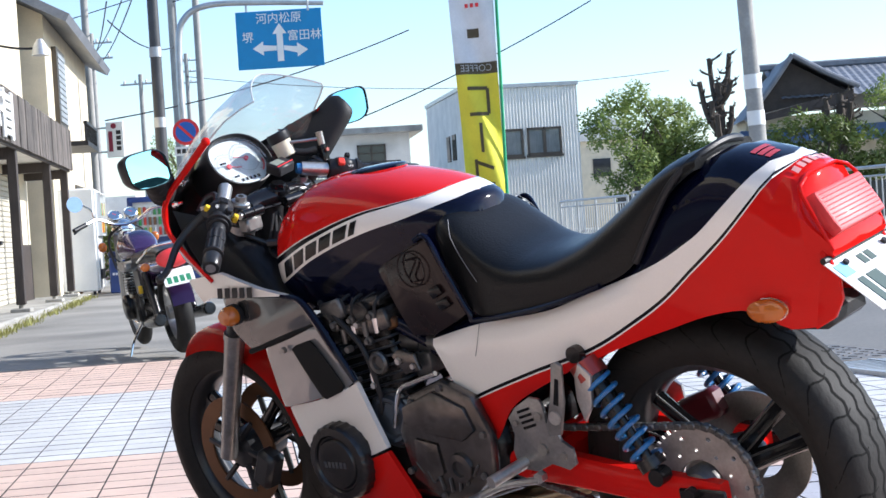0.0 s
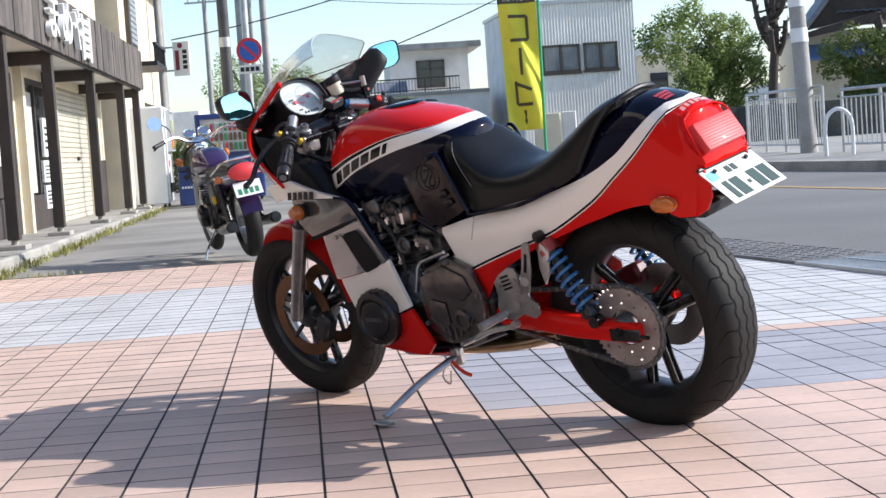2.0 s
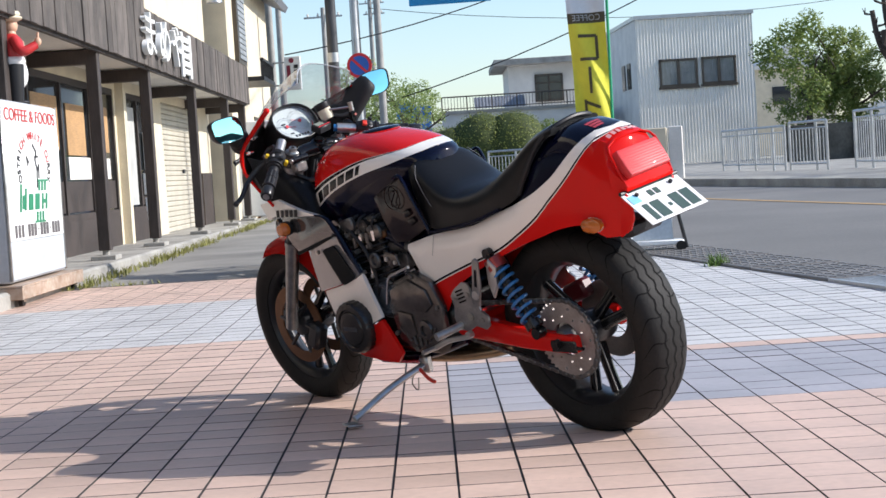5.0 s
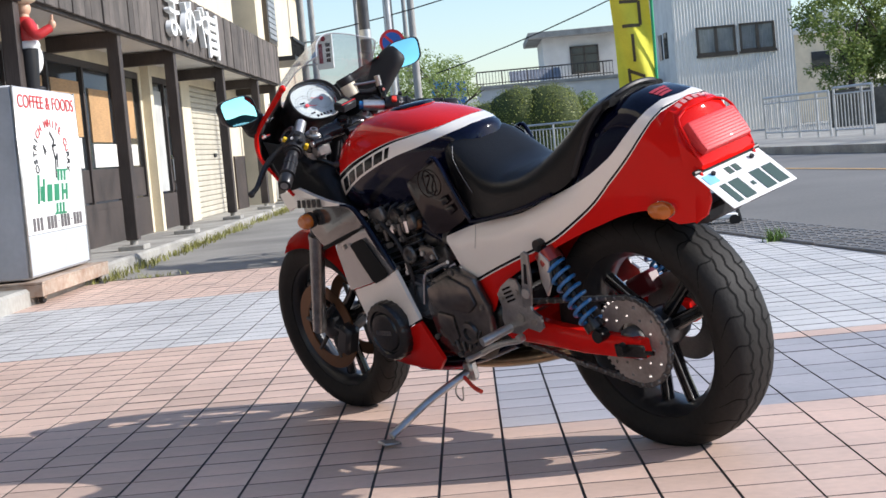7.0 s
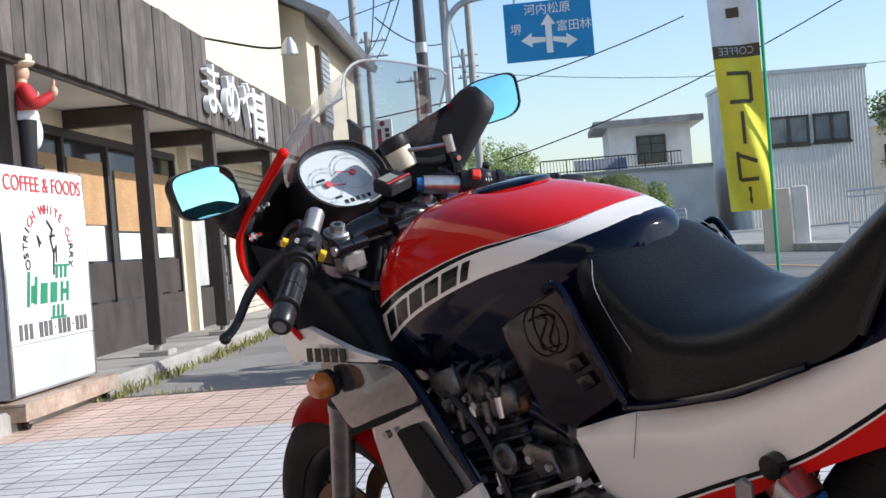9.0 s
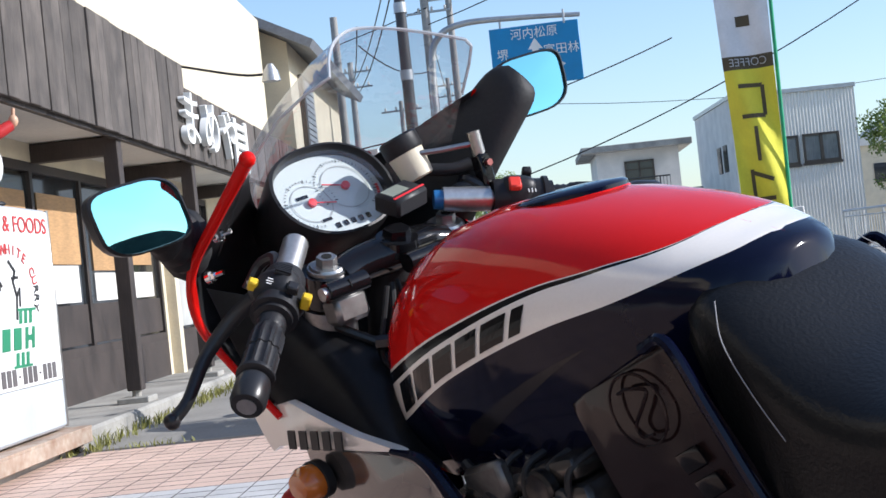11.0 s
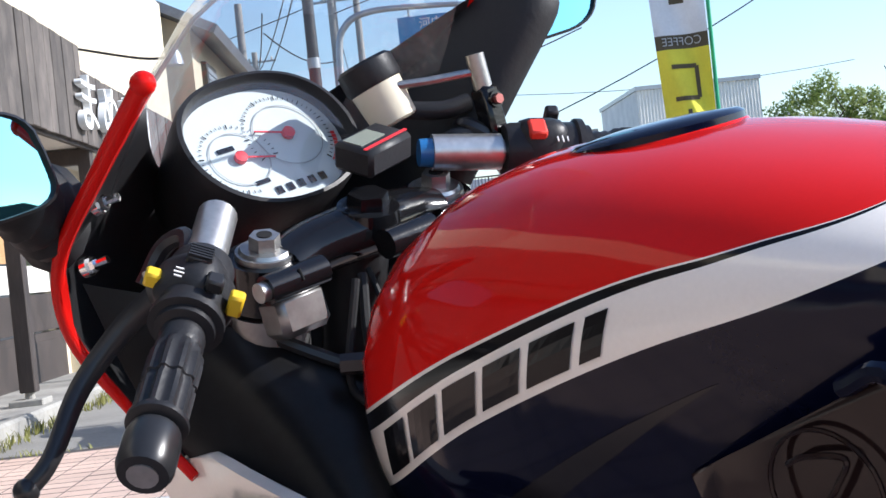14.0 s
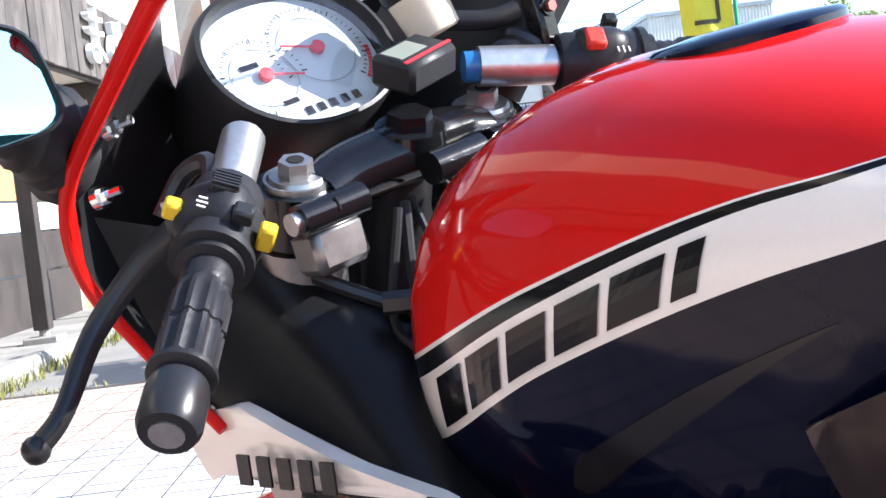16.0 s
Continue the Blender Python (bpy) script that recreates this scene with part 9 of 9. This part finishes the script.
    body(bm, list(np.linspace(0.6, 1.12, 24)), table((0.6, 0.79), (0.7, 0.86), (0.85, 0.92), (1.0, 0.92), (1.12, 0.85)), table((0.6, 0.08), (0.75, 0.13), (0.95, 0.15), (1.12, 0.1)), lambda x: 0.79, table((0.6, 0.08), (0.95, 0.12), (1.12, 0.08)), lambda x: 0.72, [], per=10)
    part("fuel_tank", bm, purple, C, "purple teardrop fuel tank")
    bm = bmesh.new()
    bmesh.ops.create_uvsphere(bm, u_segments=18, v_segments=12, radius=1.0, matrix=Matrix.Translation((-0.3, 0, 0.70)) @ Matrix.Diagonal((0.055, 0.125, 0.07, 1)))
    part("tail_light", bm, REDLENS, C, "large oval red tail light")
    pm = Matrix.Translation((-0.33, 0.0, 0.565)) @ pose(0, 0, 0, 0, -65, 0)
    bm = bmesh.new()
    box(bm, (0.125, 0.22, 0.003), pm, 0.001)
    pl = part("number_plate", bm, SIGNWHITE, C, "white number plate with green bars")
    bm = bmesh.new()
    for k in range(4):
        box(bm, (0.05, 0.032, 0.001), pm @ Matrix.Translation((-0.02, 0.07 - 0.046 * k, 0.002)))
    part("plate_character", bm, SIGNGREEN, pl, soft=False)
    bm = bmesh.new()
    tube(bm, [(0.25, 0.15, 0.70), (0.0, 0.155, 0.74), (-0.26, 0.13, 0.80), (-0.3, 0.0, 0.81), (-0.26, -0.13, 0.80), (0.0, -0.155, 0.74), (0.25, -0.15, 0.70)], 0.011, n=8)
    part("grab_rail", bm, CHROME, C)
    for s in (1, -1):
        bm = bmesh.new()
        rod(bm, (-0.2, 0.08 * s, 0.67), (-0.2, 0.17 * s, 0.67), 0.008, n=8)
        stalk = part("turn_signal", bm, CHROME, C)
        bm = bmesh.new()
        bmesh.ops.create_uvsphere(bm, u_segments=14, v_segments=8, radius=1.0, matrix=Matrix.Translation((-0.21, 0.19 * s, 0.67)) @ Matrix.Diagonal((0.03, 0.035, 0.03, 1)))
        part("lens", bm, AMBER, stalk)
        bm = bmesh.new()
        rod(bm, (0.02, 0.13 * s, 0.31), (0.16, 0.13 * s, 0.62), 0.03, n=12)
        for k in range(9):
            p = Vector((0.02, 0.13 * s, 0.31)).lerp(Vector((0.16, 0.13 * s, 0.62)), 0.25 + 0.07 * k)
            rod(bm, p, p + Vector((0.0028, 0, 0.0062)), 0.036, n=12)
        part("shock_absorber", bm, CASE, C, "black rear damper with coil spring")
        bm = bmesh.new()
        tube(bm, [(0.62, 0.1 * s, 0.26), (0.4, 0.14 * s, 0.24), (0.1, 0.17 * s, 0.26), (-0.26, 0.18 * s, 0.29), (-0.28, 0.18 * s, 0.291)], [0.025, 0.033, 0.042, 0.048, 0.02], n=14)
        part("silencer", bm, CASE, C, "smoked chrome silencer")
        bm = bmesh.new()
        rod(bm, (0.0, 0.1 * s, 0.31), (0.55, 0.1 * s, 0.36), 0.022, n=10)
        part("swingarm", bm, SATIN, C)
        bm = bmesh.new()
        tube(bm, [(1.12, 0.05 * s, 0.80), (0.95, 0.12 * s, 0.5), (0.9, 0.13 * s, 0.24), (0.55, 0.13 * s, 0.26), (0.5, 0.12 * s, 0.62), (0.1, 0.1 * s, 0.66)], 0.017, n=8)
        part("frame_tube", bm, SATIN, C)
        bm = bmesh.new()
        rod(bm, (1.18, 0.09 * s, 0.92), (1.48, 0.09 * s, 0.31), 0.024, n=12)
        part("fork_leg", bm, ALU, C)
        # bar, grip, lever, mirror
        bm = bmesh.new()
        tube(bm, [(1.14, 0.0, 0.98), (1.13, 0.1 * s, 1.0), (1.08, 0.22 * s, 1.06), (1.0, 0.34 * s, 1.04), (0.94, 0.42 * s, 1.02)], 0.0125, n=8)
        bar = part("handlebar", bm, CHROME, C, "chromed high handlebar")
        bm = bmesh.new()
        rod(bm, (1.0, 0.33 * s, 1.042), (0.92, 0.44 * s, 1.015), 0.018, n=12)
        part("grip", bm, BLACK, bar)
        bm = bmesh.new()
        tube(bm, [(1.06, 0.27 * s, 1.055), (1.08, 0.34 * s, 1.03), (1.0, 0.43 * s, 0.99)], 0.008, n=8)
        part("lever", bm, SATIN, bar)
        bm = bmesh.new()
        tube(bm, [(1.06, 0.25 * s, 1.06), (1.05, 0.26 * s, 1.14), (1.02, 0.33 * s, 1.2)], 0.007, n=8)
        mir = part("mirror", bm, CHROME, C, "round chrome mirror on a stalk")
        fm = Matrix.Translation((1.0, 0.38 * s, 1.21)) @ pose(0, 0, 0, 0, -82, 8 * s)
        bm = bmesh.new()
        lathe(bm, [(0.001, -0.03), (0.045, -0.024), (0.062, -0.004), (0.062, 0.003), (0.058, 0.003)], 24, fm)
        part("mirror_shell", bm, CHROME, mir)
        bm = bmesh.new()
        lathe(bm, [(0.0585, 0.0), (0.0585, 0.0025), (0.001, 0.003)], 24, fm)
        part("mirror_glass", bm, MIRROR, mir)
        # round gauges
        bm = bmesh.new()
        gm = Matrix.Translation((1.2, 0.065 * s, 1.07)) @ pose(0, 0, 0, 0, -45, 0)
        lathe(bm, [(0.03, -0.07), (0.05, -0.05), (0.055, 0.0), (0.05, 0.004), (0.046, 0.0)], 24, gm)
        ga = part("gauge", bm, CHROME, C, "round chrome-rimmed gauge")
        bm = bmesh.new()
        lathe(bm, [(0.047, -0.002), (0.001, -0.001)], 24, gm)
        part("dial", bm, BLACK, ga)
        bm = bmesh.new()
        box(bm, (0.03, 0.003, 0.001), gm @ Matrix.Translation((0.008, 0, 0.0012)) @ Matrix.Rotation(0.8, 4, "Z"))
        part("needle", bm, SIGNRED, ga, soft=False)
    bm = bmesh.new()
    bmesh.ops.create_uvsphere(bm, u_segments=20, v_segments=12, radius=0.095, matrix=Matrix.Translation((1.32, 0, 0.93)))
    part("headlamp", bm, CHROME, C)
    # air filter, battery cover and cables that fill the frame
    for s in (1, -1):
        bm = bmesh.new()
        span(bm, (0.36, 0.06 if s > 0 else -0.14, 0.42), (0.6, 0.14 if s > 0 else -0.06, 0.66), 0.025)
        part("filter_cover", bm, SATIN, C)
        for k in range(3):
            bm = bmesh.new()
            tube(bm, [(1.14, 0.04 * s, 0.98), (1.2 + 0.03 * k, 0.14 * s, 0.9), (1.1, 0.16 * s, 0.76 - 0.05 * k), (0.9, 0.13 * s, 0.68)], 0.006, n=6)
            part("cable", bm, BLACK, C)
        bm = bmesh.new()
        bmesh.ops.create_uvsphere(bm, u_segments=14, v_segments=8, radius=1.0, matrix=Matrix.Translation((1.2, 0.21 * s, 0.84)) @ Matrix.Diagonal((0.04, 0.035, 0.04, 1)))
        part("front_turn_signal", bm, AMBER, C)
        bm = bmesh.new()
        tube(bm, [(0.92, 0.12 * s, 0.6), (1.02, 0.12 * s, 0.5), (0.98, 0.13 * s, 0.3), (0.8, 0.13 * s, 0.22), (0.62, 0.12 * s, 0.25)], 0.022, n=10)
        part("header_pipe", bm, CHROME, C)
    # engine
    bm = bmesh.new()
    span(bm, (0.52, -0.17, 0.24), (0.92, 0.17, 0.46), 0.03)
    eng = part("engine", bm, CASE, C, "finned dark engine with bright covers")
    for k in range(7):
        bm = bmesh.new()
        box(bm, (0.2, 0.34, 0.006), Matrix.Translation((0.78, 0, 0.48 + 0.022 * k)), 0.002)
        part("cooling_fin", bm, CASE, eng)
    bm = bmesh.new()
    span(bm, (0.66, -0.18, 0.635), (0.9, 0.18, 0.71), 0.015)
    part("cam_cover", bm, ALU, eng)
    for s in (1, -1):
        bm = bmesh.new()
        lathe(bm, [(0.1, 0.0), (0.1, 0.03), (0.085, 0.045), (0.05, 0.052), (0.001, 0.052)], 28, Matrix.Translation((0.80, 0.17 * s, 0.36)) @ pose(0, 0, 0, -90 * s, 0, 0))
        part("side_cover", bm, CASE, eng, "round engine side cover")
    bm = bmesh.new()
    tube(bm, [(0.62, 0.14, 0.24), (0.58, 0.24, 0.12), (0.56, 0.31, -0.035)], [0.012, 0.011, 0.012], n=8)
    box(bm, (0.06, 0.05, 0.008), Matrix.Translation((0.56, 0.315, -0.045)))
    part("side_stand", bm, CHROME, C)
    bm = bmesh.new()
    box(bm, (0.02, 0.03, 0.06), Matrix.Translation((0.25, 0.17, 0.5)), 0.004)
    part("tag", bm, YELLOW, C, "yellow tag hanging by the frame")


def vending_machine(m, w, d, h, paint, label, lit, rows):
    t = thing("vending_machine", label, "vending machine", m, "vending machines by the house")
    bm = bmesh.new()
    span(bm, (-d, -w / 2, 0.06), (0, w / 2, h), 0.02)
    part("cabinet", bm, paint, t)
    bm = bmesh.new()
    for y in (-w / 2 + 0.08, w / 2 - 0.08):
        for x in (-d + 0.08, -0.08):
            rod(bm, (x, y, 0), (x, y, 0.07), 0.025, n=8)
    pieces("foot", bm, BLACK, t)
    bm = bmesh.new()
    span(bm, (0, -w / 2 + 0.03, 0.1), (0.035, w / 2 - 0.03, h - 0.03), 0.008)
    door = part("door", bm, paint, t)
    bm = bmesh.new()
    span(bm, (0.036, -w / 2 + 0.08, h * 0.56), (0.04, w / 2 - 0.08, h - 0.1))
    part("display_back", bm, SIGNWHITE, door, soft=False)
    rng = random.Random(int(w * 100))
    cols = [material("can_%s" % n, c, 0.3) for n, c in (("red", (0.5, 0.04, 0.03)), ("green", (0.05, 0.28, 0.08)), ("brown", (0.15, 0.07, 0.03)), ("pale", (0.6, 0.62, 0.6)), ("yellow", (0.6, 0.45, 0.05)))]
    for r_ in range(rows):
        for k in range(int((w - 0.2) / 0.085)):
            bm = bmesh.new()
            z0 = h * 0.58 + r_ * (h * 0.33 / rows)
            rod(bm, (0.075, -w / 2 + 0.13 + k * 0.085, z0), (0.075, -w / 2 + 0.13 + k * 0.085, z0 + h * 0.2 / rows + 0.03), 0.026, n=8)
            part("sample_bottle", bm, rng.choice(cols), door)
    bm = bmesh.new()
    span(bm, (0.036, -w / 2 + 0.12, 0.25), (0.05, w / 2 - 0.12, 0.42), 0.008)
    part("tray_flap", bm, BLACK, door)
    bm = bmesh.new()
    span(bm, (0.036, w / 2 - 0.22, h * 0.38), (0.046, w / 2 - 0.1, h * 0.5), 0.004)
    part("coin_panel", bm, ALU, door)
    bm = bmesh.new()
    span(bm, (0.036, -w / 2 + 0.1, h * 0.4), (0.041, -w / 2 + 0.3, h * 0.46))
    part("panel_mark", bm, SIGNWHITE if paint != WHITEMETAL else SIGNRED, door, soft=False)
    bm = bmesh.new()
    span(bm, (0.036, -w / 2 + 0.08, h * 0.56), (0.11, -w / 2 + 0.1, h - 0.1))
    span(bm, (0.036, w / 2 - 0.1, h * 0.56), (0.11, w / 2 - 0.08, h - 0.1))
    span(bm, (0.036, -w / 2 + 0.08, h - 0.1), (0.11, w / 2 - 0.08, h - 0.08))
    span(bm, (0.036, -w / 2 + 0.08, h * 0.55), (0.11, w / 2 - 0.08, h * 0.56))
    pieces("display_frame", bm, paint, door, soft=False)


def build_lane_end():
    z = ground_z(26)
    vending_machine(STREET @ Matrix.Translation((-2.42, 26.6, z)), 1.05, 0.62, 1.78, WHITEMETAL, "white enamel vending machine with its side towards the lane", True, 2)
    vending_machine(STREET @ Matrix.Translation((-1.35, 27.2, z)) @ pose(0, 0, 0, 0, 0, -90), 1.2, 0.65, 1.62, BLUEPAINT, "blue drinks vending machine with rows of sample bottles", True, 3)
    for k, (r, c) in enumerate(((-2.08, 26.2), (-1.72, 26.25))):
        b = thing("recycling_bin", "dark blue plastic recycling bin beside the machines", "bin", STREET @ Matrix.Translation((r, c, z)), "recycling bins")
        bm = bmesh.new()
        box(bm, (0.3, 0.34, 0.6), Matrix.Translation((0, 0, 0.3)), 0.02)
        part("body", bm, BLUEPAINT, b)
        bm = bmesh.new()
        box(bm, (0.32, 0.36, 0.1), Matrix.Translation((0, 0, 0.65)), 0.03, 2)
        lid = part("lid", bm, material("dark_bin_lid", (0.02, 0.03, 0.08), 0.5), b)
        bm = bmesh.new()
        rod(bm, (0, -0.19, 0.5), (0, -0.172, 0.5), 0.05, n=16)
        part("mouth", bm, BLACK, lid)
        bm = bmesh.new()
        for j in range(4):
            span(bm, (-0.1 + 0.05 * j, -0.175, 0.3), (-0.065 + 0.05 * j, -0.171, 0.34))
        part("writing", bm, PALECLOTH, b, soft=False)
    # orange lattice fence and flower bush behind the machines
    f = thing("lattice_fence", "orange-brown wooden lattice fence with flowers behind", "fence", STREET @ Matrix.Translation((-2.3, 28.2, z)))
    wood = material("orange_fence_stain", (0.5, 0.2, 0.06), 0.6, grain=0.12, stretch=(1, 1, 6))
    for k in range(9):
        bm = bmesh.new()
        span(bm, (-0.55 + 0.16 * k, -0.012, 0.1), (-0.51 + 0.16 * k, 0.012, 1.25))
        part("slat", bm, wood, f, soft=False)
    for k in range(5):
        bm = bmesh.new()
        span(bm, (-0.6, -0.03, 0.2 + 0.24 * k), (0.85, -0.0125, 0.25 + 0.24 * k))
        part("rail", bm, wood, f, soft=False)
    bm = bmesh.new()
    for x in (-0.62, 0.87):
        span(bm, (x - 0.03, -0.03, -0.02), (x + 0.03, 0.03, 1.3))
    pieces("post", bm, wood, f, soft=False)
    b = thing("flower_bush", "leafy bush with pale pink flowers beside the machines", "bush", STREET @ Matrix.Translation((-2.1, 27.9, z)))
    leaf_crown("leaves", [((0, 0, 0.5), 0.42), ((0.35, 0, 0.8), 0.35), ((-0.2, 0, 0.9), 0.3)], 2200, 0.05, LEAF, b, 31)
    leaf_crown("flowers", [((0, -0.05, 0.5), 0.46), ((0.35, -0.05, 0.8), 0.38)], 160, 0.04, material("pale_pink_petals", (0.7, 0.5, 0.5), 0.6), b, 32)


def blades(name, label, spots, height, seed, mat):
    """Tufts of thin grass blades, bent outwards."""
    rng = random.Random(seed)
    bm = bmesh.new()
    for p, spread, n, k in spots:
        for _ in range(n):
            o = Vector((rng.gauss(0, spread), rng.gauss(0, spread), 0))
            h = height * k * rng.uniform(0.4, 1.2)
            d = Vector((rng.uniform(-1, 1), rng.uniform(-1, 1), 0)).normalized()
            s = Vector((-d.y, d.x, 0)) * 0.0035 * rng.uniform(0.8, 2.0)
            q = Vector(p) + o
            m = q + d * h * 0.25 + Vector((0, 0, h * 0.7))
            e = q + d * h * 0.7 + Vector((0, 0, h))
            v = [bm.verts.new(x) for x in (q - s, q + s, m + s * 0.7, m - s * 0.7, e)]
            bm.faces.new(v[:4])
            bm.faces.new((v[3], v[2], v[4]))
    ob = part(name, bm, mat, soft=False)
    tagged(ob, label, "weeds", kind="stuff")


def build_weeds():
    rng = random.Random(8)
    spots = []
    for c in np.arange(9.6, 25.5, 0.1):
        if rng.random() < 0.75:
            p = in_street(-2.50 + rng.gauss(0, 0.035), c, ground_z(c) - 0.03)
            spots.append(((p.x, p.y, p.z), 0.045, 16, rng.uniform(0.5, 1.2)))
    for r, c in ((-2.2, 9.85), (-1.9, 9.9), (-2.4, 9.8), (-2.05, 9.88)):
        p = in_street(r, c, ground_z(c) - 0.03)
        spots.append(((p.x, p.y, p.z), 0.06, 26, 0.7))
    blades("kerb_weeds", "green and yellowed weeds growing along the kerb", spots, 0.085, 3, material("weed_green", (0.16, 0.19, 0.04), 0.7, grain=0.2, second=(0.3, 0.26, 0.08), scale=9))
    p = in_road(3.63, 7.4)
    blades("gutter_weed", "small tuft of fresh grass by the gutter cover", [((p.x, p.y, ground_z(p.y) - 0.01), 0.035, 90, 1.0)], 0.09, 5, material("fresh_grass", (0.14, 0.24, 0.04), 0.65, grain=0.2))


def build_stand():
    """A low white stand on a castor beside the gutter."""
    p = Vector((0.33, 10.1, 0))
    t = thing("low_stand", "low white metal stand with a small black castor", "stand", Matrix.Translation((p.x, p.y, ground_z(p.y))) @ pose(0, 0, 0, 0, 0, 12))
    bm = bmesh.new()
    span(bm, (-0.24, -0.1, 0.05), (0.2, 0.1, 0.09), 0.008)
    part("base", bm, WHITEMETAL, t)
    bm = bmesh.new()
    box(bm, (0.34, 0.02, 0.26), Matrix.Translation((-0.04, 0.02, 0.215)) @ pose(0, 0, 0, -8), 0.006)
    part("panel", bm, GALV, t, "dull grey upright panel")
    bm = bmesh.new()
    span(bm, (-0.27, -0.08, 0.01), (-0.21, 0.08, 0.3), 0.01)
    part("end_plate", bm, WHITEMETAL, t)
    bm = bmesh.new()
    tube(bm, [(0.24, 0, 0.0), (0.21, 0, 0.15), (0.17, 0, 0.33)], 0.016, n=8)
    part("leg", bm, SATIN, t)
    bm = bmesh.new()
    rod(bm, (0.17, -0.125, 0.04), (0.17, -0.1, 0.04), 0.04, n=18)
    part("castor", bm, RUBBER, t)


build_stand()
build_sign_cart()
build_cruiser()
build_lane_end()
build_weeds()
# ---- paving tiles ----
def build_tiles():
    P, Q = 0.165, 0.166                       # tile pitch across and along the lane
    floor = thing("tile_paving", "pink and blue-grey paving tiles with dark joints, bands of two colours", "paving", STREET, kind="structure")
    bed = bmesh.new()
    sheet(bed, [[Vector((r, c, ground_z(c) - 0.0045)) for r in np.linspace(-3.9, (3.85 - 0.171 * c) / 0.985, 9)] for c in np.linspace(-6.8, 9.9, 24)])
    part("mortar_bed", bed, GROUT, floor, soft=False)

    def edge(c):
        """How far across the paving reaches before the gutter."""
        return (3.84 - 0.171 * c) / 0.985

    def inside(r, c):
        if r - P / 2 > edge(c) - 0.02:
            return False
        if r < -2.45 and c > 8.0:
            return c < 9.6 + 0.12 * (r + 2.5)
        return c < 9.75

    def shade(r, c):
        """Pink field, a blue-grey field beside the road, and paler bands."""
        if r > 0.42:
            return "p" if c < 2.05 or 3.36 < c < 3.52 else "b" if c < 3.36 else "w"
        if r > 0.1:
            return "w" if 3.9 < c < 7.7 else "p"
        return "w" if 4.95 < c < 7.5 else "p"
    g, h = 0.0029, 0.0027
    meshes = {}
    for key, mat in (("p", PINK), ("b", BLUE), ("w", PALETILE)):
        bm = bmesh.new()
        box(bm, (P - 2 * g, Q - 2 * h, 0.016), Matrix.Translation((0, 0, -0.008)), 0.0008)
        for f in bm.faces:
            f.material_index = 0 if f.calc_center_median().z > -0.0002 else 1
        meshes[key] = mesh_of("tile", bm, [mat, GROUT])
    rest = {"p": bmesh.new(), "b": bmesh.new(), "w": bmesh.new()}
    rng = random.Random(5)
    near = 0
    for i in range(-24, 31):
        for j in range(-40, 60):
            r, c = i * P, j * Q + 0.02
            if not inside(r, c):
                continue
            k = shade(r, c)
            z = ground_z(c) + 0.0012 * (rng.random() - 0.5)
            tilt = pose(0, 0, 0, 0.25 * (rng.random() - 0.5), 0.25 * (rng.random() - 0.5), 0)
            m = Matrix.Translation((r, c, z)) @ tilt
            if -0.9 < r < 0.9 and 0.9 < c < 3.6 and near < 300:
                ob = new("tile", meshes[k])
                ob.parent = floor
                ob.matrix_basis = m
                near += 1
            else:
                bm = rest[k]
                x, y = P / 2 - g, Q / 2 - h
                top = [bm.verts.new(m @ Vector(p)) for p in ((-x, -y, 0), (x, -y, 0), (x, y, 0), (-x, y, 0))]
                for v in top:
                    v.co.x = min(v.co.x, edge(v.co.y))
                low = [bm.verts.new(m @ Vector(p)) for p in ((-x - 0.001, -y - 0.001, -0.01), (x + 0.001, -y - 0.001, -0.01), (x + 0.001, y + 0.001, -0.012), (-x - 0.001, y + 0.001, -0.012))]
                for v in low:
                    v.co.x = min(v.co.x, edge(v.co.y) + 0.001)
                bm.faces.new(top)
                for a in range(4):
                    b = (a + 1) % 4
                    bm.faces.new((low[a], low[b], top[b], top[a])).material_index = 1
    for k, mat in (("p", PINK), ("b", BLUE), ("w", PALETILE)):
        tagged(part("far_tiles", rest[k], [mat, GROUT], floor, soft=False), kind="stuff")


build_tiles()
